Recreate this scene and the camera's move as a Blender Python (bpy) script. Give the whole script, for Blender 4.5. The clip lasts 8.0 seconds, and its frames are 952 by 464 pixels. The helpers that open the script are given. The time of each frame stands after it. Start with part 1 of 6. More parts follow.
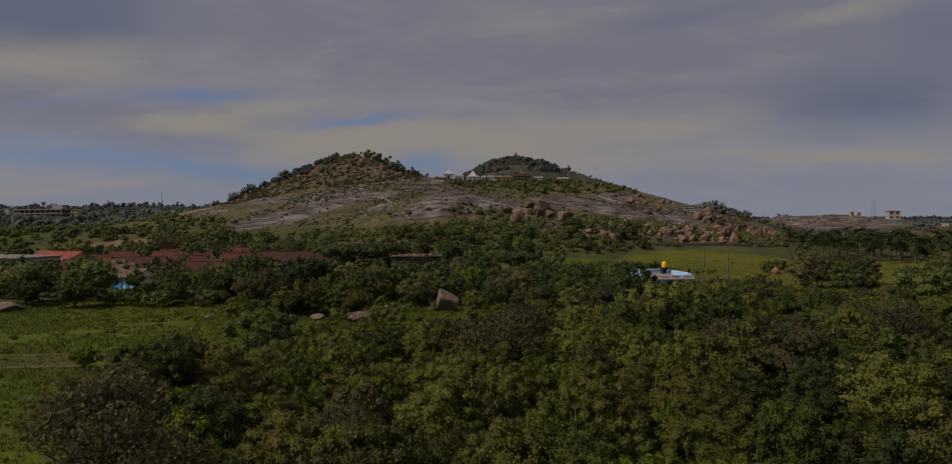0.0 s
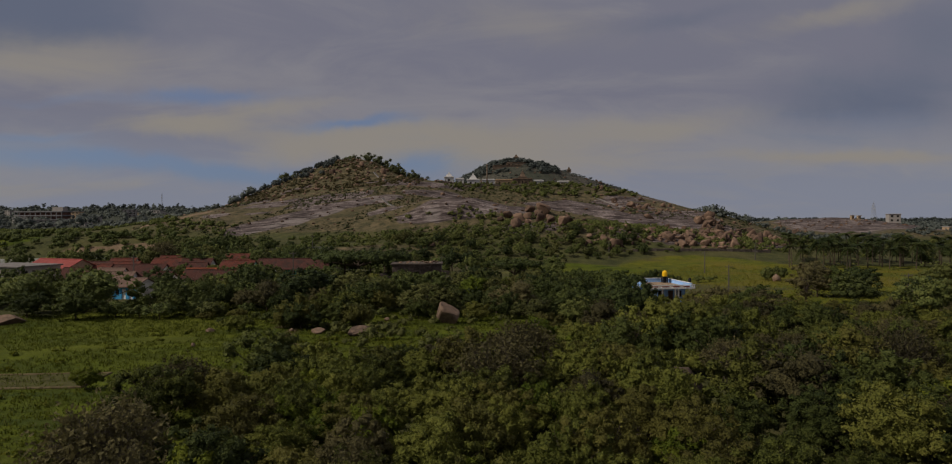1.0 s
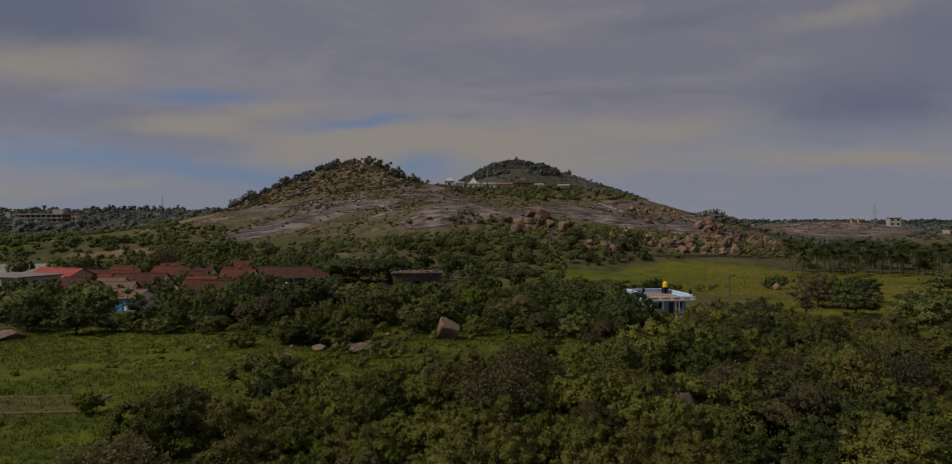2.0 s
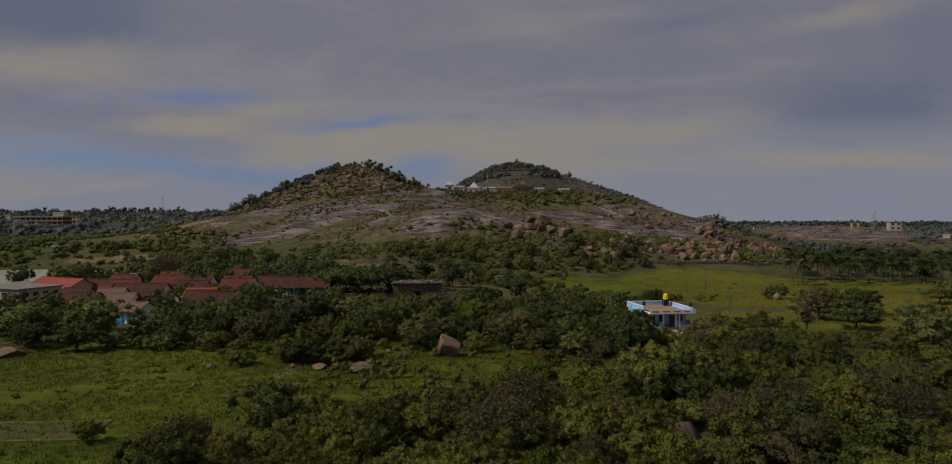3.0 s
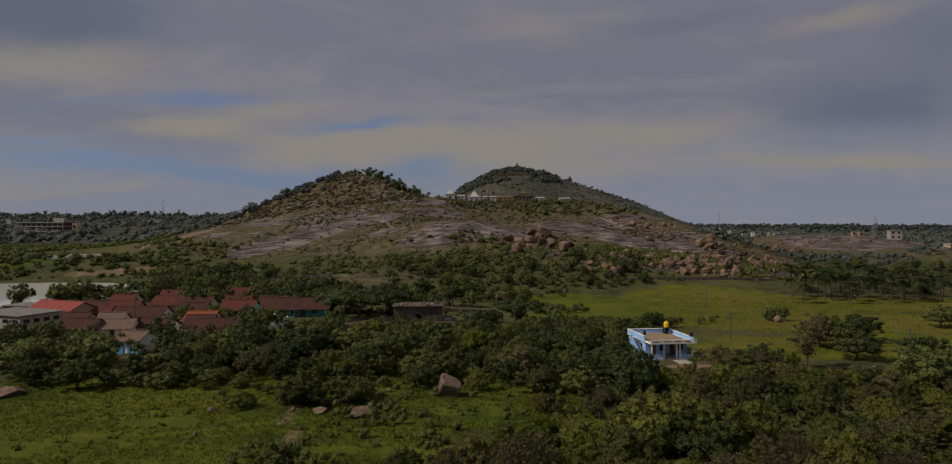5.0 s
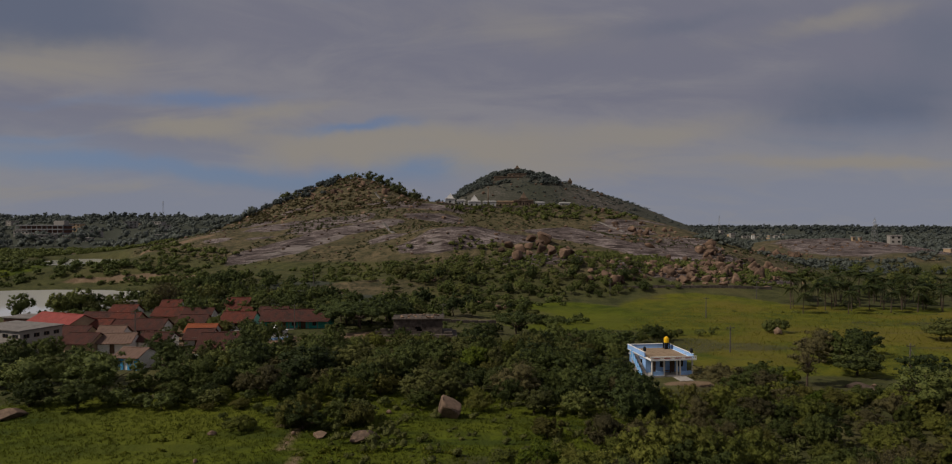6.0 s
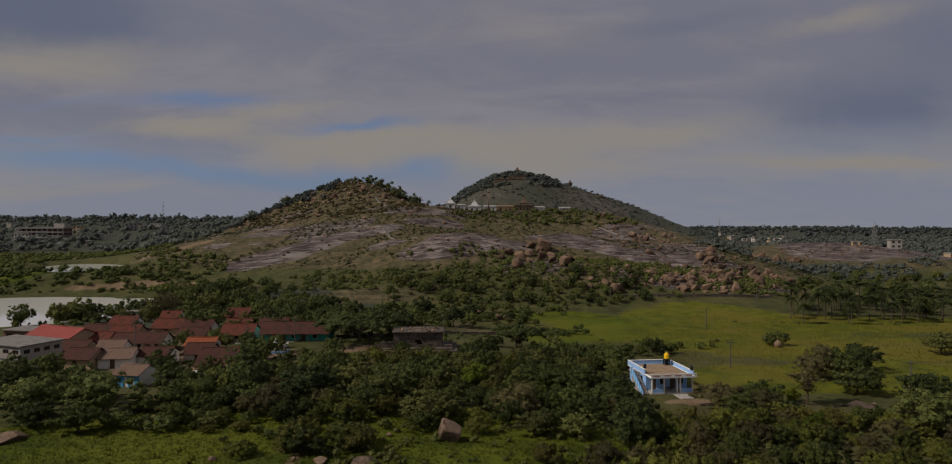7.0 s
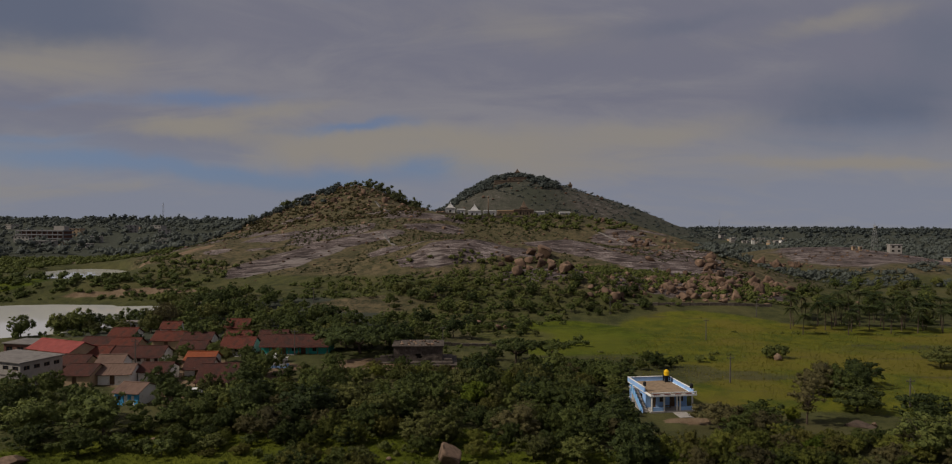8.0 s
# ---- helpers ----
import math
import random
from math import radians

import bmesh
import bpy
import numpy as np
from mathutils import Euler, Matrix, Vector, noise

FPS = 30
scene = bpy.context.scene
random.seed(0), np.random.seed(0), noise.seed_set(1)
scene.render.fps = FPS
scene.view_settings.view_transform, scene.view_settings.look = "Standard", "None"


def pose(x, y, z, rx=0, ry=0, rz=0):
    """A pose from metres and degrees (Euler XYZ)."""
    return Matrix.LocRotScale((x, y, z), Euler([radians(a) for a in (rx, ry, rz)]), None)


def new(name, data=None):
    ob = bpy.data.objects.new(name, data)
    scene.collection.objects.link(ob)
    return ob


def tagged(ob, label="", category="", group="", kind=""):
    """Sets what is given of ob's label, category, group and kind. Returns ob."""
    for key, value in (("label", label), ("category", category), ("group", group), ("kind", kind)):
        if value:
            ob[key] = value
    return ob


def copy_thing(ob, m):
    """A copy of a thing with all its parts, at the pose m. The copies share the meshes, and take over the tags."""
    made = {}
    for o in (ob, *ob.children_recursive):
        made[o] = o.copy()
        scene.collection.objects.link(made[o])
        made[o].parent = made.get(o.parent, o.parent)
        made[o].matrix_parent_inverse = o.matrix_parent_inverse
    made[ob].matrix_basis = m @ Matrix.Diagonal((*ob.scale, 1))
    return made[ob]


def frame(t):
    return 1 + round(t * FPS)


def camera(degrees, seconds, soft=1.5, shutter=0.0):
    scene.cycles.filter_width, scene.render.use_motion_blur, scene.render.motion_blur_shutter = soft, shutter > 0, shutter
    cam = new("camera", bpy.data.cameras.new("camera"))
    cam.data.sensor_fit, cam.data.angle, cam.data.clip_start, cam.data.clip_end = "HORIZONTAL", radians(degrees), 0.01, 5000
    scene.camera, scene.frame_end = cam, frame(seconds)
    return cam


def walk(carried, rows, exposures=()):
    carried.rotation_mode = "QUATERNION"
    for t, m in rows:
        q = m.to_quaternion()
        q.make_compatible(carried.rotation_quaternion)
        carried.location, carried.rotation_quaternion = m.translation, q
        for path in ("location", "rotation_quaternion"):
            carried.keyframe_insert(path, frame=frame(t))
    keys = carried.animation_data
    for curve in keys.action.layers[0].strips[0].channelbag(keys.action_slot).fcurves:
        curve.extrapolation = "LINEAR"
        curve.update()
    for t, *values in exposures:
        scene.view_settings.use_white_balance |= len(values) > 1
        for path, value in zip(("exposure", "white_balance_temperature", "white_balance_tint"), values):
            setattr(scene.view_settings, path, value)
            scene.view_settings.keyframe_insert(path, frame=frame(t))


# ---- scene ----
# camera: a drone that rises straight up from 11 m to 31 m above the fields
cam = camera(74.0, 8.0, soft=1.1)
ROWS = [  # seconds, x, y, z, pitch, turn to the left, lean to the left
    (0.0, -0.07, 0.06, 11.47, -1.039, -0.02, -0.20),
    (0.5, -0.10, 0.07, 12.19, -1.002, -0.01, -0.19),
    (1.0, -0.12, 0.09, 13.03, -0.963, 0.00, -0.17),
    (1.5, -0.15, 0.10, 13.94, -0.922, 0.01, -0.15),
    (2.0, -0.16, 0.11, 14.91, -0.880, 0.02, -0.13),
    (2.5, -0.19, 0.12, 15.95, -0.838, 0.03, -0.11),
    (3.0, -0.20, 0.14, 17.05, -0.797, 0.04, -0.08),
    (3.5, -0.22, 0.15, 18.21, -0.757, 0.04, -0.06),
    (4.0, -0.24, 0.15, 19.42, -0.720, 0.05, -0.03),
    (4.5, -0.26, 0.16, 20.69, -0.686, 0.06, -0.01),
    (5.0, -0.29, 0.18, 22.03, -0.657, 0.06, 0.02),
    (5.5, -0.31, 0.19, 23.40, -0.632, 0.06, 0.05),
    (6.0, -0.33, 0.20, 24.84, -0.613, 0.06, 0.08),
    (6.5, -0.35, 0.21, 26.32, -0.601, 0.06, 0.11),
    (7.0, -0.38, 0.22, 27.86, -0.597, 0.07, 0.14),
    (7.5, -0.39, 0.22, 29.45, -0.601, 0.06, 0.17),
    (8.0, -0.41, 0.24, 31.10, -0.613, 0.06, 0.20),
]
walk(cam, [(t, pose(x, y, z, 90 + pitch, 0, turn) @ pose(0, 0, 0, 0, 0, lean)) for t, x, y, z, pitch, turn, lean in ROWS],
     exposures=[(0.0, 0.0), (8.0, 0.0)])

# light: low hazy sun from the left and behind, sky with thin streaky cloud
SUN_ELEV, SUN_AZ = radians(44), radians(-106)      # azimuth from straight ahead, clockwise
to_sun = Vector((math.sin(SUN_AZ) * math.cos(SUN_ELEV), math.cos(SUN_AZ) * math.cos(SUN_ELEV), math.sin(SUN_ELEV)))
sun_data = bpy.data.lights.new("sun", "SUN")
sun_data.energy, sun_data.angle, sun_data.color = 2.7, radians(3.0), (1.0, 0.915, 0.79)
sun = new("sun", sun_data)
sun.matrix_basis = Matrix.Translation((-400, -200, 300)) @ to_sun.to_track_quat("Z", "Y").to_matrix().to_4x4()


class Nodes:
    """Short spelling for node trees."""

    def __init__(self, tree):
        self.tree = tree
        tree.nodes.clear()

    def add(self, kind, values=None, **props):
        n = self.tree.nodes.new(kind)
        for k, v in props.items():
            setattr(n, k, v)
        for k, v in (values or {}).items():
            if isinstance(v, bpy.types.NodeSocket):
                self.tree.links.new(v, n.inputs[k])
            else:
                n.inputs[k].default_value = v
        return n

    def link(self, a, b):
        self.tree.links.new(a, b)

    def math(self, op, a, b=0.0, clamp=False):
        n = self.add("ShaderNodeMath", {0: a, 1: b}, operation=op, use_clamp=clamp)
        return n.outputs[0]

    def smooth(self, x, a, b, lo=0.0, hi=1.0):
        n = self.add("ShaderNodeMapRange", {"Value": x, "From Min": a, "From Max": b, "To Min": lo, "To Max": hi}, interpolation_type="SMOOTHSTEP")
        return n.outputs["Result"]

    def mix(self, f, a, b, blend="MIX"):
        n = self.add("ShaderNodeMix", data_type="RGBA", blend_type=blend)
        for i, v in ((0, f), (6, a), (7, b)):
            if isinstance(v, bpy.types.NodeSocket):
                self.link(v, n.inputs[i])
            else:
                n.inputs[i].default_value = (*v, 1) if isinstance(v, tuple) and len(v) == 3 else v
        return n.outputs[2]

    def noise(self, vec, scale, detail=4, rough=0.55, dist=0.0):
        n = self.add("ShaderNodeTexNoise", {"Scale": scale, "Detail": detail, "Roughness": rough, "Distortion": dist})
        if vec is not None:
            self.link(vec, n.inputs["Vector"])
        return n.outputs["Fac"]


world = bpy.data.worlds.new("sky")
scene.world = world
world.use_nodes = True
N = Nodes(world.node_tree)
sky = N.add("ShaderNodeTexSky", sky_type="NISHITA", sun_disc=False, sun_elevation=SUN_ELEV, sun_rotation=SUN_AZ, altitude=900, air_density=1.2, dust_density=2.0)
way = N.add("ShaderNodeTexCoord").outputs["Generated"]
part3 = N.add("ShaderNodeSeparateXYZ", {0: way})
up = N.math("MAXIMUM", part3.outputs["Z"], 0.0)
# high thin cloud over the whole sky, drawn out by the wind
lift = N.math("ADD", up, 0.22)
flat = N.add("ShaderNodeCombineXYZ", {0: N.math("DIVIDE", part3.outputs["X"], lift), 1: N.math("DIVIDE", part3.outputs["Y"], lift), 2: 0.0}).outputs[0]
turned = N.add("ShaderNodeMapping", {"Vector": flat, "Rotation": (0, 0, radians(-25)), "Scale": (0.55, 0.9, 1), "Location": (2.3, 0.4, 0)}).outputs[0]
big = N.noise(turned, 0.9, 4, 0.5, 0.6)
fine = N.noise(turned, 3.4, 7, 0.62, 0.9)
body = N.math("ADD", N.math("MULTIPLY", big, 0.62), N.math("MULTIPLY", fine, 0.38))
# direction as slopes across and up, bent by slow noise so that streaks get soft ragged edges
ahead = N.math("MAXIMUM", part3.outputs["Y"], 0.2)
bend = N.add("ShaderNodeTexNoise", {"Vector": way, "Scale": 5.0, "Detail": 5.0, "Roughness": 0.6})
shift = N.add("ShaderNodeSeparateColor", {0: bend.outputs["Color"]})
across = N.math("ADD", N.math("DIVIDE", part3.outputs["X"], ahead), N.math("MULTIPLY", N.math("SUBTRACT", shift.outputs[0], 0.5), 0.26))
above = N.math("ADD", N.math("DIVIDE", part3.outputs["Z"], ahead), N.math("MULTIPLY", N.math("SUBTRACT", shift.outputs[1], 0.5), 0.07))


def streaks(rows):
    """Long soft streaks of the sky: across, up, half length, half height, rise, strength."""
    total = None
    for u0, w0, a, b, rise, k in rows:
        du = N.math("SUBTRACT", across, u0)
        dw = N.math("SUBTRACT", N.math("SUBTRACT", above, w0), N.math("MULTIPLY", du, rise))
        d = N.math("ADD", N.math("POWER", N.math("DIVIDE", du, a), 2.0), N.math("POWER", N.math("DIVIDE", dw, b), 2.0))
        one = N.math("MULTIPLY", N.math("EXPONENT", N.math("MULTIPLY", d, -1.0)), k)
        total = one if total is None else N.math("ADD", total, one)
    return total


gaps = streaks([(-0.45, 0.203, 0.16, 0.014, 0.0, 0.72), (-0.20, 0.157, 0.13, 0.009, 0.03, 0.7), (-0.64, 0.105, 0.24, 0.026, -0.03, 0.8),
                (-0.40, 0.085, 0.20, 0.016, -0.08, 0.7), (-0.06, 0.085, 0.13, 0.030, 0.0, 0.8), (-0.30, 0.070, 0.16, 0.022, 0.0, 0.5), (-0.72, 0.195, 0.12, 0.012, 0.0, 0.45), (-0.70, 0.14, 0.12, 0.010, 0.0, 0.5),
                (-0.20, 0.365, 0.10, 0.022, 0.0, 0.5), (0.62, 0.15, 0.16, 0.030, 0.05, 0.30)])
glow = streaks([(-0.47, 0.158, 0.17, 0.022, -0.03, 0.9), (-0.19, 0.120, 0.17, 0.028, -0.02, 0.85), (0.02, 0.135, 0.18, 0.035, 0.0, 0.55), (-0.30, 0.185, 0.12, 0.014, 0.10, 0.5),
                (-0.68, 0.26, 0.22, 0.045, 0.0, 0.65), (-0.62, 0.05, 0.25, 0.020, 0.0, 0.45), (0.60, 0.100, 0.18, 0.012, 0.02, 0.75), (0.31, 0.155, 0.16, 0.030, 0.0, 0.55),
                (0.58, 0.32, 0.16, 0.030, 0.15, 0.75), (0.10, 0.30, 0.30, 0.06, -0.1, 0.5), (0.08, 0.095, 0.26, 0.04, 0.0, 0.5)])
shade = streaks([(0.62, 0.19, 0.22, 0.06, 0.0, 0.6), (0.30, 0.315, 0.22, 0.022, 0.14, 0.5), (-0.70, 0.345, 0.26, 0.06, 0.0, 0.7), (-0.14, 0.137, 0.05, 0.008, 0.0, 0.6), (0.35, 0.055, 0.30, 0.03, 0.0, 0.2), (-0.70, 0.29, 0.20, 0.03, 0.0, 0.4), (0.74, 0.30, 0.16, 0.07, 0.0, 0.5)])
ragged = N.math("MULTIPLY", N.math("SUBTRACT", body, 0.5), 1.3)
low = N.smooth(up, 0.03, 0.19)
veil = N.mix(low, (1.60, 1.72, 2.14), (1.32, 1.33, 1.70))
veil = N.mix(N.smooth(body, 0.40, 0.60), veil, N.mix(low, (1.84, 1.85, 2.04), (1.70, 1.66, 1.88)))
veil = N.mix(N.smooth(N.math("ADD", shade, ragged), 0.1, 0.75), veil, (0.92, 1.06, 1.50))
veil = N.mix(N.smooth(N.math("ADD", glow, ragged), 0.15, 0.9), veil, (2.02, 1.85, 1.66))
blue = N.mix(0.8, sky.outputs[0], (0.46, 0.76, 1.75))
seen = N.mix(N.smooth(N.math("ADD", gaps, N.math("MULTIPLY", ragged, 1.2)), 0.10, 1.15), veil, blue)
N.link(N.add("ShaderNodeBackground", {"Color": seen, "Strength": 0.125}).outputs[0], N.add("ShaderNodeOutputWorld").inputs["Surface"])
# ---- materials ----
def material(name):
    m = bpy.data.materials.new(name)
    m.use_nodes = True
    n = Nodes(m.node_tree)
    return m, n, n.add("ShaderNodeTexCoord").outputs["Object"]


def finish(n, colour, rough=0.85, bump=None, strength=0.4, distance=0.05, metal=0.0, through_light=0.0, gloss=0.12):
    b = n.add("ShaderNodeBsdfPrincipled", {"Roughness": rough, "Metallic": metal})
    if isinstance(colour, tuple):
        b.inputs["Base Color"].default_value = (*colour, 1)
    else:
        n.link(colour, b.inputs["Base Color"])
    b.inputs["Specular IOR Level"].default_value = gloss
    if bump is not None:
        k = n.add("ShaderNodeBump", {"Strength": strength, "Distance": distance, "Height": bump})
        n.link(k.outputs[0], b.inputs["Normal"])
    shader = b.outputs[0]
    if through_light:
        t = n.add("ShaderNodeBsdfTranslucent", {"Color": colour})
        shader = n.add("ShaderNodeMixShader", {0: through_light, 1: shader, 2: t.outputs[0]}).outputs[0]
    n.link(shader, n.add("ShaderNodeOutputMaterial").inputs["Surface"])


def foliage(name, dark, mid, light, grain=5.0, rust=0.0):
    """Leaves: each plant has its own hue, each clump, spray and leaf its own shade. grain: sprays to the metre."""
    m, n, obj = material(name)
    plant = n.add("ShaderNodeObjectInfo").outputs["Random"]
    leaf = n.add("ShaderNodeNewGeometry").outputs["Random Per Island"]
    clump = n.noise(obj, 0.9, 3)
    f = n.math("ADD", n.math("MULTIPLY", plant, 0.55), n.math("MULTIPLY", clump, 0.85))
    f = n.math("ADD", f, n.math("MULTIPLY", leaf, 0.18))
    fine = n.noise(obj, grain, 3, 0.65)
    f = n.math("ADD", f, n.math("MULTIPLY", n.math("SUBTRACT", fine, 0.5), 1.2))
    c = n.mix(n.smooth(f, 0.40, 0.85), dark, mid)
    c = n.mix(n.smooth(f, 0.80, 1.20), c, light)
    if rust:  # some plants are dry and brownish
        odd = n.math("FRACT", n.math("MULTIPLY", plant, 7.31))
        c = n.mix(n.math("MULTIPLY", n.smooth(n.math("ADD", odd, n.math("MULTIPLY", clump, 0.3)), 0.65, 1.05), rust), c, (0.125, 0.085, 0.034))
    finish(n, c, 0.6, fine, 1.0, 0.4, through_light=0.25)
    return m


def plain(name, colour, spread=0.25, scale=1.5, rough=0.85, bump=0.3, dirt=None, metal=0.0):
    """A painted, plastered or wooden surface with stains at two scales."""
    m, n, obj = material(name)
    a, b = n.noise(obj, scale, 5, 0.6), n.noise(obj, scale * 9, 4, 0.6)
    f = n.math("ADD", n.math("MULTIPLY", a, 0.7), n.math("MULTIPLY", b, 0.3))
    lo = tuple(c * (1 - spread) for c in colour)
    hi = tuple(min(0.9, c * (1 + spread)) for c in colour)
    c = n.mix(n.smooth(f, 0.3, 0.7), lo, hi)
    if dirt:
        c = n.mix(n.smooth(a, 0.52, 0.72, 0, 0.75), c, dirt)
    finish(n, c, rough, b, bump, 0.02, metal)
    return m


def stone(name, dark, mid, light, scale=0.35):
    """Weathered granite: warm faces, grey streaks, lichen."""
    m, n, obj = material(name)
    own = n.add("ShaderNodeObjectInfo").outputs["Random"]
    isle = n.add("ShaderNodeNewGeometry").outputs["Random Per Island"]
    a, b = n.noise(obj, scale, 5, 0.6, 0.4), n.noise(obj, scale * 8, 6, 0.65)
    f = n.math("ADD", n.math("MULTIPLY", a, 0.65), n.math("MULTIPLY", b, 0.35))
    f = n.math("ADD", f, n.math("MULTIPLY", n.math("SUBTRACT", n.math("ADD", own, isle), 0.6), 0.14))
    c = n.mix(n.smooth(f, 0.38, 0.60), dark, mid)
    c = n.mix(n.smooth(f, 0.58, 0.76), c, light)
    crack = n.add("ShaderNodeTexVoronoi", {"Vector": obj, "Scale": scale * 1.7}, feature="DISTANCE_TO_EDGE").outputs["Distance"]
    c = n.mix(n.smooth(crack, 0.0, 0.02, 0.22, 0.0), c, dark)
    finish(n, c, 0.9, n.math("ADD", b, n.smooth(crack, 0.0, 0.04, 0.0, 0.4)), 0.5, 0.10)
    return m


LEAF = {
    "scrub": foliage("scrub_leaf", (0.062, 0.075, 0.018), (0.158, 0.174, 0.034), (0.245, 0.248, 0.050), 8.0, 0.42),
    "deep": foliage("deep_leaf", (0.036, 0.050, 0.017), (0.084, 0.104, 0.027), (0.138, 0.154, 0.038), 7.0),
    "tree_olive": foliage("olive_tree_leaf", (0.054, 0.070, 0.022), (0.122, 0.146, 0.040), (0.195, 0.208, 0.058), 4.0, 0.3),
    "tree_deep": foliage("dark_tree_leaf", (0.036, 0.050, 0.018), (0.080, 0.102, 0.030), (0.136, 0.156, 0.042), 4.0),
    "bright": foliage("bright_leaf", (0.07, 0.10, 0.012), (0.15, 0.185, 0.020), (0.22, 0.235, 0.028), 8.0),
    "dry": foliage("dry_leaf", (0.060, 0.054, 0.026), (0.125, 0.110, 0.046), (0.185, 0.160, 0.066), 8.0),
    # distance haze put into the leaf colour: lighter, bluer green
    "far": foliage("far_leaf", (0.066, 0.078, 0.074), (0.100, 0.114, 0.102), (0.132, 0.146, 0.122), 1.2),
    "palm": foliage("palm_leaf", (0.026, 0.040, 0.012), (0.056, 0.072, 0.022), (0.10, 0.110, 0.030)),
    "hill": foliage("hill_leaf", (0.040, 0.050, 0.024), (0.078, 0.088, 0.038), (0.118, 0.122, 0.052), 2.0, 0.5),
}
BARK = plain("bark", (0.10, 0.075, 0.055), 0.4, 3.0)
TWIG = plain("dry_twigs", (0.10, 0.085, 0.062), 0.35, 2.0)
BOULDER = stone("granite_boulder", (0.085, 0.060, 0.045), (0.235, 0.158, 0.108), (0.36, 0.255, 0.18))
BROWN_BOULDER = stone("brown_granite", (0.040, 0.030, 0.024), (0.105, 0.076, 0.058), (0.20, 0.145, 0.110), 0.9)
RED_BOULDER = stone("red_granite", (0.048, 0.034, 0.027), (0.160, 0.102, 0.070), (0.34, 0.225, 0.152), 0.55)


def ground_material():
    m, n, obj = material("ground_cover")
    m1 = n.add("ShaderNodeVertexColor", layer_name="cover").outputs["Color"]
    m2 = n.add("ShaderNodeVertexColor", layer_name="cover_b").outputs["Color"]
    s1, s2 = n.add("ShaderNodeSeparateColor", {0: m1}), n.add("ShaderNodeSeparateColor", {0: m2})
    rock, dry, rice = s1.outputs[0], s1.outputs[1], s1.outputs[2]
    soil, wood, meadow = s2.outputs[0], s2.outputs[1], s2.outputs[2]
    wide, mid, fine = n.noise(obj, 0.03, 4), n.noise(obj, 0.22, 6, 0.62), n.noise(obj, 2.2, 5, 0.65)
    f = n.math("ADD", n.math("MULTIPLY", mid, 0.6), n.math("MULTIPLY", fine, 0.4))
    grass = n.mix(n.smooth(f, 0.35, 0.65), (0.036, 0.040, 0.015), (0.088, 0.088, 0.030))
    grass = n.mix(n.smooth(wide, 0.45, 0.65, 0, 0.6), grass, (0.105, 0.090, 0.036))
    # ploughed and sown strips
    lush = n.mix(n.smooth(f, 0.38, 0.62), (0.042, 0.056, 0.004), (0.090, 0.110, 0.007))
    strips = n.noise(n.add("ShaderNodeMapping", {"Vector": obj, "Rotation": (0, 0, radians(6)), "Scale": (0.03, 0.24, 0.1)}).outputs[0], 1.0, 3, 0.6)
    lush = n.mix(n.smooth(strips, 0.50, 0.62, 0, 0.7), lush, (0.030, 0.046, 0.007))
    lush = n.mix(n.smooth(wide, 0.42, 0.62, 0, 0.6), lush, (0.118, 0.124, 0.012))
    field = n.mix(n.smooth(f, 0.36, 0.64), (0.052, 0.068, 0.008), (0.134, 0.130, 0.012))
    field = n.mix(n.smooth(wide, 0.48, 0.60, 0, 0.75), field, (0.138, 0.112, 0.018))
    heath = n.mix(n.smooth(f, 0.38, 0.60), (0.040, 0.038, 0.019), (0.158, 0.120, 0.066))
    heath = n.mix(n.smooth(wide, 0.40, 0.62, 0, 0.6), heath, (0.080, 0.072, 0.034))
    tuft = n.noise(obj, 0.55, 5, 0.7)
    heath = n.mix(n.smooth(tuft, 0.52, 0.62, 0, 0.8), heath, (0.026, 0.032, 0.014))
    streak = n.add("ShaderNodeMapping", {"Vector": obj, "Rotation": (0, 0, radians(35)), "Scale": (0.12, 0.9, 0.5)}).outputs[0]
    bleach = n.add("ShaderNodeVertexColor", layer_name="cover").outputs["Alpha"]
    bands = n.math("ADD", n.math("MULTIPLY", n.noise(streak, 0.7, 6, 0.62, 1.2), 0.65), n.math("MULTIPLY", n.noise(obj, 0.09, 4, 0.6), 0.35))
    slab = n.mix(n.smooth(bands, 0.40, 0.56), (0.036, 0.027, 0.025), (0.112, 0.086, 0.079))
    slab = n.mix(n.smooth(n.math("ADD", n.math("MULTIPLY", bands, 0.6), n.math("MULTIPLY", fine, 0.4)), 0.51, 0.60, 0, 0.95), slab, (0.34, 0.285, 0.262))
    slab = n.mix(n.math("MULTIPLY", n.smooth(n.math("ADD", bands, n.math("MULTIPLY", n.math("SUBTRACT", bleach, 0.7), 0.10)), 0.46, 0.58, 0, 0.75), n.smooth(n.math("ADD", bleach, n.math("MULTIPLY", n.math("SUBTRACT", mid, 0.5), 1.2)), 0.2, 0.9)), slab, (0.21, 0.18, 0.165))
    earth = n.mix(n.smooth(f, 0.35, 0.65), (0.13, 0.085, 0.05), (0.24, 0.17, 0.11))
    floor = n.mix(n.smooth(f, 0.35, 0.65), (0.036, 0.041, 0.030), (0.068, 0.072, 0.050))
    ragged = n.math("MULTIPLY", n.math("SUBTRACT", fine, 0.5), 0.5)

    def over(c, mask, other):
        return n.mix(n.smooth(n.math("ADD", mask, n.math("MULTIPLY", ragged, n.math("MULTIPLY", mask, 1.2))), 0.28, 0.62), c, other)

    c = over(grass, meadow, lush)
    c = over(c, rice, field)
    c = over(c, wood, floor)
    c = over(c, dry, heath)
    c = over(c, rock, slab)
    c = over(c, soil, earth)
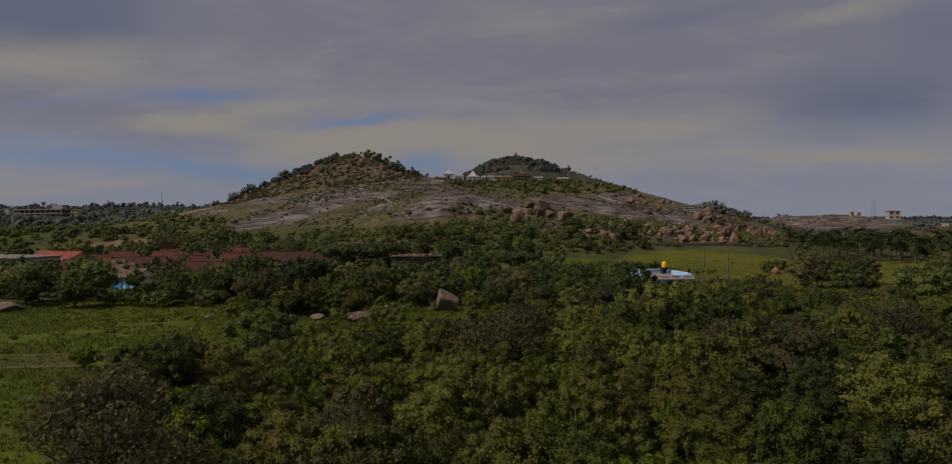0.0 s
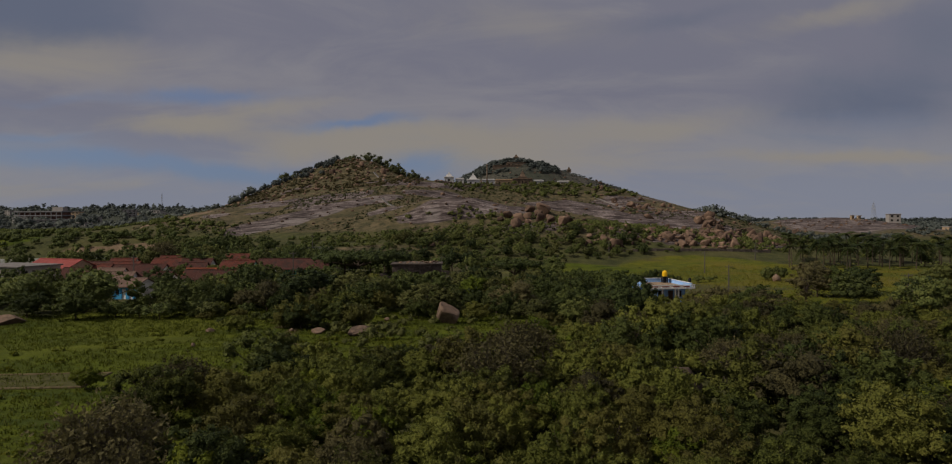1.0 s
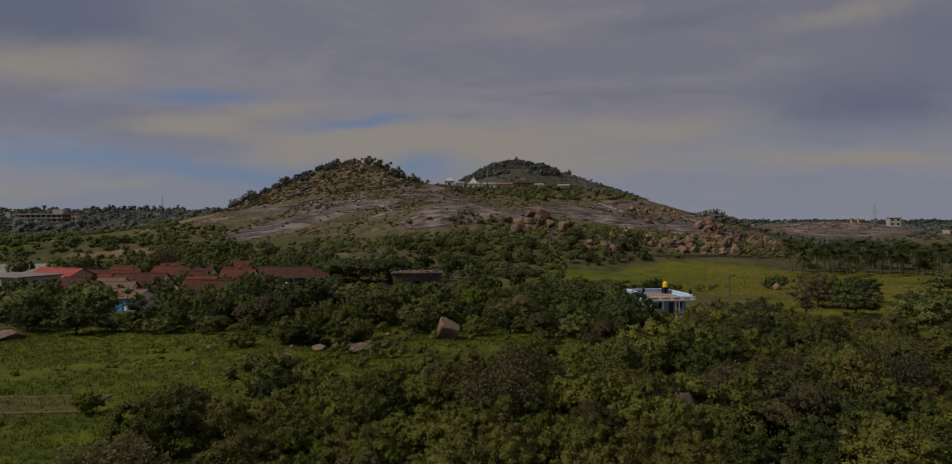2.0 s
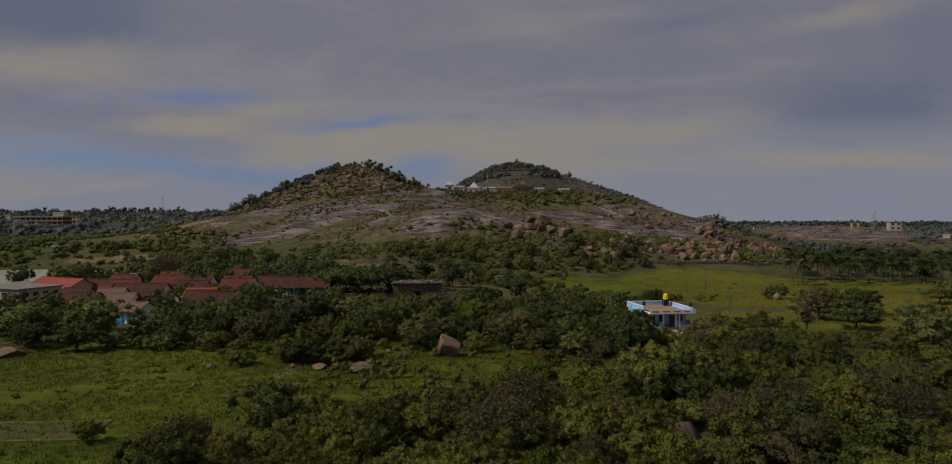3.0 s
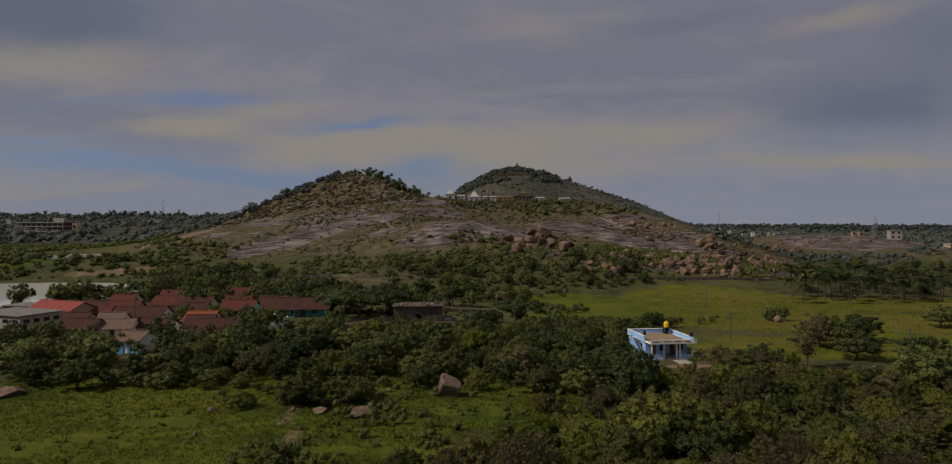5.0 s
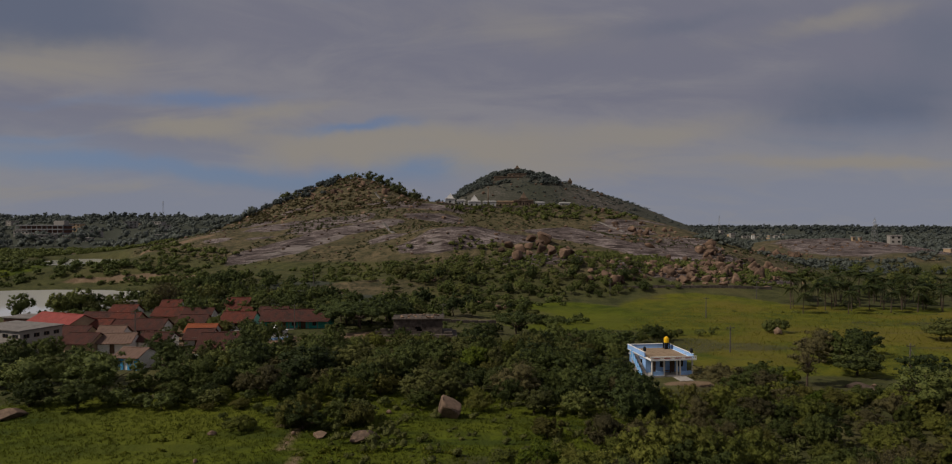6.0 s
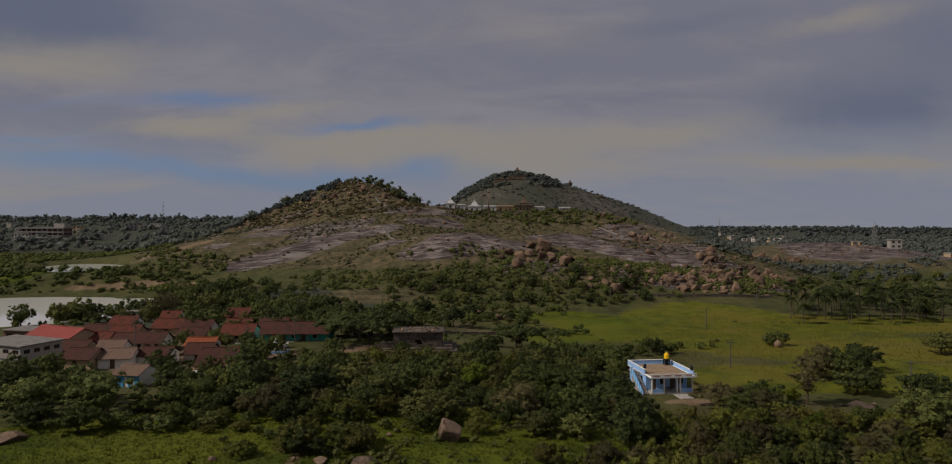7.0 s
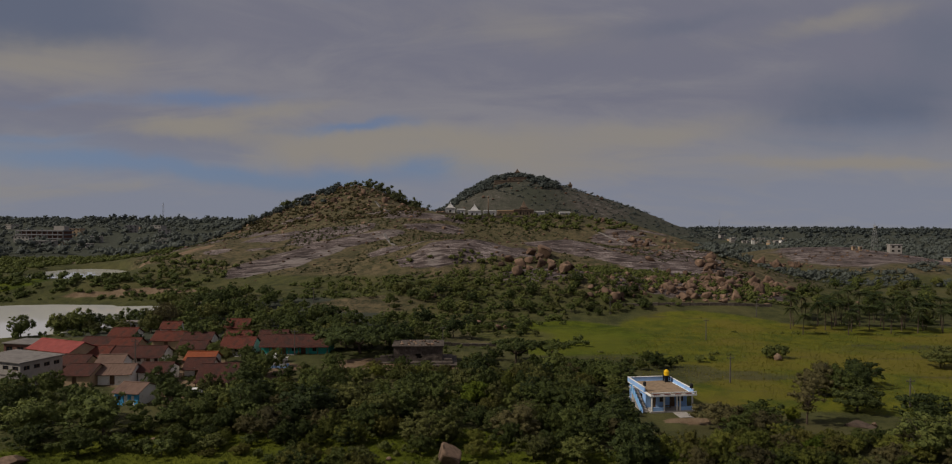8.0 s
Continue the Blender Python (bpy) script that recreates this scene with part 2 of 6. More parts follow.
    finish(n, c, 0.92, n.math("ADD", fine, n.math("MULTIPLY", mid, 1.5)), 0.8, 0.35)
    return m


GROUND = ground_material()


def water_material():
    m, n, obj = material("pond_water")
    # pale base colour stands in for bright sky mirrored in the water
    b = n.add("ShaderNodeBsdfPrincipled", {"Base Color": (0.62, 0.61, 0.58, 1), "Roughness": 0.05, "IOR": 1.33})
    k = n.add("ShaderNodeBump", {"Strength": 0.06, "Distance": 0.03, "Height": n.noise(obj, 1.4, 4)})
    n.link(k.outputs[0], b.inputs["Normal"])
    n.link(b.outputs[0], n.add("ShaderNodeOutputMaterial").inputs["Surface"])
    return m


WATER = water_material()
# ---- the lie of the land ----
def ease(a, b, x):
    t = np.clip((np.asarray(x, float) - a) / (b - a), 0, 1)
    return t * t * (3 - 2 * t)


LATTICE = np.random.RandomState(7).rand(256, 256)


def value_noise(x, y):
    x, y = np.asarray(x, float), np.asarray(y, float)
    i, j = np.floor(x).astype(int), np.floor(y).astype(int)
    u, w = ease(0, 1, x - i), ease(0, 1, y - j)
    a, b = LATTICE[i % 256, j % 256], LATTICE[(i + 1) % 256, j % 256]
    c, d = LATTICE[i % 256, (j + 1) % 256], LATTICE[(i + 1) % 256, (j + 1) % 256]
    return (a * (1 - u) + b * u) * (1 - w) + (c * (1 - u) + d * u) * w


def fbm(x, y, size, octaves=4):
    """Layered noise about 0, within about -1 to 1, whose largest swells are that many metres across."""
    out, k = 0.0, 1.0
    for n in range(octaves):
        out = out + k * (2 * value_noise(x * 2**n / size + 17 * n, y * 2**n / size + 31 * n) - 1)
        k *= 0.5
    return out / 1.6


FRONT_HILL = [  # x, y, half width, half depth, height
    (-93.75, 502.5, 42.5, 56.25, 9), (-97.5, 490, 77.5, 72.5, 46.5), (-50, 375, 75, 68.75, 17.25), (-131.25, 375, 65, 62.5, 10.62),
    (-12.5, 318.75, 50, 27.5, 7.75), (50, 322.5, 52.5, 30, 13.12), (6.25, 431.25, 65, 62.5, 17.75), (81.25, 431.25, 68.75, 60, 29.12),
    (118.75, 331.25, 50, 50, 13.75), (-87.5, 312.5, 50, 31.25, 3.12), (37.5, 268.75, 50, 27.5, 8.88), (100, 256.25, 50, 27.5, 2.75),
    (-147.5, 482.5, 40, 50, 3.75), (135, 406.25, 42.5, 56.25, 8.62), (-12.5, 296.25, 32.5, 16.25, 9.12), (-181.25, 431.25, 43.75, 56.25, 2.88),
]
BACK_HILLS = [
    (0, 1085, 56.25, 112.5, 14.62), (131.25, 1085, 62.5, 112.5, 1.88), (68.75, 1085, 72.5, 150, 16.38), (50, 1085, 137.5, 175, 71.5),
    (187.5, 1085, 137.5, 150, 49.62), (281.25, 1085, 100, 137.5, 17),
    (268.75, 493.75, 75, 68.75, 14.12), (331.25, 493.75, 68.75, 75, 3.12), (206.25, 468.75, 43.75, 62.5, 3.38), (300, 400, 62.5, 43.75, 5.88),
]


def mounds(rows, x, y):
    return sum(h * np.exp(-(((x - cx) / sx) ** 2) - ((y - cy) / sy) ** 2) for cx, cy, sx, sy, h in rows)


def patch(x, y, cx, cy, rx, ry, turn=0.0, rough=0.35, size=15.0):
    """1 in the middle of a ragged oval, 0 outside it."""
    c, s = math.cos(radians(turn)), math.sin(radians(turn))
    a, b = ((x - cx) * c + (y - cy) * s) / rx, (-(x - cx) * s + (y - cy) * c) / ry
    return 1 - ease(0.75, 1.1, np.hypot(a, b) + rough * fbm(x, y, size, 3))


POND_Z, FAR_POND_Z = -1.1, 5.4


def near_pond(x, y):
    return np.maximum(patch(x, y, -166, 208, 56, 44, 8, 0.12, 25), patch(x, y, -132, 236, 26, 13, 12, 0.2, 14))


def far_pond(x, y):
    return patch(x, y, -203, 324, 47, 25, 122, 0.15, 20)


def ground_height(x, y):
    x, y = np.asarray(x, float), np.asarray(y, float)
    left = 1 - ease(-31.25, 18.75, x)
    g = -2.12 * ease(68.75, 106.25, y) * (1 - left) - 0.38 * ease(87.5, 125, y) * left
    g = g + 6.6 * ease(254, 270, y) * (1 - ease(-162.5, -100, x)) + 4.38 * ease(206.25, 250, y) * ease(-150, -75, x) * (1 - ease(25, 150, x))
    g = g + 27.5 * ease(375, 1250, y) * (1 - ease(-325, 75, x)) + 17.5 * ease(1875, 5625, y) * (0.25 + 0.75 * ease(-700, 100, x)) + 5 * ease(375, 875, y) * ease(75, 250, x)
    hill = mounds(FRONT_HILL, x, y) + mounds(BACK_HILLS, x, y)
    steep = np.clip(hill / 17.5, 0, 1)
    g = g + hill + steep * (2.1 * fbm(x, y, 47, 4) + 0.6 * fbm(x * 1.3, y, 11, 3)) + 0.3 * fbm(x, y, 31, 3) * (1 - steep)
    g = g + 11 * fbm(x, y, 520, 3) * ease(1375, 2750, y) * ease(-700, 100, x)
    p, q = near_pond(x, y), far_pond(x, y)
    g = g * (1 - p) + p * (POND_Z - 1.5)
    return g * (1 - q) + q * (FAR_POND_Z - 1.5)


def height(x, y):
    return float(ground_height(np.array([float(x)]), np.array([float(y)]))[0])


def spaced(fine_from, fine_to, step, grow, low, high):
    """Grid lines: even in the middle, ever wider apart outside it."""
    lines = list(np.arange(fine_from, fine_to + 0.01, step))
    for sign, edge, store in ((1, high, lines), (-1, low, lines)):
        at, s = (fine_to, step) if sign > 0 else (fine_from, step)
        while sign * (edge - at) > 0:
            s *= grow
            at += sign * s
            store.append(at)
    return np.array(sorted(lines))


def mesh_from(name, verts, faces, mat, smooth=False):
    me = bpy.data.meshes.new(name)
    me.from_pydata([tuple(v) for v in verts] if not isinstance(verts, list) else verts, [], faces)
    me.materials.append(mat)
    if smooth:
        me.polygons.foreach_set("use_smooth", [True] * len(me.polygons))
    me.update()
    return me


def quads_mesh(name, verts, mats, facing=None):
    """A mesh of loose four-cornered leaves: verts is (n, 4, 3); facing: the way that each leaf's shading faces."""
    n = len(verts)
    verts = np.asarray(verts, float)
    if facing is not None:  # wind each leaf so that it faces outwards, and soften its shading towards the clump's
        flat = np.cross(verts[:, 2] - verts[:, 0], verts[:, 3] - verts[:, 1])
        flat /= np.linalg.norm(flat, axis=1)[:, None] + 1e-12
        turned = (flat * facing).sum(1) < 0
        verts[turned] = verts[turned][:, ::-1]
        flat[turned] *= -1
        facing = 0.75 * facing + 0.3 * flat
        facing /= np.linalg.norm(facing, axis=1)[:, None] + 1e-12
    me = bpy.data.meshes.new(name)
    me.vertices.add(4 * n)
    me.vertices.foreach_set("co", np.asarray(verts, np.float32).ravel())
    me.loops.add(4 * n)
    me.loops.foreach_set("vertex_index", np.arange(4 * n, dtype=np.int32))
    me.polygons.add(n)
    me.polygons.foreach_set("loop_start", np.arange(0, 4 * n, 4, dtype=np.int32))
    for m in mats:
        me.materials.append(m)
    me.update(calc_edges=True)
    if facing is not None:
        me.polygons.foreach_set("use_smooth", [True] * n)
        me.normals_split_custom_set(np.repeat(facing, 4, 0).tolist())
    return me


gx = spaced(-162, 162, 2.5, 1.055, -4200, 4200)
gy = spaced(-10, 350, 2.1, 1.035, -900, 4900)
GX, GY = np.meshgrid(gx, gy)
GZ = ground_height(GX, GY)
nx, ny = len(gx), len(gy)
corner = (np.arange(ny - 1)[:, None] * nx + np.arange(nx - 1)[None, :]).ravel()
faces = np.stack([corner, corner + 1, corner + 1 + nx, corner + nx], 1)
ground_mesh = mesh_from("ground", np.stack([GX.ravel(), GY.ravel(), GZ.ravel()], 1).tolist(), faces.tolist(), GROUND, True)

# what covers the ground where
fx, fy = GX.ravel(), GY.ravel()
front, back = mounds(FRONT_HILL, fx, fy), mounds(BACK_HILLS, fx, fy)
hill = np.clip((front + back - 2.5) / 5.0, 0, 1)
SLABS = [  # bare rock: x, y, half length, half width, turn
    (-90, 315, 45, 15, 38), (-60, 345, 27.5, 11.25, 40), (-12.5, 290, 21.25, 10, 4), (17.5, 300, 20, 8.75, -4), (45, 315, 30, 10, -12),
    (77.5, 300, 25, 8.75, -20), (-25, 375, 22.5, 10, 30), (35, 267.5, 27.5, 8.75, 0), (-120, 375, 17.5, 7.5, 40), (-37.5, 307.5, 20, 7.5, 12), (87.5, 375, 22.5, 12.5, -20),
]
rock = np.zeros_like(fx)
for cx, cy, rx, ry, turn in SLABS:
    rock = np.maximum(rock, patch(fx, fy, cx, cy, rx, ry, turn, 0.4, 11))
rock = np.maximum(rock, hill * ease(0.18, 0.45, fbm(fx * 0.8, fy * 1.4, 37.5, 4)) * (front > back) * 0.9)
rock = np.maximum(rock, 0.62 * patch(fx, fy, 306.25, 456.25, 112.5, 65, 0, 0.3, 31.25))
rock = np.maximum(rock, ease(0.05, 0.35, fbm(fx * 0.7, fy, 112.5, 4)) * (fy > 750) * (back > 31) * 0.4)
rock = np.maximum(rock, (fy > 750) * (back > 6) * (0.36 + 0.12 * fbm(fx, fy, 90, 4)))
rock = np.maximum(rock, patch(fx, fy, 93.75, 256.25, 42.5, 15, 8, 0.4, 11.25) * 0.8)
dry = hill * np.clip(0.95 + 0.6 * fbm(fx, fy, 32.5, 3), 0, 1) * np.where(fy > 750, 0.32, 1.0)
dry = np.maximum(dry, patch(fx, fy, -37.5, 230, 21.25, 11.25, 0, 0.2, 10) * 0.8)
dry = np.maximum(dry, patch(fx, fy, 2.5, 187.5, 25, 20, 0, 0.3, 11.25) * 0.45)
rice = np.maximum(patch(fx, fy, 102.5, 170, 60, 42.5, 10, 0.16, 17.5), patch(fx, fy, 75, 206.25, 32.5, 21.25, 0, 0.15, 17.5))
rice = np.maximum(rice, patch(fx, fy, 162.5, 187.5, 75, 27.5, 0, 0.15, 17.5)) * (0.72 + 0.5 * fbm(fx, fy * 2.2, 27.5, 3))
rice = np.maximum(rice, 0.8 * patch(fx, fy, 87.5, 125, 50, 17.5, 0, 0.2, 12.5))
meadow = np.maximum(patch(fx, fy, -40, 65, 42.5, 32.5, 0, 0.12, 17.5), patch(fx, fy, 2.5, 82.5, 32.5, 15, -20, 0.15, 12.5))
meadow = np.maximum(meadow, patch(fx, fy, 30, 187.5, 32.5, 30, 0, 0.15, 15) * 0.9)
meadow = np.maximum(meadow, patch(fx, fy, -215, 271.25, 32.5, 12.5, 0, 0.1, 15))
meadow = np.maximum(meadow, patch(fx, fy, -37.5, 31.25, 25, 17.5, 0, 0.1, 15))
soil = np.maximum(patch(fx, fy, -57.5, 115, 11.25, 4, -10, 0.4, 6.25), patch(fx, fy, 37.5, 107.5, 5.5, 2.2, 0, 0.3, 6.25))
soil = np.maximum(soil, 0.6 * patch(fx, fy, -140, 262, 50, 3, 6, 0.5, 9))
soil = np.maximum(soil, patch(fx, fy, -168.75, 327.5, 32.5, 6.25, 55, 0.4, 12.5))
soil = np.maximum(soil, patch(fx, fy, -237.5, 412.5, 37.5, 7.5, 60, 0.4, 15))
soil = np.maximum(soil, patch(fx, fy, -22.5, 75, 2, 15, 20, 0.5, 5) * 0.55)
soil = np.maximum(soil, patch(fx, fy, -77.5, 135, 37.5, 15, 0, 0.4, 11.25) * 0.8)
soil = np.maximum(soil, patch(fx, fy, -20, 143.75, 15, 6.25, 0, 0.4, 7.5) * 0.7)
bund = (np.abs(np.mod(fy + 0.12 * fx + 2.5 * fbm(fx, fy, 40, 2), 19.0) - 9.5) > 8.9) * (rice > 0.2) * 0.45
rice = rice * (1 - bund)
wood = ease(375, 525, fy) * (1 - hill)
wood = np.maximum(wood, ease(1120, 1250, fy))
# far hill's shaded face put in as this dark cover
wood = np.maximum(wood, (back > 6) * (fy > 750) * 1.0)
wood = np.maximum(wood, patch(fx, fy, -75, 200, 50, 42.5, 0, 0.2, 15))
bleached = np.maximum(patch(fx, fy, -88, 303, 34, 8, 40, 0.4, 11), patch(fx, fy, -50, 352, 18, 5, 40, 0.4, 9))
bleached = np.maximum(bleached, patch(fx, fy, -20, 283, 4, 9, 0, 0.3, 7))
for layer, (r, g, b, a) in (("cover", (rock, dry, rice, bleached)), ("cover_b", (soil, wood, meadow, np.ones_like(fx)))):
    data = ground_mesh.color_attributes.new(layer, "FLOAT_COLOR", "POINT").data
    data.foreach_set("color", np.stack([r, g, b, a], 1).astype(np.float32).ravel())
ground = tagged(new("ground", ground_mesh), "fields, scrub land and rocky hills reaching the horizon", "ground", kind="structure")


def pond_sheet(label, z, inside, x0, x1, y0, y1, step):
    """The water lies only where the ground is hollowed out for it."""
    xs, ys = np.arange(x0, x1, step), np.arange(y0, y1, step)
    cx, cy = np.meshgrid(xs + step / 2, ys + step / 2)
    keep = np.argwhere(inside(cx, cy) > 0.02)
    bm = bmesh.new()
    made = {}
    for j, i in keep:
        quad = []
        for di, dj in ((0, 0), (1, 0), (1, 1), (0, 1)):
            k = (i + di, j + dj)
            if k not in made:
                made[k] = bm.verts.new((xs[0] + k[0] * step, ys[0] + k[1] * step, z))
            quad.append(made[k])
        bm.faces.new(quad)
    me = bpy.data.meshes.new("water")
    bm.to_mesh(me)
    me.materials.append(WATER)
    return tagged(new("water", me), label, "pond", kind="structure")


pond_sheet("still grey pond behind the village houses", POND_Z, near_pond, -290, -86, 145, 290, 3.0)
pond_sheet("small shallow pond with bare poles in it", FAR_POND_Z, far_pond, -270, -136, 250, 390, 3.0)
# ---- plants ----
def part(name, mesh, parent, label=""):
    """One mesh object under a thing or under a part; mesh is mesh data or a bmesh with its material."""
    ob = new(name, mesh)
    ob.parent = parent
    if label:
        tagged(ob, label)
    return ob


def thing(name, label, category, group=""):
    return tagged(new(name), label, category, group)


def leaf_quads(rs, at, out, size, narrow=0.55):
    """Leaves at the points `at`, roughly facing `out`."""
    n = len(at)
    d = out + rs.normal(0, 0.6, (n, 3))
    d /= np.linalg.norm(d, axis=1)[:, None] + 1e-9
    a = np.cross(d, rs.normal(0, 1, (n, 3)))
    a /= np.linalg.norm(a, axis=1)[:, None] + 1e-9
    b = np.cross(d, a)
    s = size * rs.uniform(0.6, 1.35, (n, 1))
    a, b = a * s, b * s * narrow
    return np.stack([at - a, at + b - 0.15 * a, at + a, at - b - 0.15 * a], 1)


def ball(level):
    """Corners and triangles of a round lump."""
    bm = bmesh.new()
    bmesh.ops.create_icosphere(bm, subdivisions=level, radius=1.0)
    out = np.array([v.co[:] for v in bm.verts]), np.array([[v.index for v in f.verts] for f in bm.faces])
    bm.free()
    return out


BALLS = {1: ball(1), 2: ball(2)}


def lumps(rs, wide, tall, low, n, dome=True):
    """Centres and radii of the leafy clumps that make up a crown: a ragged dome of small clumps at uneven depth round a dense middle."""
    i = np.arange(n)
    turn = i * 2.39996 + rs.uniform(-0.6, 0.6, n)
    up = np.clip(1.0 - (1.4 if dome else 1.05) * (i + 0.5) / n + rs.normal(0, 0.08, n), -0.5, 1.0)
    side = np.sqrt(np.maximum(0, 1 - up**2))
    mid = low + (tall - low) * 0.40
    r = wide * rs.uniform(0.55, 1.25, n) * 0.52 / math.sqrt(max(n, 6))
    # the outline swells and shrinks from side to side
    swell = 1 + 0.16 * np.sin(2 * turn + rs.uniform(0, 6)) + 0.10 * np.sin(5 * turn + rs.uniform(0, 6))
    reach = rs.uniform(0.72, 1.0, n) * np.clip(swell, 0.7, 1.1)
    half = np.where(up > 0, tall - mid, mid - low)
    c = np.stack([np.cos(turn) * side * (0.56 * wide - 0.7 * r) * reach, np.sin(turn) * side * (0.56 * wide - 0.7 * r) * reach,
                  mid + up * np.maximum(half - r, 0.1 * tall) * reach], 1)
    inner = max(1, n // 9)
    c[-inner:] = rs.normal(0, 0.10, (inner, 3)) * np.array([wide, wide, tall - low]) + np.array([0, 0, mid])
    r[-inner:] = min(wide * 0.22, (tall - low) * 0.36)
    c[:, 2] = np.maximum(c[:, 2], 0.35 * r)
    return c, r


def crown_mesh(rs, wide, tall, low, clumps, leaves, size, level=2, dome=True, narrow=0.55):
    """Leaves on the outer skin of the clumps, and the dense twigs and leaves behind them as lumpy cores.
    Gives leaf corners, leaf facings, core corners, core triangles, core facings, clump centres."""
    c, r = lumps(rs, wide, tall, low, clumps, dome)
    m = leaves * 3
    which = rs.choice(clumps, m, p=r**2 / (r**2).sum())
    w = rs.normal(0, 1, (m, 3))
    w[:, 2] += 0.35
    w /= np.linalg.norm(w, axis=1)[:, None]
    reach = rs.uniform(0.80, 1.12, m) * np.where(rs.rand(m) < 0.22, rs.uniform(1.05, 1.5, m), 1.0)
    at = c[which] + w * (r[which] * reach)[:, None] * np.array([1, 1, 0.86])
    deep = np.full(m, 9.0)
    for k in range(clumps):
        d = np.linalg.norm((at - c[k]) / np.array([1, 1, 0.86]), axis=1) / r[k]
        deep = np.minimum(deep, np.where(which == k, 9.0, d))
    keep = np.flatnonzero((deep > 0.80) & (at[:, 2] > 0.04))[:leaves]
    at, w = at[keep], w[keep]
    middle = np.array([0, 0, low + 0.25 * (tall - low)])
    whole = (at - middle) / np.array([wide / 2, wide / 2, tall - middle[2]])
    face = 0.6 * w + 0.55 * whole + rs.normal(0, 0.34, at.shape)
    face /= np.linalg.norm(face, axis=1)[:, None] + 1e-9
    bv, bf = BALLS[level]
    cv, cf, cn = [], [], []
    for k in range(clumps):
        v = bv * (r[k] * 0.84 * rs.uniform(0.75, 1.15, (len(bv), 1))) * np.array([1, 1, 0.86]) + c[k]
        v[:, 2] = np.maximum(v[:, 2], -0.1)
        cf.append(bf + k * len(bv))
        cv.append(v)
        n = 0.7 * bv + 0.6 * (v - middle) / (wide / 2) + rs.normal(0, 0.22, bv.shape)
        cn.append(n / np.linalg.norm(n, axis=1)[:, None])
    return leaf_quads(rs, at, w, size, narrow), face, np.concatenate(cv), np.concatenate(cf), np.concatenate(cn), c


def foliage_mesh(name, quads, face, cv, cf, cn, mat):
    """One mesh of loose leaves and closed cores with soft shading."""
    n, m, t = len(quads), len(cv), len(cf)
    flat = np.cross(quads[:, 2] - quads[:, 0], quads[:, 3] - quads[:, 1])
    flat /= np.linalg.norm(flat, axis=1)[:, None] + 1e-12
    turned = (flat * face).sum(1) < 0
    quads[turned] = quads[turned][:, ::-1]
    flat[turned] *= -1
    face = 0.75 * face + 0.3 * flat
    face /= np.linalg.norm(face, axis=1)[:, None] + 1e-12
    me = bpy.data.meshes.new(name)
    me.vertices.add(4 * n + m)
    me.vertices.foreach_set("co", np.concatenate([quads.reshape(-1, 3), cv]).astype(np.float32).ravel())
    me.loops.add(4 * n + 3 * t)
    me.loops.foreach_set("vertex_index", np.concatenate([np.arange(4 * n), cf.ravel() + 4 * n]).astype(np.int32))
    me.polygons.add(n + t)
    me.polygons.foreach_set("loop_start", np.concatenate([np.arange(n) * 4, 4 * n + np.arange(t) * 3]).astype(np.int32))
    me.materials.append(mat)
    me.update(calc_edges=True)
    me.polygons.foreach_set("use_smooth", [True] * (n + t))
    me.normals_split_custom_set(np.concatenate([np.repeat(face, 4, 0), cn[cf.ravel()]]).tolist())
    return me


def tube(verts, faces, p, q, r0, r1, sides=6):
    """Adds a tapered limb from p to q."""
    p, q = Vector(p), Vector(q)
    d = (q - p).normalized()
    a = d.cross(Vector((0.3, 0.9, 0.2))).normalized()
    b = d.cross(a)
    k = len(verts)
    for at, r in ((p, r0), (q, r1)):
        for i in range(sides):
            w = 2 * math.pi * i / sides
            verts.append(tuple(at + a * (r * math.cos(w)) + b * (r * math.sin(w))))
    for i in range(sides):
        j = (i + 1) % sides
        faces.append((k + i, k + j, k + sides + j, k + sides + i))


def limbs(rs, centres, fork, base_r, count):
    """A bent trunk that forks into limbs, each reaching into a clump of the crown."""
    verts, faces = [], []
    lean = rs.uniform(-0.12, 0.12, 2) * fork
    knee = (lean[0] * 0.4, lean[1] * 0.4, fork * 0.5)
    head = (lean[0], lean[1], fork)
    tube(verts, faces, (0, 0, -0.4), knee, base_r * 1.25, base_r * 0.95, 7)
    tube(verts, faces, knee, head, base_r * 0.95, base_r * 0.8, 7)
    for c in centres[rs.permutation(len(centres))[:count]]:
        mid = np.array(head) * 0.45 + c * 0.55 + rs.normal(0, 0.12, 3) * fork * 0.5
        tube(verts, faces, head, mid, base_r * 0.5, base_r * 0.3, 5)
        tube(verts, faces, mid, c, base_r * 0.3, base_r * 0.08, 4)
    return verts, faces


def tree(rs, name, label, group, leaf, wide, tall, low, clumps, leaves, size, stem, dome=True, limb_count=7, fork=None, level=1, bark=BARK):
    """trunk and crown under one empty at the foot."""
    ob = thing(name, label, "tree" if "tree" in name else "bush", group)
    q, face, cv, cf, cn, c = crown_mesh(rs, wide, tall, low, clumps, leaves, size, level, dome)
    v, f = limbs(rs, c, fork or max(low * 1.05, tall * 0.22), stem, limb_count)
    part("trunk" if "tree" in name else "stem", mesh_from("trunk", v, f, bark, True), ob)
    part("crown", foliage_mesh("crown", q, face, cv, cf, cn, leaf), ob)
    return ob


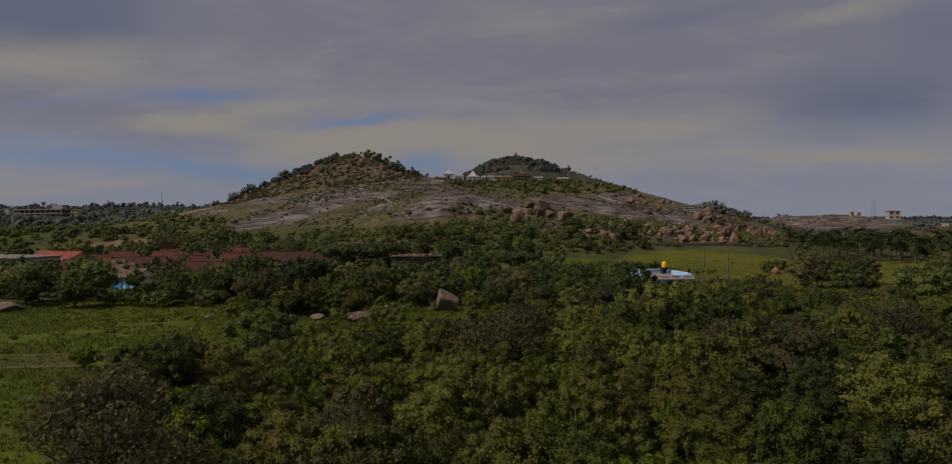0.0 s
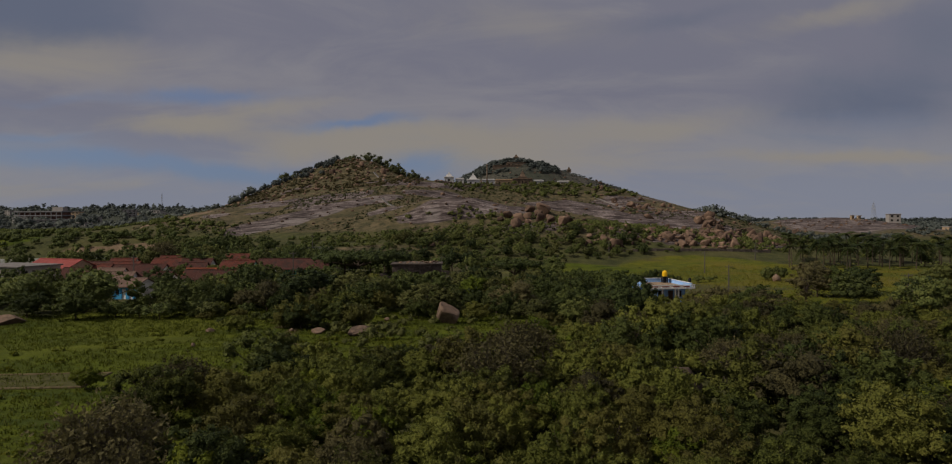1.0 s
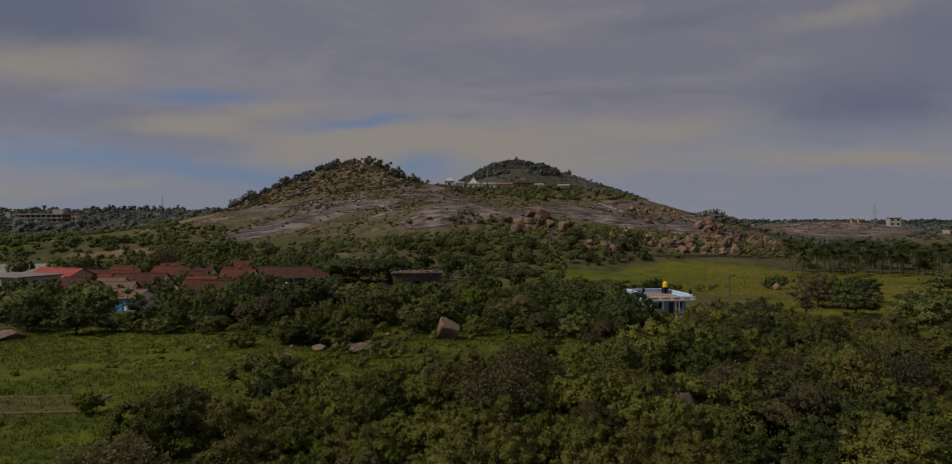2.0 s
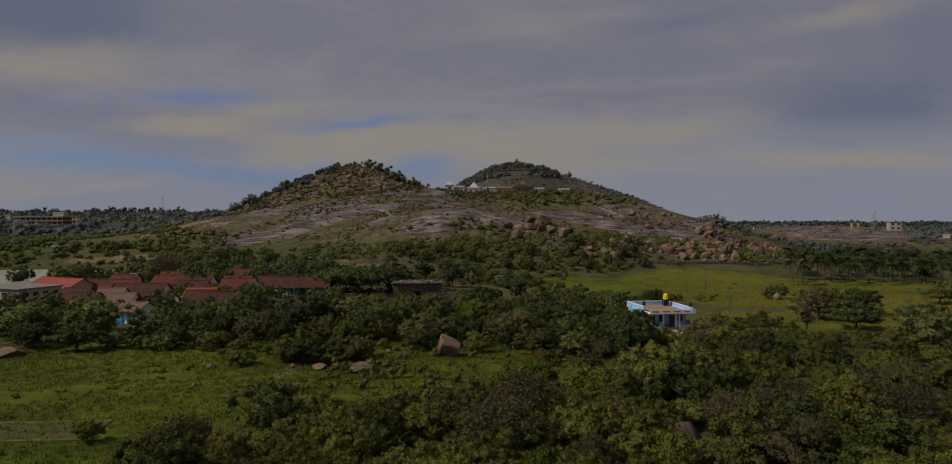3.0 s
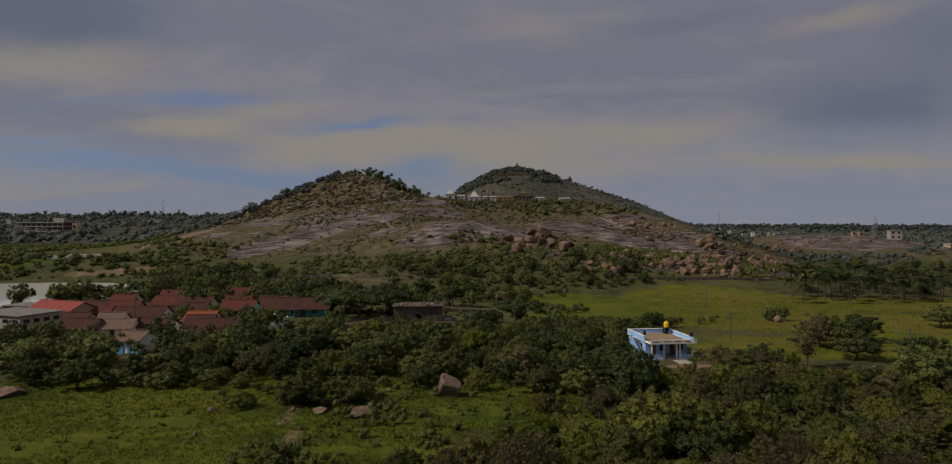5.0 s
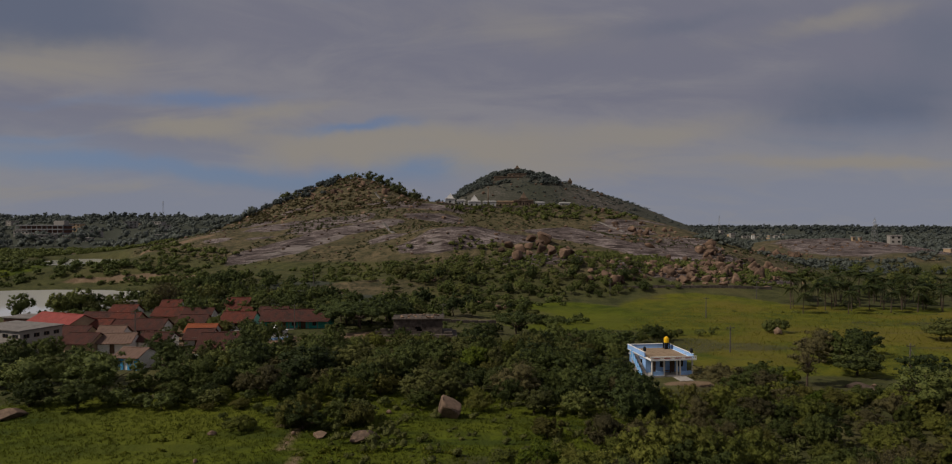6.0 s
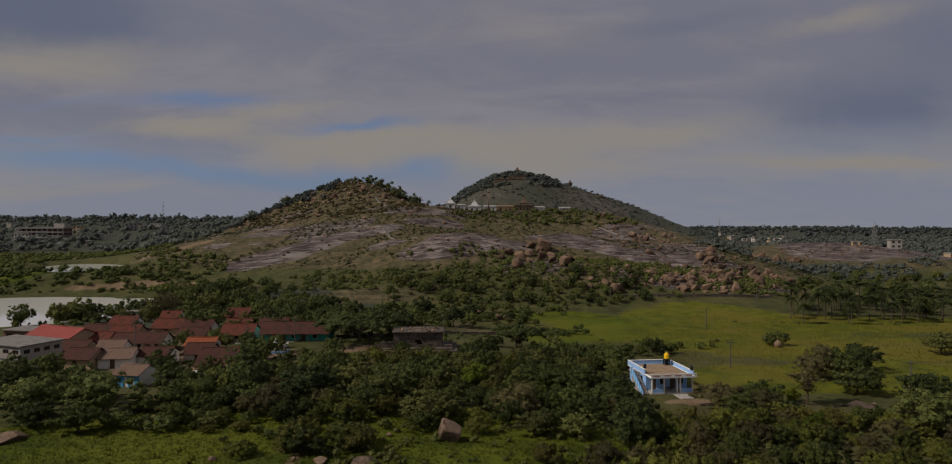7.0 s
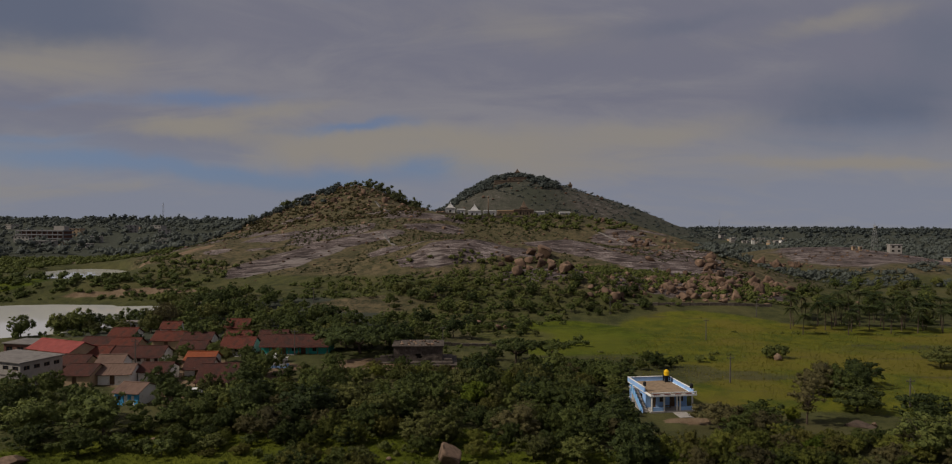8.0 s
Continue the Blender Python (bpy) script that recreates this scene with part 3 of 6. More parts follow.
def twig_bush(rs, name, label, group, wide, tall, twigs, leaves):
    """A half-bare thorn bush: a fan of thin grey twigs with few leaves."""
    ob = thing(name, label, "bush", group)
    verts, faces, tips = [], [], []
    for _ in range(twigs):
        w, lean = rs.uniform(0, 2 * math.pi), rs.uniform(0.1, 1.0) ** 0.7
        root = np.array([math.cos(w), math.sin(w), 0]) * rs.uniform(0, wide * 0.2)
        tip = np.array([math.cos(w) * lean * wide / 2, math.sin(w) * lean * wide / 2, tall * (1.05 - 0.5 * lean**2) * rs.uniform(0.75, 1.05)])
        mid = root * 0.5 + tip * 0.5 + np.array([0, 0, 0.12 * tall]) + rs.normal(0, 0.06, 3) * wide
        tube(verts, faces, root, mid, 0.018, 0.011, 3)
        tube(verts, faces, mid, tip, 0.011, 0.005, 3)
        for _ in range(2):
            s = mid + (tip - mid) * rs.uniform(0, 0.9)
            e = s + rs.normal(0, 0.22, 3) * np.array([1, 1, 0.6]) + (tip - mid) * 0.3
            tube(verts, faces, s, e, 0.008, 0.004, 3)
            tips.append(e)
        tips.append(tip)
    part("stem", mesh_from("stem", verts, faces, TWIG), ob)
    tips = np.array(tips)
    at = tips[rs.choice(len(tips), leaves)] + rs.normal(0, 0.16, (leaves, 3))
    part("crown", quads_mesh("crown", leaf_quads(rs, at, rs.normal(0, 1, (leaves, 3)), 0.10), [LEAF["dry"]]), ob)
    return ob


def palm_tree(rs, label, group, tall, fronds=18):
    ob = thing("palm_tree", label, "palm tree", group)
    verts, faces = [], []
    bend = rs.uniform(-0.9, 0.9, 2)
    steps = [np.array([bend[0] * (k / 5) ** 2, bend[1] * (k / 5) ** 2, tall * k / 5 - 0.3]) for k in range(6)]
    for k in range(5):
        tube(verts, faces, steps[k], steps[k + 1], 0.15 - 0.012 * k, 0.138 - 0.012 * k, 7)
    part("trunk", mesh_from("trunk", verts, faces, BARK, True), ob)
    head = steps[-1]
    quads = []
    for i in range(fronds):
        w = 2 * math.pi * (i * 0.618)
        rise, long = rs.uniform(-1.0, 1.2), rs.uniform(1.9, 2.6)
        way, side = np.array([math.cos(w), math.sin(w), 0.0]), np.array([-math.sin(w), math.cos(w), 0.0])
        rib = [head + way * long * s + np.array([0, 0, rise * long * s * 0.75 - 1.5 * long * 0.5 * s * s * (1.1 - 0.3 * rise)]) for s in np.linspace(0, 1, 11)]
        for k in range(10):
            p, q = rib[k], rib[k + 1]
            quads.append([p - side * 0.025, q - side * 0.02, q + side * 0.02, p + side * 0.025])
            reach = 0.75 * math.sin(math.pi * (0.12 + 0.83 * k / 10)) + 0.1
            for sgn in (-1, 1):
                for h in (0.0, 0.5):
                    s = p * (1 - h) + q * h
                    tip = s + side * sgn * reach + way * 0.3 + np.array([0, 0, -0.35 * reach - rs.uniform(0, 0.15)])
                    wid = way * 0.07
                    quads.append([s - wid, s + wid, tip + wid * 0.3, tip - wid * 0.3])
    part("crown", quads_mesh("crown", np.array(quads), [LEAF["palm"]]), ob)
    return ob


PROTO = {}


def plant(kind, x, y, s=1.0, turn=None, tall=1.0, z=None):
    """Puts a plant of that kind at a place of the plan; the first of each build is the build itself."""
    builds = PROTO[kind]
    ob = builds[RND.randrange(len(builds))]
    turn = RND.uniform(0, 360) if turn is None else turn
    m = pose(x, y, height(x, y) if z is None else z, 0, 0, turn) @ Matrix.Diagonal((s, s, s * tall, 1))
    if ob.name not in USED:
        USED.add(ob.name)
        ob.matrix_basis = m
        return ob
    return copy_thing(ob, m @ Matrix.Diagonal((1 / ob.scale.x, 1 / ob.scale.y, 1 / ob.scale.z, 1)))  # the copy takes over its model's scale


RND, USED = random.Random(11), set()
RS = np.random.RandomState(5)
G_SCRUB, G_TREES, G_FIELD = "bushes of the scrub", "trees of the valley", "shrubs in the fields"
THORN = "dense olive-green thorn bush in overgrown scrub"
LOWB, DARKB = "low spreading green bush in the scrub", "dark green leafy bush in the scrub"
ROUNDT, OLIVET = "round-crowned dark green valley tree", "olive-green bushy tree of the valley"
PROTO["scrub"] = [tree(RS, "scrub_bush", THORN, G_SCRUB, LEAF["scrub"], 4.3, 3.2, 0.1, 46, 2000, 0.100, 0.07, limb_count=5, fork=0.5) for _ in range(5)]
PROTO["scrub_close"] = [tree(RS, "scrub_bush", THORN, G_SCRUB, LEAF["scrub"], 4.3, 3.2, 0.1, 60, 5600, 0.066, 0.07, limb_count=6, fork=0.5) for _ in range(5)]
PROTO["low"] = [tree(RS, "low_bush", LOWB, G_SCRUB, LEAF["scrub"], 3.6, 1.9, 0.05, 36, 1400, 0.095, 0.05, limb_count=4, fork=0.3) for _ in range(3)]
PROTO["low_close"] = [tree(RS, "low_bush", LOWB, G_SCRUB, LEAF["scrub"], 3.6, 1.9, 0.05, 46, 3400, 0.066, 0.05, limb_count=4, fork=0.3) for _ in range(3)]
PROTO["deep"] = [tree(RS, "dark_bush", DARKB, G_SCRUB, LEAF["deep"], 4.0, 3.4, 0.1, 42, 1700, 0.110, 0.08, limb_count=5, fork=0.6) for _ in range(4)]
PROTO["deep_close"] = [tree(RS, "dark_bush", DARKB, G_SCRUB, LEAF["deep"], 4.0, 3.4, 0.1, 56, 5000, 0.070, 0.08, limb_count=5, fork=0.6) for _ in range(2)]
PROTO["bright"] = [tree(RS, "bright_bush", "yellow-green young bush among darker ones", G_SCRUB, LEAF["bright"], 3.0, 2.4, 0.1, 32, 2200, 0.075, 0.05, limb_count=5, fork=0.4) for _ in range(2)]
PROTO["grey"] = [tree(RS, "dry_bush", "brownish half-dry bush with grey twigs", G_SCRUB, LEAF["dry"], 4.4, 3.6, 0.2, 44, 1800, 0.095, 0.08, limb_count=12, fork=0.7) for _ in range(3)]
PROTO["twig"] = [twig_bush(RS, "thorn_bush", "half-bare grey-brown thorn bush in the scrub", G_SCRUB, 3.8, 2.9, 260, 2200) for _ in range(3)]
PROTO["round"] = [tree(RS, "round_tree", ROUNDT, G_TREES, LEAF["tree_deep"], 6.0, 5.8, 0.3, 56, 2000, 0.150, 0.16) for _ in range(4)]
PROTO["olive"] = [tree(RS, "olive_tree", OLIVET, G_TREES, LEAF["tree_olive"], 5.4, 4.8, 0.2, 50, 1900, 0.135, 0.13) for _ in range(5)]
PROTO["acacia"] = [tree(RS, "acacia_tree", "flat-topped acacia tree with forked trunk", G_TREES, LEAF["tree_olive"], 7.0, 5.2, 3.0, 50, 1900, 0.13, 0.15, dome=False, limb_count=12, fork=2.0) for _ in range(2)]
PROTO["broad"] = [tree(RS, "spreading_tree", "wide dark tree with a low flat canopy", G_TREES, LEAF["tree_deep"], 12.0, 4.9, 2.2, 80, 3000, 0.15, 0.24, dome=False, limb_count=14, fork=1.7)]
PROTO["round_light"] = [tree(RS, "round_tree", ROUNDT, G_TREES, LEAF["tree_deep"], 6.0, 5.8, 0.3, 34, 800, 0.21, 0.16, limb_count=4) for _ in range(4)]
PROTO["olive_light"] = [tree(RS, "olive_tree", OLIVET, G_TREES, LEAF["tree_olive"], 5.4, 4.8, 0.2, 32, 760, 0.20, 0.13, limb_count=4) for _ in range(4)]
PROTO["slim"] = [tree(RS, "slim_tree", "thin tall tree with sparse feathery crown", G_FIELD, LEAF["dry"], 3.4, 7.2, 1.6, 40, 1500, 0.11, 0.09, limb_count=16, fork=2.6)]
PROTO["shrub"] = [tree(RS, "shrub", "small green shrub in the fields", G_FIELD, LEAF["tree_olive"], 2.6, 1.8, 0.05, 20, 520, 0.11, 0.05, limb_count=3, fork=0.3) for _ in range(3)]
PROTO["palm"] = [palm_tree(RS, "tall coconut palm with drooping fronds", "palm grove", h) for h in (6.6, 7.4, 8.0, 6.0)]
LIGHT = {"round": "round_light", "olive": "olive_light"}
CLOSE = {"scrub": "scrub_close", "low": "low_close", "deep": "deep_close"}
SIZE = {"scrub": (4.3, 3.2), "low": (3.6, 1.9), "deep": (4.0, 3.4), "bright": (3.0, 2.4), "grey": (4.4, 3.6), "twig": (3.8, 2.9), "round": (6.0, 5.8),
        "olive": (5.4, 4.8), "acacia": (7.0, 5.2), "broad": (12.0, 4.9), "slim": (3.4, 7.2), "shrub": (2.6, 1.8)}
TAKEN = []


def grow(kind, rows):
    """Single plants that stand out: place on the plan, width and height."""
    for x, y, wide, tall in rows:
        w, h = SIZE[kind]
        plant(CLOSE.get(kind, kind) if y < 40 else kind, x, y, wide / w, tall=tall / h * w / wide)
        TAKEN.append((x, y, wide * 0.36))


def inside(poly, x, y):
    hit, j = False, len(poly) - 1
    for i in range(len(poly)):
        (xi, yi), (xj, yj) = poly[i], poly[j]
        if (yi > y) != (yj > y) and x < (xj - xi) * (y - yi) / (yj - yi) + xi:
            hit = not hit
        j = i
    return hit


def scatter(poly, count, gap, kinds, size=(0.8, 1.25), keep_off=()):
    """Plants spread over a piece of the plan, at least `gap` apart, clear of the round places in keep_off."""
    xs, ys = [p[0] for p in poly], [p[1] for p in poly]
    placed, tries = [], 0
    names = [k for k, w in kinds for _ in range(w)]
    while len(placed) < count and tries < count * 40:
        tries += 1
        x, y = RND.uniform(min(xs), max(xs)), RND.uniform(min(ys), max(ys))
        if not inside(poly, x, y) or any((x - a) ** 2 + (y - b) ** 2 < gap * gap for a, b in placed):
            continue
        if any((x - a) ** 2 + (y - b) ** 2 < r * r for a, b, r in keep_off) or any((x - a) ** 2 + (y - b) ** 2 < r * r for a, b, r in TAKEN):
            continue
        placed.append((x, y))
        name = RND.choice(names)
        name = CLOSE.get(name, name) if y < 40 else LIGHT.get(name, name) if y > 158 else name
        plant(name, x, y, RND.uniform(*size), tall=RND.uniform(0.85, 1.15))


CLEAR = [(30, 104, 6), (33, 97, 6), (27, 96, 4), (-61, 107, 6), (-52, 117, 5), (-3.75, 82.5, 4.5), (-13.25, 72.5, 4.38), (15.6, 47.5, 3.4), (14.8, 43.5, 2.6), (8, 34, 3.0), (36.25, 115, 10.62), (41.25, 105, 5), (66.25, 107.5, 3.75), (-14.38, 148.75, 10)]
VILLAGE = [(-85, 142.5, 5), (-79.5, 142.5, 5), (-73.5, 142.5, 5.5), (-78, 160, 6), (-70, 159, 6), (-68, 151, 5), (-61, 140, 5), (-58, 154, 6), (-48, 155, 6), (-40, 156, 5), (-50, 124, 6),
           (-95, 144, 8), (-93, 128, 9), (-92, 154, 5), (-85, 152.5, 5), (-62, 165, 5), (-53, 165.5, 5), (-58, 132, 4), (-84.5, 133.5, 4.5), (-77, 134, 4.5), (-94, 168, 5)]
# bushes and trees that stand out by themselves
grow("olive", [(-65.0, 91.5, 8.8, 6.4), (-55.0, 92.5, 10.0, 6.8), (-44.7, 120.5, 7.2, 5.6), (-21.1, 105.5, 8.6, 5.6), (-12.9, 104.2, 7.6, 5.2), (-7.6, 114.6, 7.4, 5.4), (-2.1, 121.8, 7.0, 5.2),
                (-7.7, 91.0, 7.8, 4.9), (7.5, 86.0, 5.6, 3.6), (13.8, 85.4, 5.6, 3.8), (67.8, 113.0, 8.4, 5.4), (108.7, 148.4, 8.0, 5.6), (-15.4, 80.5, 4.8, 3.0), (62.6, 88.0, 8.2, 6.6)])
grow("round", [(-53.6, 110.7, 5.8, 4.8), (-44.9, 131.6, 7.0, 5.6), (-26.9, 99.5, 9.6, 6.4), (-34.0, 107.9, 6.2, 5.0), (47.2, 95.9, 4.4, 3.4), (19.4, 79.0, 7.4, 7.2), (73.6, 104.3, 8.0, 6.2), (20.5, 99.0, 8.0, 5.2)])
grow("deep", [(-53.8, 84.5, 6.4, 4.2), (-61.2, 85.8, 6.0, 4.0), (-43.5, 101.9, 5.6, 4.2), (-37.7, 95.9, 5.2, 3.8), (0.3, 138.5, 7.2, 5.0), (21.7, 138.7, 6.4, 4.4), (28.6, 131.3, 10.0, 5.6), (-17.1, 95.3, 7.2, 4.8),
              (11.9, 112.7, 8.8, 5.6), (17.6, 108.9, 8.8, 5.8), (15.8, 93.5, 7.2, 4.6), (46.8, 104.5, 8.0, 4.6), (41.0, 98.4, 6.4, 4.0), (80.2, 131.6, 8.8, 6.0), (-17.8, 51.8, 6.2, 4.6), (-6.8, 55.0, 3.5, 2.6), (-12.8, 28.8, 5.2, 3.9)])
grow("deep", [(-21.5, 77.0, 5.5, 3.3), (-17.6, 79.0, 4.6, 3.2), (-24.5, 80.5, 4.6, 2.8), (-15.6, 49.6, 4.6, 3.6), (23.5, 40.5, 5.4, 3.6), (29.0, 44.0, 5.6, 3.8), (34.5, 61.0, 5.0, 3.2), (20.0, 37.0, 4.6, 3.4), (26.0, 36.0, 5.0, 3.4), (30.5, 38.5, 4.8, 3.4), (24.5, 33.0, 4.2, 3.0), (70.0, 123.8, 9.0, 6.4), (74.5, 124.6, 6.0, 5.0)])
grow("grey", [(-30.5, 91.5, 6.2, 4.4), (5.5, 95.0, 8.4, 5.2), (39.5, 103.5, 8.5, 4.6), (44.6, 98.6, 7.0, 4.4), (66.6, 123.4, 8.0, 6.4), (-2.5, 52.4, 4.8, 3.6), (3.0, 56.0, 4.6, 3.2), (27.0, 51.5, 5.0, 3.2), (45.5, 64.0, 5.4, 3.0)])
grow("bright", [(-0.3, 113.1, 6.2, 4.8), (5.9, 62.0, 5.4, 3.9), (10.1, 31.3, 3.4, 2.6), (-30.6, 49.2, 2.4, 1.8), (8.8, 58.5, 3.6, 2.8), (12.6, 30.6, 2.6, 2.0), (47.5, 88.5, 4.0, 3.0)])
grow("twig", [(-17.1, 28.7, 6.0, 4.5), (1.5, 45.6, 6.0, 4.4), (3.8, 52.3, 5.6, 4.4), (-21.0, 44.6, 4.6, 3.2), (-14.8, 25.6, 4.4, 3.4), (-19.0, 33.0, 4.4, 3.2), (-11.6, 23.6, 4.2, 3.0), (-6.0, 27.5, 3.8, 2.8)])
grow("scrub", [(-13.4, 52.0, 4.5, 3.4), (-10.3, 46.6, 4.9, 3.7), (-7.7, 47.4, 4.1, 3.1), (5.6, 52.6, 4.5, 3.4), (9.7, 59.4, 5.0, 3.8), (-20.4, 39.9, 5.5, 4.3), (12.3, 41.0, 5.0, 3.8), (-17.0, 41.5, 4.6, 3.6), (-14.0, 44.0, 4.4, 3.4),
               (-11.0, 39.0, 4.6, 3.4), (-7.0, 35.5, 4.8, 3.2), (-10.2, 32.5, 4.2, 3.0), (24.5, 85.0, 5.0, 4.2), (29.2, 86.0, 5.4, 4.2), (33.8, 87.0, 5.0, 4.1), (38.5, 88.0, 5.2, 4.0)])
grow("shrub", [(-54.1, 107.5, 3.0, 2.2), (-65.3, 132.0, 4.6, 3.4), (-49.6, 86.5, 4.4, 2.6), (-42.6, 84.6, 4.8, 2.4), (-40.2, 88.6, 3.8, 2.2), (-49.6, 93.6, 4.0, 2.6), (-46.0, 86.0, 3.6, 2.0), (-36.6, 87.0, 3.8, 2.2), (73.0, 158.0, 4.2, 3.6)])
grow("twig", [(-94.0, 190.0, 9.5, 7.2)])
grow("broad", [(-28.7, 153.0, 21.0, 6.6)])
grow("acacia", [(9.0, 149.7, 13.0, 6.2), (17.3, 152.7, 9.0, 5.4), (-33.0, 158.0, 9.0, 6.0)])
grow("slim", [(54.9, 105.6, 6.0, 9.4)])
# scrub in front: greener in the middle, darker and drier towards the fields
scatter([(-8, 15), (-12, 25), (-14.5, 38), (-13, 47), (-10, 50), (-3.75, 52.5), (1.25, 62.5), (8.75, 70), (12, 60), (12, 30), (16, 11), (-5, 11.25)],
        145, 2.4, [("scrub", 10), ("low", 3), ("bright", 3), ("grey", 1)], (0.75, 1.25), CLEAR)
MIXED = [("scrub", 8), ("low", 3), ("deep", 4), ("grey", 3), ("bright", 1), ("twig", 1)]
scatter([(8.75, 66), (102.5, 66), (93.75, 50), (56.25, 17.5), (25, 10), (16, 11), (12, 30), (12, 60)], 200, 2.6, MIXED, (0.8, 1.4), CLEAR)
scatter([(8.75, 70), (18.75, 77.5), (25, 92.5), (38.75, 97.5), (65, 95), (102.5, 90), (104, 66), (8.75, 66)], 130, 2.5, MIXED, (0.7, 1.12), CLEAR)
# belt of bushes and small trees behind the meadow
scatter([(-47, 96), (-36, 88), (-24, 89), (-12.5, 91), (0, 89), (12.5, 86), (25, 100), (28.75, 117.5), (27.5, 140), (10, 140), (-3, 124), (-20, 117), (-34, 114), (-52.5, 108)],
        120, 3.2, [("olive", 4), ("round", 2), ("deep", 4), ("scrub", 4), ("grey", 1)], (0.6, 1.2), CLEAR)
scatter([(-104, 92), (-62, 95), (-58, 106), (-74, 112), (-104, 122)], 44, 3.2, [("round", 3), ("olive", 3), ("deep", 2)], (0.65, 1.1), CLEAR)
scatter([(-92, 186), (-72, 160), (-42.5, 162.5), (-37.5, 200), (-77.5, 240), (-126, 252)], 84, 5.0, [("round", 3), ("olive", 4)], (0.7, 1.3))
scatter([(-37.5, 154), (-16.25, 157), (-17.5, 167), (-37.5, 164.5)], 8, 4.25, [("round", 1)], (1.0, 1.3))
scatter([(-31.25, 220), (25, 215), (75, 232.5), (62.5, 255), (0, 257.5), (-35, 250)], 150, 3.2, [("olive", 3), ("round", 1), ("shrub", 7)], (0.5, 1.05))
scatter([(25, 142.5), (47.5, 147.5), (60, 157.5), (37.5, 155)], 16, 2.8, [("shrub", 4), ("deep", 2)], (0.7, 1.2))
scatter([(97.5, 192.5), (155, 197.5), (160, 232.5), (107.5, 227.5)], 46, 4.2, [("palm", 1)], (0.98, 1.28))
scatter([(140, 200), (250, 225), (325, 350), (187.5, 337.5), (137.5, 268.75)], 90, 7.5, [("round", 3), ("olive", 3)], (0.8, 1.25))
# rough bushes between the belt and the old stone hall, and round the acacias
scatter([(-54, 112), (-34, 115), (-3, 125), (26, 140), (10, 141), (-8, 138), (-26, 137), (-44, 131)], 80, 2.9, [("shrub", 4), ("deep", 3), ("scrub", 3), ("olive", 2)], (0.55, 0.95), [(-48, 125, 7), (-43.5, 140, 5)])
scatter([(-3, 138), (26, 138), (30, 152), (4, 160), (-4, 152)], 22, 2.9, [("shrub", 4), ("deep", 3)], (0.7, 1.1))
scatter([(-42, 168), (-16, 168), (18, 190), (20, 214), (-36, 216)], 60, 4.0, [("shrub", 6), ("olive", 2), ("round", 1)], (0.6, 1.15), [(3, 203, 7), (-36, 208, 9)])
# trees between the houses and on the banks of the pond
scatter([(-104, 128), (-50, 128), (-38, 150), (-46, 168), (-104, 172)], 26, 5.0, [("olive", 2), ("round", 2), ("shrub", 5)], (0.55, 0.9), VILLAGE)
scatter([(-128, 186), (-104, 178), (-88, 186), (-92, 205), (-112, 206), (-128, 200)], 20, 4.6, [("round", 2), ("olive", 3)], (0.7, 1.25))
# bushes and weeds that stray out of the belt into the meadow
scatter([(-52, 94), (-40, 84), (-14, 84), (-10, 90), (-32, 90), (-48, 98)], 24, 2.6, [("shrub", 3), ("deep", 1), ("low", 2)], (0.6, 1.05), CLEAR)
scatter([(-34, 79), (-14, 75), (-13, 80), (-30, 84)], 7, 2.6, [("shrub", 3), ("low", 1)], (0.5, 0.85), CLEAR)
# ---- rocks ----
def boulder_mesh(rs, long=1.0, deep=0.8, tall=0.75, cuts=5, mat=None, level=3, rough=0.16, splits=(), square=2.0):
    """A weathered block: a lumpy ball shorn by a few flat splits, base at z 0, about 2 m across at scale 1."""
    bm = bmesh.new()
    bmesh.ops.create_icosphere(bm, subdivisions=level, radius=1.0)
    off = Vector(rs.uniform(-50, 50, 3))
    planes = []
    for _ in range(cuts):
        d = Vector(rs.normal(0, 1, 3)).normalized()
        planes.append((d, rs.uniform(0.45, 0.80)))
    planes += [(Vector(d).normalized(), k) for d, k in splits]
    for v in bm.verts:
        p = v.co.copy()
        p /= (abs(p.x) ** square + abs(p.y) ** square + abs(p.z) ** square) ** (1 / square)
        p *= 1 + rough * 1.6 * noise.noise(p * 0.9 + off) + rough * 0.5 * noise.noise(p * 2.7 + off)
        for d, k in planes:
            s = p.dot(d) - k
            if s > 0:
                p -= d * s * 0.96
        v.co = Vector((p.x * long, p.y * deep, p.z * tall))
    low = min(v.co.z for v in bm.verts)
    for v in bm.verts:
        v.co.z -= low * 0.72
    me = bpy.data.meshes.new("boulder")
    bm.to_mesh(me)
    bm.free()
    me.materials.append(mat or BOULDER)
    me.polygons.foreach_set("use_smooth", [level > 2] * len(me.polygons))
    return me


def boulder(mesh, x, y, s, turn=0.0, tilt=0.0, lift=0.0, label="", group="", tall=1.0):
    ob = tagged(new("boulder", mesh), label, "boulder", group)
    ob.matrix_basis = pose(x, y, height(x, y) + lift - 0.12 * s, tilt, 0, turn) @ Matrix.Diagonal((s, s, s * tall, 1))
    return ob


RQ = np.random.RandomState(21)
ROCKS = [boulder_mesh(RQ, 1.0, RQ.uniform(0.7, 0.95), RQ.uniform(0.6, 1.0), 13, BOULDER) for _ in range(6)]
REDS = [boulder_mesh(RQ, 1.0, RQ.uniform(0.7, 0.95), RQ.uniform(0.65, 1.05), 11, RED_BOULDER, 3, 0.24, (), 3.2) for _ in range(9)]
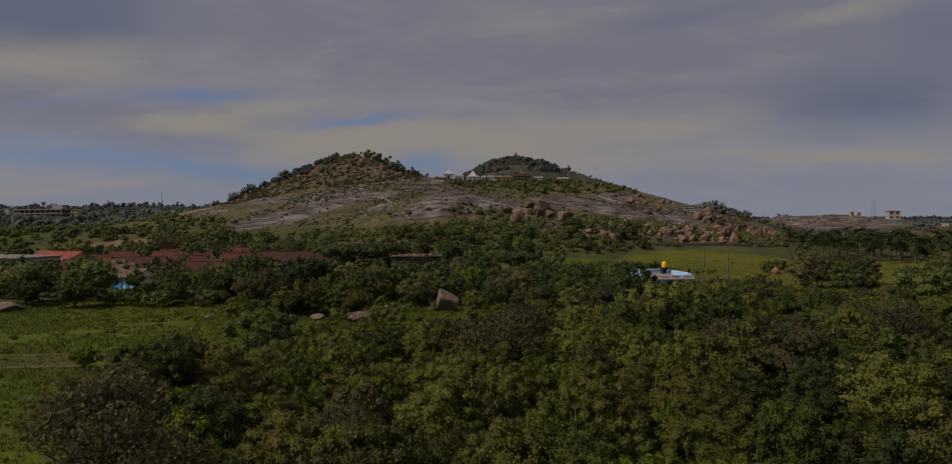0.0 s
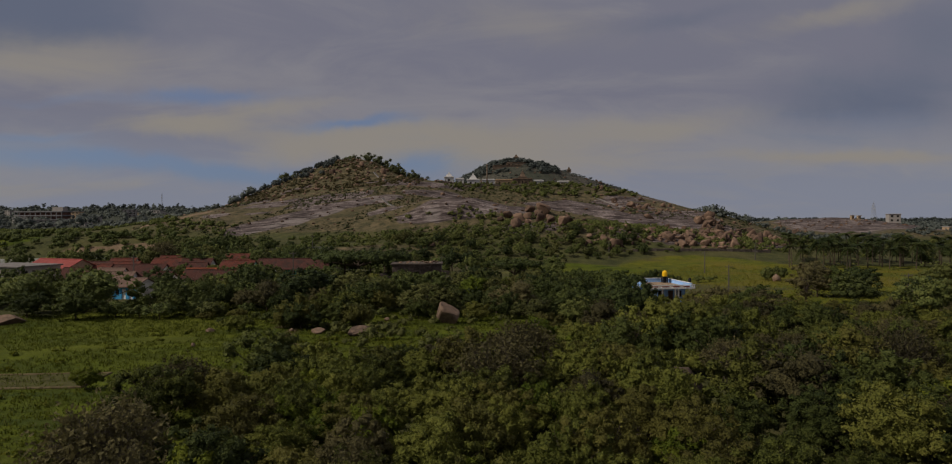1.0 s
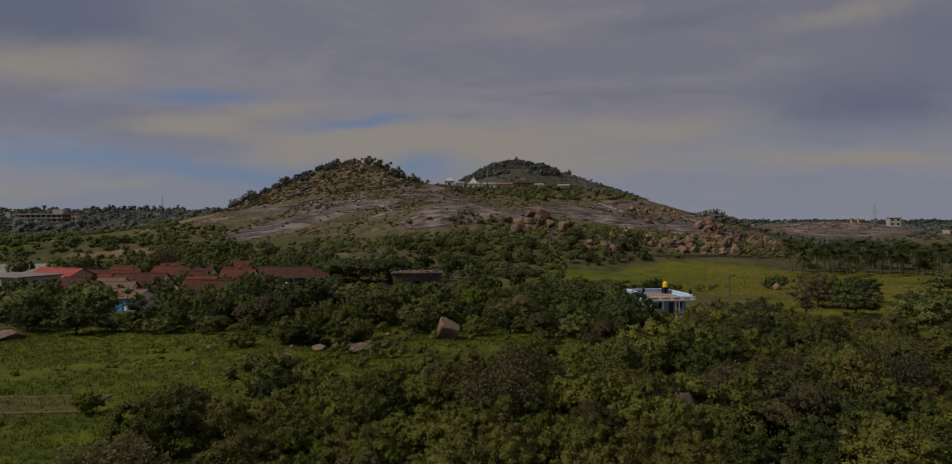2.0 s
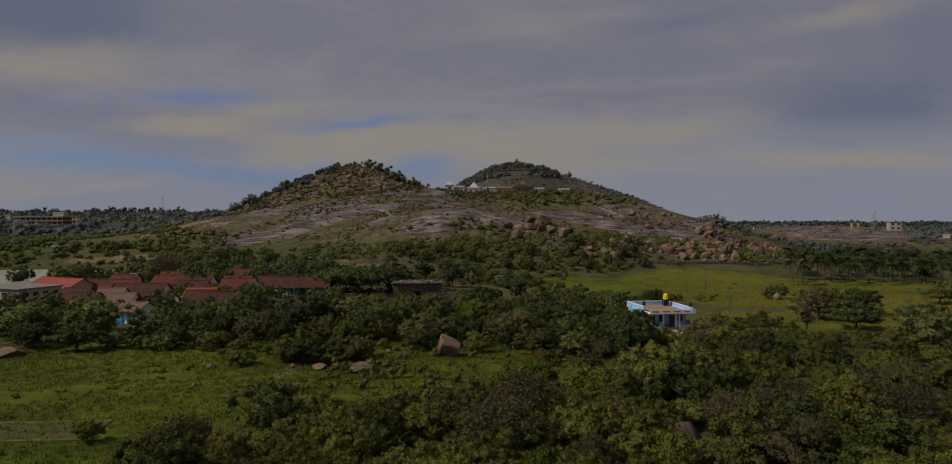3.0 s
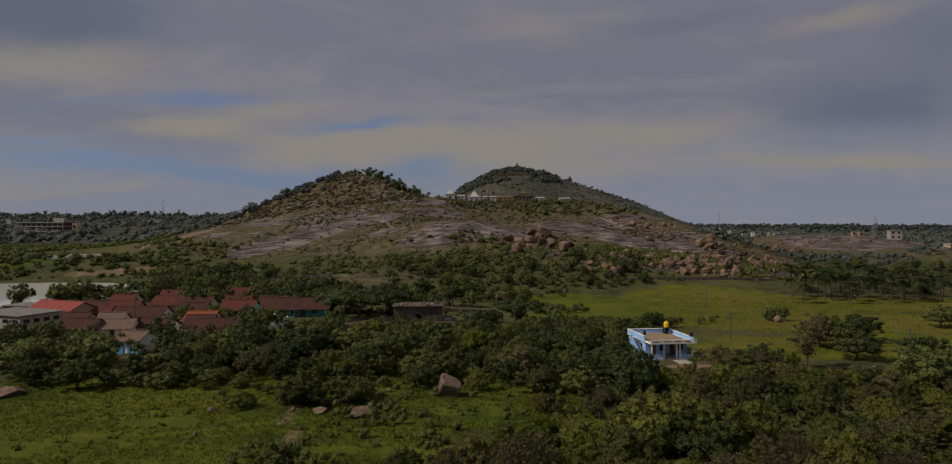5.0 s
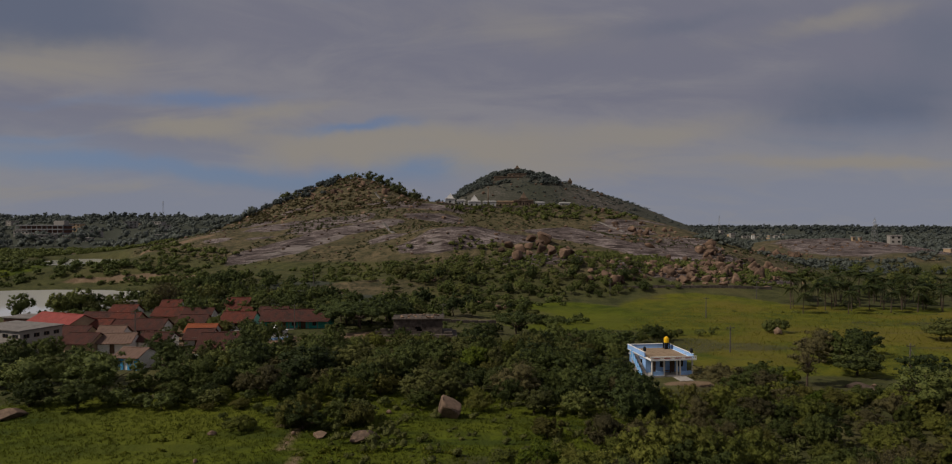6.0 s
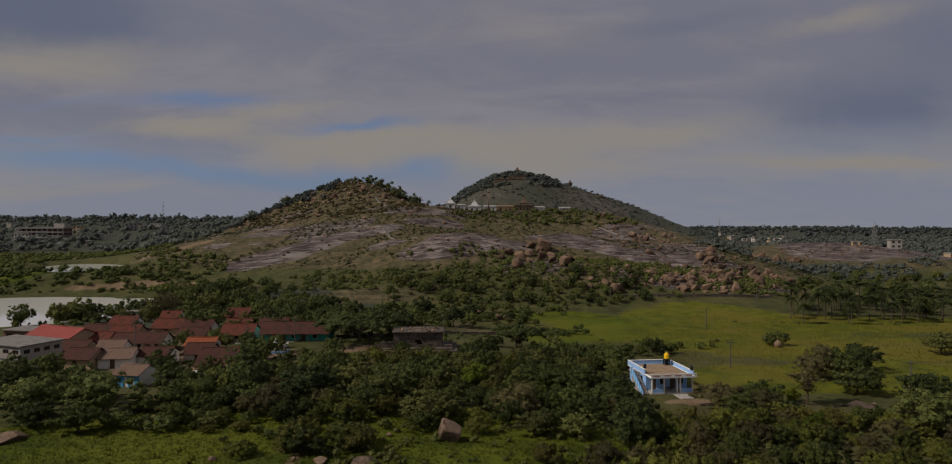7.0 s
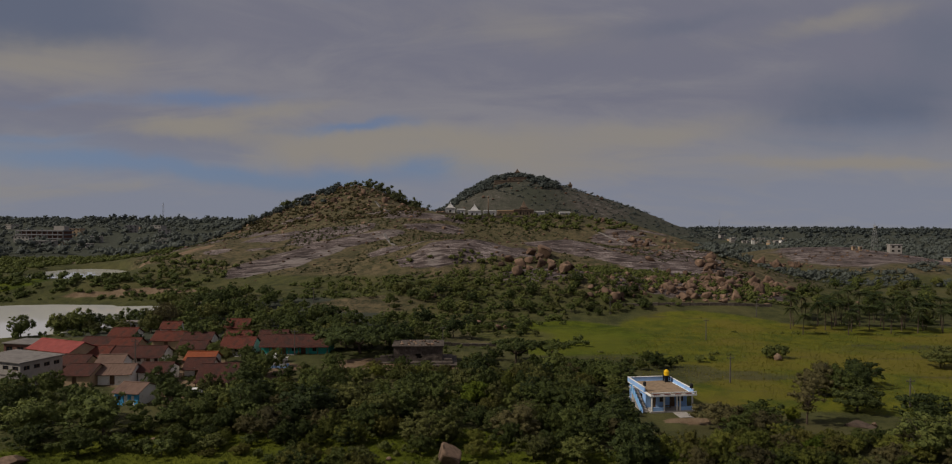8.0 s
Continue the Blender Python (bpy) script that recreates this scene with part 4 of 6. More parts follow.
# single stones in the meadow and the scrub
wedge = boulder_mesh(np.random.RandomState(3), 1.25, 0.95, 1.05, 2, BOULDER, 4, 0.17, (((0.56, -0.2, 0.80), 0.40), ((-0.35, -0.75, -0.52), 0.40), ((-0.97, -0.1, 0.22), 0.66), ((0.55, -0.80, 0.15), 0.66)), 2.3)
BROWN_SLAB = boulder_mesh(np.random.RandomState(41), 1.5, 0.8, 0.6, 5, BROWN_BOULDER, 4, 0.2, (((0.4, -0.3, 0.86), 0.3),), 2.6)
flatrock = boulder_mesh(np.random.RandomState(8), 1.35, 1.0, 0.45, 4, BOULDER, 4)
boulder(wedge, -3.7, 82.2, 1.62, 4, 0, 0.15, "large tan granite boulder standing in the green meadow", tall=1.0)
boulder(flatrock, -13.3, 73.0, 1.5, -8, 0, 0.0, "low rounded tan boulder in the meadow grass")
boulder(flatrock, -18.6, 74.2, 0.9, 40, 0, 0.0, "flat grey-tan stone beside meadow bushes")
boulder(ROCKS[1], -12, 84, 0.6, 70, 0, 0.0, "small tan stone in the meadow")
boulder(flatrock, -60.2, 80.8, 1.7, 20, 0, 0.0, "pale flat rock at the meadow's edge")
boulder(ROCKS[2], -46.3, 90, 0.6, 15, 0, 0.0, "half-buried stone in the grass")
boulder(ROCKS[0], -31.5, 74.6, 0.6, 15, 0, 0.0, "dark stone among low weeds")
boulder(ROCKS[3], -22, 74.6, 0.4, 15, 0, 0.0, "small pale stone in the grass")
boulder(ROCKS[4], -29.6, 65.6, 0.35, 15, 0, 0.0, "small flat stone in the grass")
boulder(boulder_mesh(np.random.RandomState(17), 1.2, 0.9, 0.60, 9, BROWN_BOULDER, 4, 0.26, (((0.75, -0.5, 0.3), 0.5), ((-0.2, -0.9, 0.3), 0.62)), 2.8), 15.6, 48.4, 1.95, 10, 0, 0.1, "big reddish boulder half hidden by scrub")
boulder(boulder_mesh(np.random.RandomState(27), 1.2, 0.9, 0.6, 8, BROWN_BOULDER, 4, 0.24, (), 2.8), 8.5, 35.6, 1.5, 70, 0, 0.1, "grey-brown rock between the bushes")
boulder(ROCKS[1], 19.4, 30.2, 0.75, 30, 0, -0.1, "reddish rock at the foot of bushes")
boulder(ROCKS[2], 21.0, 30.6, 0.95, -20, 0, -0.1, "reddish rock at the foot of bushes")
boulder(ROCKS[3], 39.8, 58, 1.3, 0, 0, 0.1, "weathered brown rock in the scrub")
boulder(BROWN_SLAB, 63.0, 104.5, 1.7, -24, 0, -0.35, "slanting tan slab of rock beside the field")
boulder(ROCKS[2], 65.6, 104.6, 0.7, 30, 0, 0.0, "smaller rock beside the slanting slab")
boulder(ROCKS[0], 74.2, 156.5, 1.6, 60, 0, 0.0, "pale boulder under a lone shrub in the field", tall=1.2)
for x, y, s in ((-0.5, 206, 1.7), (2.6, 204, 1.3), (6.5, 200, 1.8), (9.3, 201, 1.5), (-19.5, 236, 2.2), (-16.5, 238, 1.6)):
    boulder(REDS[int(x * 7) % 7], x, y, s, x * 40, 0, 0.0, "reddish field boulder on dry grass", "stones on the dry field")
# the great boulders on the front slope of the hill
for i, (x, y, s, tall) in enumerate(((32.3, 297, 4.3, 1.0), (25, 298.5, 3.2, 1.0), (28.5, 292, 2.8, 0.9), (18.8, 276.5, 3.7, 0.9), (14.5, 284, 2.6, 0.9), (17.5, 264, 3.0, 0.95), (31.3, 269, 3.3, 0.9), (35.4, 263, 3.0, 0.95),
                                     (27.5, 276, 3.0, 1.1), (39.5, 270, 2.4, 0.9), (23.5, 284, 2.6, 1.1), (38, 278, 2.2, 0.8), (11, 279, 2.0, 0.9), (46, 272, 1.9, 1.1), (49.5, 280, 1.8, 0.8), (33, 283, 2.2, 1.0), (22, 269, 1.7, 0.9))):
    boulder(REDS[i % 9], x, y, s * 1.0, i * 47, (i * 37) % 50 - 25, 0.25 * s, "big red-brown granite boulder piled on the hillside", "boulders on the hill", tall)
# boulder field at the hill's foot and the heap beside the bare dome
def heap(centre, spread, count, size, label, group, seed, pile=0.0):
    """Boulders thrown together; pile: how high they are stacked in the middle."""
    rs = np.random.RandomState(seed)
    for i in range(count):
        u, w = rs.normal(0, 1), rs.normal(0, 1)
        x, y = centre[0] + u * spread[0], centre[1] + w * spread[1]
        s = size * (rs.uniform(0.30, 0.60) if rs.rand() < 0.6 else rs.uniform(0.8, 1.6))  # a few great blocks among many small ones
        lift = -0.12 * s + pile * math.exp(-u * u - w * w) * rs.uniform(0.2, 1.0)
        boulder(REDS[rs.randint(9)], x, y, s, rs.uniform(0, 360), rs.uniform(-35, 35), lift, label, group, rs.uniform(0.75, 1.35))


FOOT = "red-brown granite boulder at the hill's foot"
heap((51, 241), (5, 3), 20, 1.9, FOOT, "boulder field", 1, 0.6)
heap((62, 246), (5, 3), 16, 1.6, FOOT, "boulder field", 10, 0.4)
heap((79, 244), (7, 4), 26, 1.7, FOOT, "boulder field", 2, 0.6)
heap((93, 256), (10, 8), 58, 1.7, FOOT, "boulder field", 3, 0.9)
heap((108, 278), (11, 10), 58, 1.8, FOOT, "boulder field", 4, 1.0)
heap((128, 286), (10, 7), 34, 1.8, FOOT, "boulder field", 11, 0.8)
heap((111, 304), (6, 6), 14, 2.2, "tall split boulder above the boulder field", "boulder field", 5, 1.2)
heap((203, 422), (12, 5), 40, 2.5, "orange-brown boulder beside the bare rock dome", "rock dome boulders", 6, 1.5)
heap((98, 380), (8, 10), 22, 1.7, "brown boulder on the hill's shoulder", "shoulder boulders", 7, 0.8)
heap((83, 408), (5, 10), 16, 1.5, "brown boulder on the hill's shoulder", "shoulder boulders", 8, 0.8)
heap((-85, 447), (30, 20), 24, 1.8, "brown boulder on the hilltop", "hilltop boulders", 9, 0.5)


def stones(name, label, count, place, size, mat, seed):
    """Many loose stones, too many to count, as one object."""
    rs = np.random.RandomState(seed)
    bm = bmesh.new()
    bmesh.ops.create_icosphere(bm, subdivisions=1, radius=1.0)
    ball = np.array([v.co[:] for v in bm.verts])
    tri = np.array([[v.index for v in f.verts] for f in bm.faces])
    bm.free()
    pts = place(rs, count)
    z = ground_height(pts[:, 0], pts[:, 1])
    verts, faces = [], []
    for k, (x, y) in enumerate(pts):
        s = size * rs.uniform(0.35, 1.2)
        b = ball * (1 + rs.uniform(-0.28, 0.28, (len(ball), 1))) * s * np.array([rs.uniform(0.8, 1.3), rs.uniform(0.7, 1.1), rs.uniform(0.5, 0.95)])
        w = rs.uniform(0, 6.28)
        c, q = math.cos(w), math.sin(w)
        b = np.stack([b[:, 0] * c - b[:, 1] * q, b[:, 0] * q + b[:, 1] * c, b[:, 2]], 1) + np.array([x, y, z[k] + 0.2 * s])
        faces.append(tri + len(verts) * len(ball))
        verts.append(b)
    me = mesh_from(name, np.concatenate(verts).tolist(), np.concatenate(faces).tolist(), mat)
    return tagged(new(name, me), label, "rocks", kind="stuff")


def on_oval(cx, cy, sx, sy):
    return lambda rs, n: np.stack([rs.normal(cx, sx, n), rs.normal(cy, sy, n)], 1)


stones("hill_rubble", "loose brown stones on the hill's upper slope", 420, on_oval(-95, 450, 38, 32), 1.3, RED_BOULDER, 31)
stones("slope_rubble", "loose stones among grass on the hillside", 420, on_oval(-10, 345, 75, 40), 0.8, RED_BOULDER, 32)
stones("foot_rubble", "broken stones between the boulders", 420, on_oval(90, 262, 18, 9), 1.1, RED_BOULDER, 33)
stones("dome_rubble", "stones scattered on the bare dome", 90, on_oval(250, 450, 40, 16), 1.1, RED_BOULDER, 34)
stones("shoulder_rubble", "stones on the hill's shoulder", 130, on_oval(92, 350, 20, 24), 1.1, RED_BOULDER, 35)
stones("back_rubble", "stones on the far hill", 70, on_oval(110, 1040, 80, 40), 2.6, RED_BOULDER, 36)

# ---- plants of the hills and the distance ----
def greenery(name, label, leaf, pts, wide, tall, leaves, size, seed, category="shrubs", clumps=3):
    """Countless far bushes or trees, leafy clumps on lumpy cores, joined into one object."""
    rs = np.random.RandomState(seed)
    z = ground_height(pts[:, 0], pts[:, 1])
    got, count = [[] for _ in range(5)], 0
    for k in range(len(pts)):
        s = rs.uniform(0.5, 1.35)
        q, face, cv, cf, cn, _ = crown_mesh(rs, wide * s, tall * s * rs.uniform(0.8, 1.2), 0.0, clumps, leaves, size * s, 1, True, 0.75)
        at = np.array([pts[k, 0], pts[k, 1], z[k] - 0.2])
        for store, value in zip(got, (q + at, face, cv + at, cf + count, cn)):
            store.append(value)
        count += len(cv)
    return tagged(new(name, foliage_mesh(name, *[np.concatenate(v) for v in got], leaf)), label, category, kind="stuff")


def spread(seed, count, test, x0, x1, y0, y1, power=1.0):
    rs = np.random.RandomState(seed)
    x, y = rs.uniform(x0, x1, count * 6), y0 + (y1 - y0) * rs.uniform(0, 1, count * 6) ** power
    ok = test(x, y)
    return np.stack([x[ok], y[ok]], 1)[:count]


def on_front_hill(x, y):
    bare = np.zeros_like(x)
    for cx, cy, rx, ry, turn in SLABS:
        bare = np.maximum(bare, patch(x, y, cx, cy, rx, ry, turn, 0.4, 11))
    return (mounds(FRONT_HILL, x, y) > 4) & (bare < 0.3) & (fbm(x, y, 40, 3) > -0.05)


greenery("hill_shrubs", "low green shrubs and grass clumps on the hillside", LEAF["hill"], spread(1, 3600, on_front_hill, -190, 170, 235, 520), 1.9, 1.0, 16, 0.24, 41, clumps=2)
greenery("hill_grass", "dry grass clumps on the hillside", LEAF["dry"], spread(2, 4200, on_front_hill, -190, 170, 240, 520), 1.6, 0.6, 8, 0.22, 42, clumps=1)
greenery("plateau_shrubs", "green shrubs below the hill temples", LEAF["tree_olive"], spread(3, 130, lambda x, y: patch(x, y, 40, 405, 62, 15, 0) > 0.3, -40, 130, 370, 440), 4.2, 3.0, 90, 0.32, 43)
greenery("crest_trees", "dark trees along the crest of the front hill", LEAF["hill"], spread(4, 95, lambda x, y: (mounds(FRONT_HILL, x, y) > 38) & (y > 465) & (fbm(x, y, 22, 2) > -0.05), -165, -25, 455, 520), 7.0, 6.4, 150, 0.40, 44, "trees")
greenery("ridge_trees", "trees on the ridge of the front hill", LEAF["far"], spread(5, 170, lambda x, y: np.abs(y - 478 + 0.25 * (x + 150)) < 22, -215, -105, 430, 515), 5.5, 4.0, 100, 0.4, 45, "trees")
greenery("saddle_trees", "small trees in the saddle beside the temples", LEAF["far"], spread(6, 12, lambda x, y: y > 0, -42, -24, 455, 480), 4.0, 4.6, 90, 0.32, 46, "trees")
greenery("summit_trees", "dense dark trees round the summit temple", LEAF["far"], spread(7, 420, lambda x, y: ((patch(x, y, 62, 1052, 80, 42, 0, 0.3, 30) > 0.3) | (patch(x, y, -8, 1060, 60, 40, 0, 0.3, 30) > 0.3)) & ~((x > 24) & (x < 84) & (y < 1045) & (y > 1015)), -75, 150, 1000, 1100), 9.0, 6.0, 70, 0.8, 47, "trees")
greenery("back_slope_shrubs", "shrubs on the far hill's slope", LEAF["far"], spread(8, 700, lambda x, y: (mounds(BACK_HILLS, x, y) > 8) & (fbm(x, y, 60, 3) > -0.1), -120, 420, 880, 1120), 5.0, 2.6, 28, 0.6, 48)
greenery("upper_shrubs", "dark shrubs between stones on the hill's upper slope", LEAF["hill"], spread(17, 560, lambda x, y: (mounds(FRONT_HILL, x, y) > 20) & (fbm(x, y, 30, 3) > 0.0), -170, -35, 400, 480), 3.0, 1.7, 40, 0.28, 57)
greenery("pile_shrubs", "green shrubs between the boulders", LEAF["tree_olive"], spread(18, 420, lambda x, y: fbm(x, y, 14, 2) > -0.1, 45, 135, 238, 290), 2.8, 2.0, 70, 0.20, 58)
greenery("foot_shrubs", "green shrubs along the hill's foot", LEAF["tree_olive"], spread(9, 700, lambda x, y: fbm(x, y, 25, 2) > -0.15, -60, 150, 236, 290), 2.6, 1.9, 60, 0.20, 49, clumps=4)
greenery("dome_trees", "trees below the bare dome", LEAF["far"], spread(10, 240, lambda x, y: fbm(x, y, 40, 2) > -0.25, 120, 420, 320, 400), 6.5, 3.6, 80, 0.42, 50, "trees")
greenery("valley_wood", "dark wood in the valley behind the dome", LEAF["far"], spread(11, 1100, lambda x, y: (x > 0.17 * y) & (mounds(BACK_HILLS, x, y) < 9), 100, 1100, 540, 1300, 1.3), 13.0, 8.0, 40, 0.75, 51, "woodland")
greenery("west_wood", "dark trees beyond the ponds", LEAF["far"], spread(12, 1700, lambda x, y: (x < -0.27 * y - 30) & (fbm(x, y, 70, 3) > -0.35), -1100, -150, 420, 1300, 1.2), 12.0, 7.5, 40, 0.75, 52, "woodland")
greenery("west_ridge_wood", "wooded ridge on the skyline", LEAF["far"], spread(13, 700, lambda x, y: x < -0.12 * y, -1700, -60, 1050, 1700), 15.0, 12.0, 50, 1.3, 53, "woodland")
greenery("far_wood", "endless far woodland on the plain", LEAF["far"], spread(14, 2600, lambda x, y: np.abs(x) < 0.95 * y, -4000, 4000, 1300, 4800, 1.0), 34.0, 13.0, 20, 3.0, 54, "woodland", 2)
greenery("pond_reeds", "green shrubs on the bank between the ponds", LEAF["tree_olive"], spread(15, 220, lambda x, y: (near_pond(x, y) < 0.02) & (far_pond(x, y) < 0.02), -260, -120, 252, 285), 4.5, 2.6, 80, 0.3, 55)
greenery("marsh_shrubs", "shrubs on the flats beyond the ponds", LEAF["tree_olive"], spread(16, 1300, lambda x, y: (far_pond(x, y) < 0.02) & (fbm(x, y, 45, 3) > -0.15) & (x < -0.37 * y + 60 * fbm(x, y, 55, 3)) & (mounds(FRONT_HILL, x, y) < 8), -420, -110, 290, 440), 4.0, 2.4, 50, 0.34, 56)


def tufts(name, label, leaf, pts, blades, tall, seed):
    """Grass and weeds: bunches of upright blades in one object."""
    rs = np.random.RandomState(seed)
    n = len(pts)
    z = ground_height(pts[:, 0], pts[:, 1])
    base = np.repeat(np.stack([pts[:, 0], pts[:, 1], z - 0.02], 1), blades, 0) + rs.normal(0, 0.14, (n * blades, 3)) * np.array([1, 1, 0])
    w = rs.uniform(0, 6.28, n * blades)
    side = np.stack([np.cos(w), np.sin(w), 0 * w], 1) * 0.045
    lean = rs.normal(0, 0.28, (n * blades, 3)) * np.array([1, 1, 0]) + np.array([0, 0, 1.0])
    h = tall * rs.uniform(0.45, 1.25, (n * blades, 1))
    tip = base + lean * h
    face = np.stack([lean[:, 0], lean[:, 1] - 0.2, 0 * h[:, 0] + 1.8], 1)
    return tagged(new(name, quads_mesh(name, np.stack([base - side, base + side, tip + side * 0.4, tip - side * 0.4], 1), [leaf], facing=face)), label, "grass", kind="stuff")


def in_meadow(x, y):
    return (np.maximum(np.maximum(patch(x, y, -40, 65, 44, 36, 0, 0.12, 17), patch(x, y, 2.5, 82, 34, 16, -20, 0.15, 12)), patch(x, y, -37, 31, 27, 20, 0, 0.1, 15)) > 0.25) & (fbm(x, y * 1.6, 9, 3) > -0.45)


GRASS = foliage("meadow_grass", (0.052, 0.066, 0.005), (0.096, 0.114, 0.009), (0.150, 0.158, 0.016))
STRAW = foliage("straw_grass", (0.09, 0.115, 0.010), (0.17, 0.172, 0.018), (0.24, 0.215, 0.03))
tufts("meadow_grass", "lush green meadow grass and weeds", GRASS, spread(61, 26000, in_meadow, -90, 35, 20, 105), 4, 0.24, 61)
greenery("bund_weeds", "dark weeds along the banks between field strips", LEAF["tree_olive"], spread(65, 260, lambda x, y: (np.abs(np.mod(y + 0.12 * x + 2.5 * fbm(x, y, 40, 2), 19.0) - 9.5) > 9.0) & (patch(x, y, 100, 165, 75, 55, 0, 0.15, 16) > 0.3), 25, 190, 112, 225), 1.8, 0.8, 30, 0.16, 65, "weeds")
tufts("field_grass", "ripening yellow-green grass of the field", STRAW, spread(62, 9000, lambda x, y: patch(x, y, 95, 160, 62, 50, 0, 0.15, 16) > 0.3, 25, 170, 112, 225), 3, 0.32, 62)
greenery("meadow_weeds", "broad-leaved weeds in the meadow", GRASS, spread(63, 260, lambda x, y: (fbm(x, y, 14, 3) > 0.12) & (np.abs(x + 28) < 45), -75, 20, 34, 104), 1.3, 0.5, 36, 0.10, 63, "weeds")
greenery("undergrowth", "dark weeds and saplings under the scrub", LEAF["tree_olive"], spread(64, 900, lambda x, y: (x > -18) & (x < 0.95 * y + 14), -18, 100, 14, 98), 2.0, 1.3, 60, 0.09, 64, "weeds", 2)
greenery("valley_scrub", "low bushes on the waste ground between village and hill", LEAF["tree_olive"], spread(19, 1300, lambda x, y: (near_pond(x, y) < 0.02) & (fbm(x, y, 22, 3) > -0.12) & (patch(x, y, -37, 230, 22, 12) < 0.3), -265, 30, 172, 275), 2.8, 1.7, 50, 0.22, 66)
greenery("verge_scrub", "rough weeds round village and ruin", LEAF["tree_olive"], spread(20, 420, lambda x, y: fbm(x, y, 18, 3) > 0.05, -110, 30, 100, 170), 1.6, 0.9, 40, 0.14, 67, "weeds")
# ---- buildings ----
def paint(name, rgb, **k):
    return plain(name, rgb, **k)


def roof_material(name, colour, dirt):
    """Clay tiles: each run of tiles its own shade, moss and soot."""
    m, n, obj = material(name)
    a, b = n.noise(obj, 0.7, 5, 0.6), n.noise(obj, 5.0, 4, 0.6)
    wave = n.add("ShaderNodeTexWave", {"Vector": obj, "Scale": 2.2, "Distortion": 0.6, "Detail": 2.0}, bands_direction="Y").outputs["Fac"]
    c = n.mix(n.smooth(b, 0.35, 0.65), tuple(k * 0.65 for k in colour), colour)
    c = n.mix(n.smooth(a, 0.48, 0.68, 0, 0.8), c, dirt)
    c = n.mix(n.smooth(wave, 0.0, 0.25, 0.5, 0.0), c, tuple(k * 0.4 for k in colour))
    finish(n, c, 0.85, n.math("ADD", wave, b), 0.6, 0.04)
    return m


TILE = roof_material("clay_tiles", (0.165, 0.052, 0.036), (0.055, 0.034, 0.028))
TILE_OLD = roof_material("old_clay_tiles", (0.110, 0.046, 0.036), (0.042, 0.031, 0.027))
TILE_NEW = roof_material("new_clay_tiles", (0.34, 0.10, 0.045), (0.24, 0.08, 0.045))
SHEET_RED = plain("red_roof_sheet", (0.26, 0.06, 0.05), 0.2, 0.8, 0.6, 0.2)
SHEET_BROWN = plain("rusty_sheet", (0.16, 0.10, 0.075), 0.3, 0.8, 0.6, 0.2, (0.09, 0.06, 0.045))
LIME = plain("limewash", (0.72, 0.69, 0.64), 0.1, 0.8, 0.9, 0.2, (0.42, 0.37, 0.31))
LIME_CLEAN = plain("temple_limewash", (0.58, 0.56, 0.54), 0.1, 0.6, 0.9, 0.2, (0.42, 0.39, 0.36))
TAN = plain("tan_plaster", (0.42, 0.30, 0.19), 0.15, 0.7, 0.9, 0.2, (0.25, 0.18, 0.12))
TEAL = plain("teal_paint", (0.05, 0.36, 0.30), 0.2, 0.9, 0.7, 0.2, (0.07, 0.20, 0.17))
BLUE = plain("blue_paint", (0.07, 0.33, 0.60), 0.15, 0.9, 0.7, 0.2, (0.10, 0.22, 0.34))
PALE_BLUE = plain("pale_blue_paint", (0.30, 0.49, 0.82), 0.1, 0.7, 0.8, 0.2, (0.28, 0.36, 0.50))
CONCRETE = plain("stained_concrete", (0.36, 0.33, 0.30), 0.2, 0.6, 0.9, 0.3, (0.14, 0.125, 0.115))
GREY_WALL = plain("grey_plaster", (0.33, 0.30, 0.27), 0.15, 0.6, 0.9, 0.2, (0.24, 0.21, 0.19))
BRICK = plain("dark_brick", (0.16, 0.085, 0.065), 0.3, 2.5, 0.9, 0.4)
# near-black colour for the shade inside openings
DARK = plain("dark_opening", (0.028, 0.025, 0.022), 0.3, 2.0, 0.8)
WOOD = plain("door_wood", (0.13, 0.08, 0.05), 0.3, 3.0, 0.8)
WHITE = plain("white_paint", (0.80, 0.79, 0.76), 0.08, 1.2, 0.8, 0.2, (0.55, 0.52, 0.48))
YELLOW = plain("yellow_plastic", (0.85, 0.50, 0.02), 0.08, 2.0, 0.45, 0.1)
BLACK = plain("black_plastic", (0.02, 0.02, 0.022), 0.2, 2.0, 0.5, 0.1)
OLD_STONE = stone("temple_stone", (0.050, 0.042, 0.036), (0.115, 0.093, 0.077), (0.20, 0.165, 0.138), 0.9)
WARM_STONE = stone("warm_temple_stone", (0.10, 0.073, 0.055), (0.18, 0.13, 0.092), (0.27, 0.20, 0.145), 0.5)
EARTH = plain("earth_roof", (0.28, 0.20, 0.13), 0.35, 0.9, 0.95, 0.4, (0.15, 0.11, 0.075))
STEEL = plain("grey_steel", (0.32, 0.31, 0.30), 0.2, 1.0, 0.6, 0.1, metal=0.3)


def glass_material():
    m, n, obj = material("window_glass")
    finish(n, (0.02, 0.022, 0.026), 0.12)
    return m


GLASS = glass_material()


def boxes(rows, mat, bevel=0.0):
    """One mesh of boxes, each given by its low and high corner."""
    bm = bmesh.new()
    for lo, hi in rows:
        made = bmesh.ops.create_cube(bm, size=1.0)["verts"]
        for v in made:
            v.co = Vector([lo[k] + (v.co[k] + 0.5) * (hi[k] - lo[k]) for k in range(3)])
    if bevel:
        bmesh.ops.bevel(bm, geom=bm.edges[:], offset=bevel, segments=1, affect="EDGES", clamp_overlap=True)
    me = bpy.data.meshes.new("box")
    bm.to_mesh(me)
    bm.free()
    me.materials.append(mat)
    return me


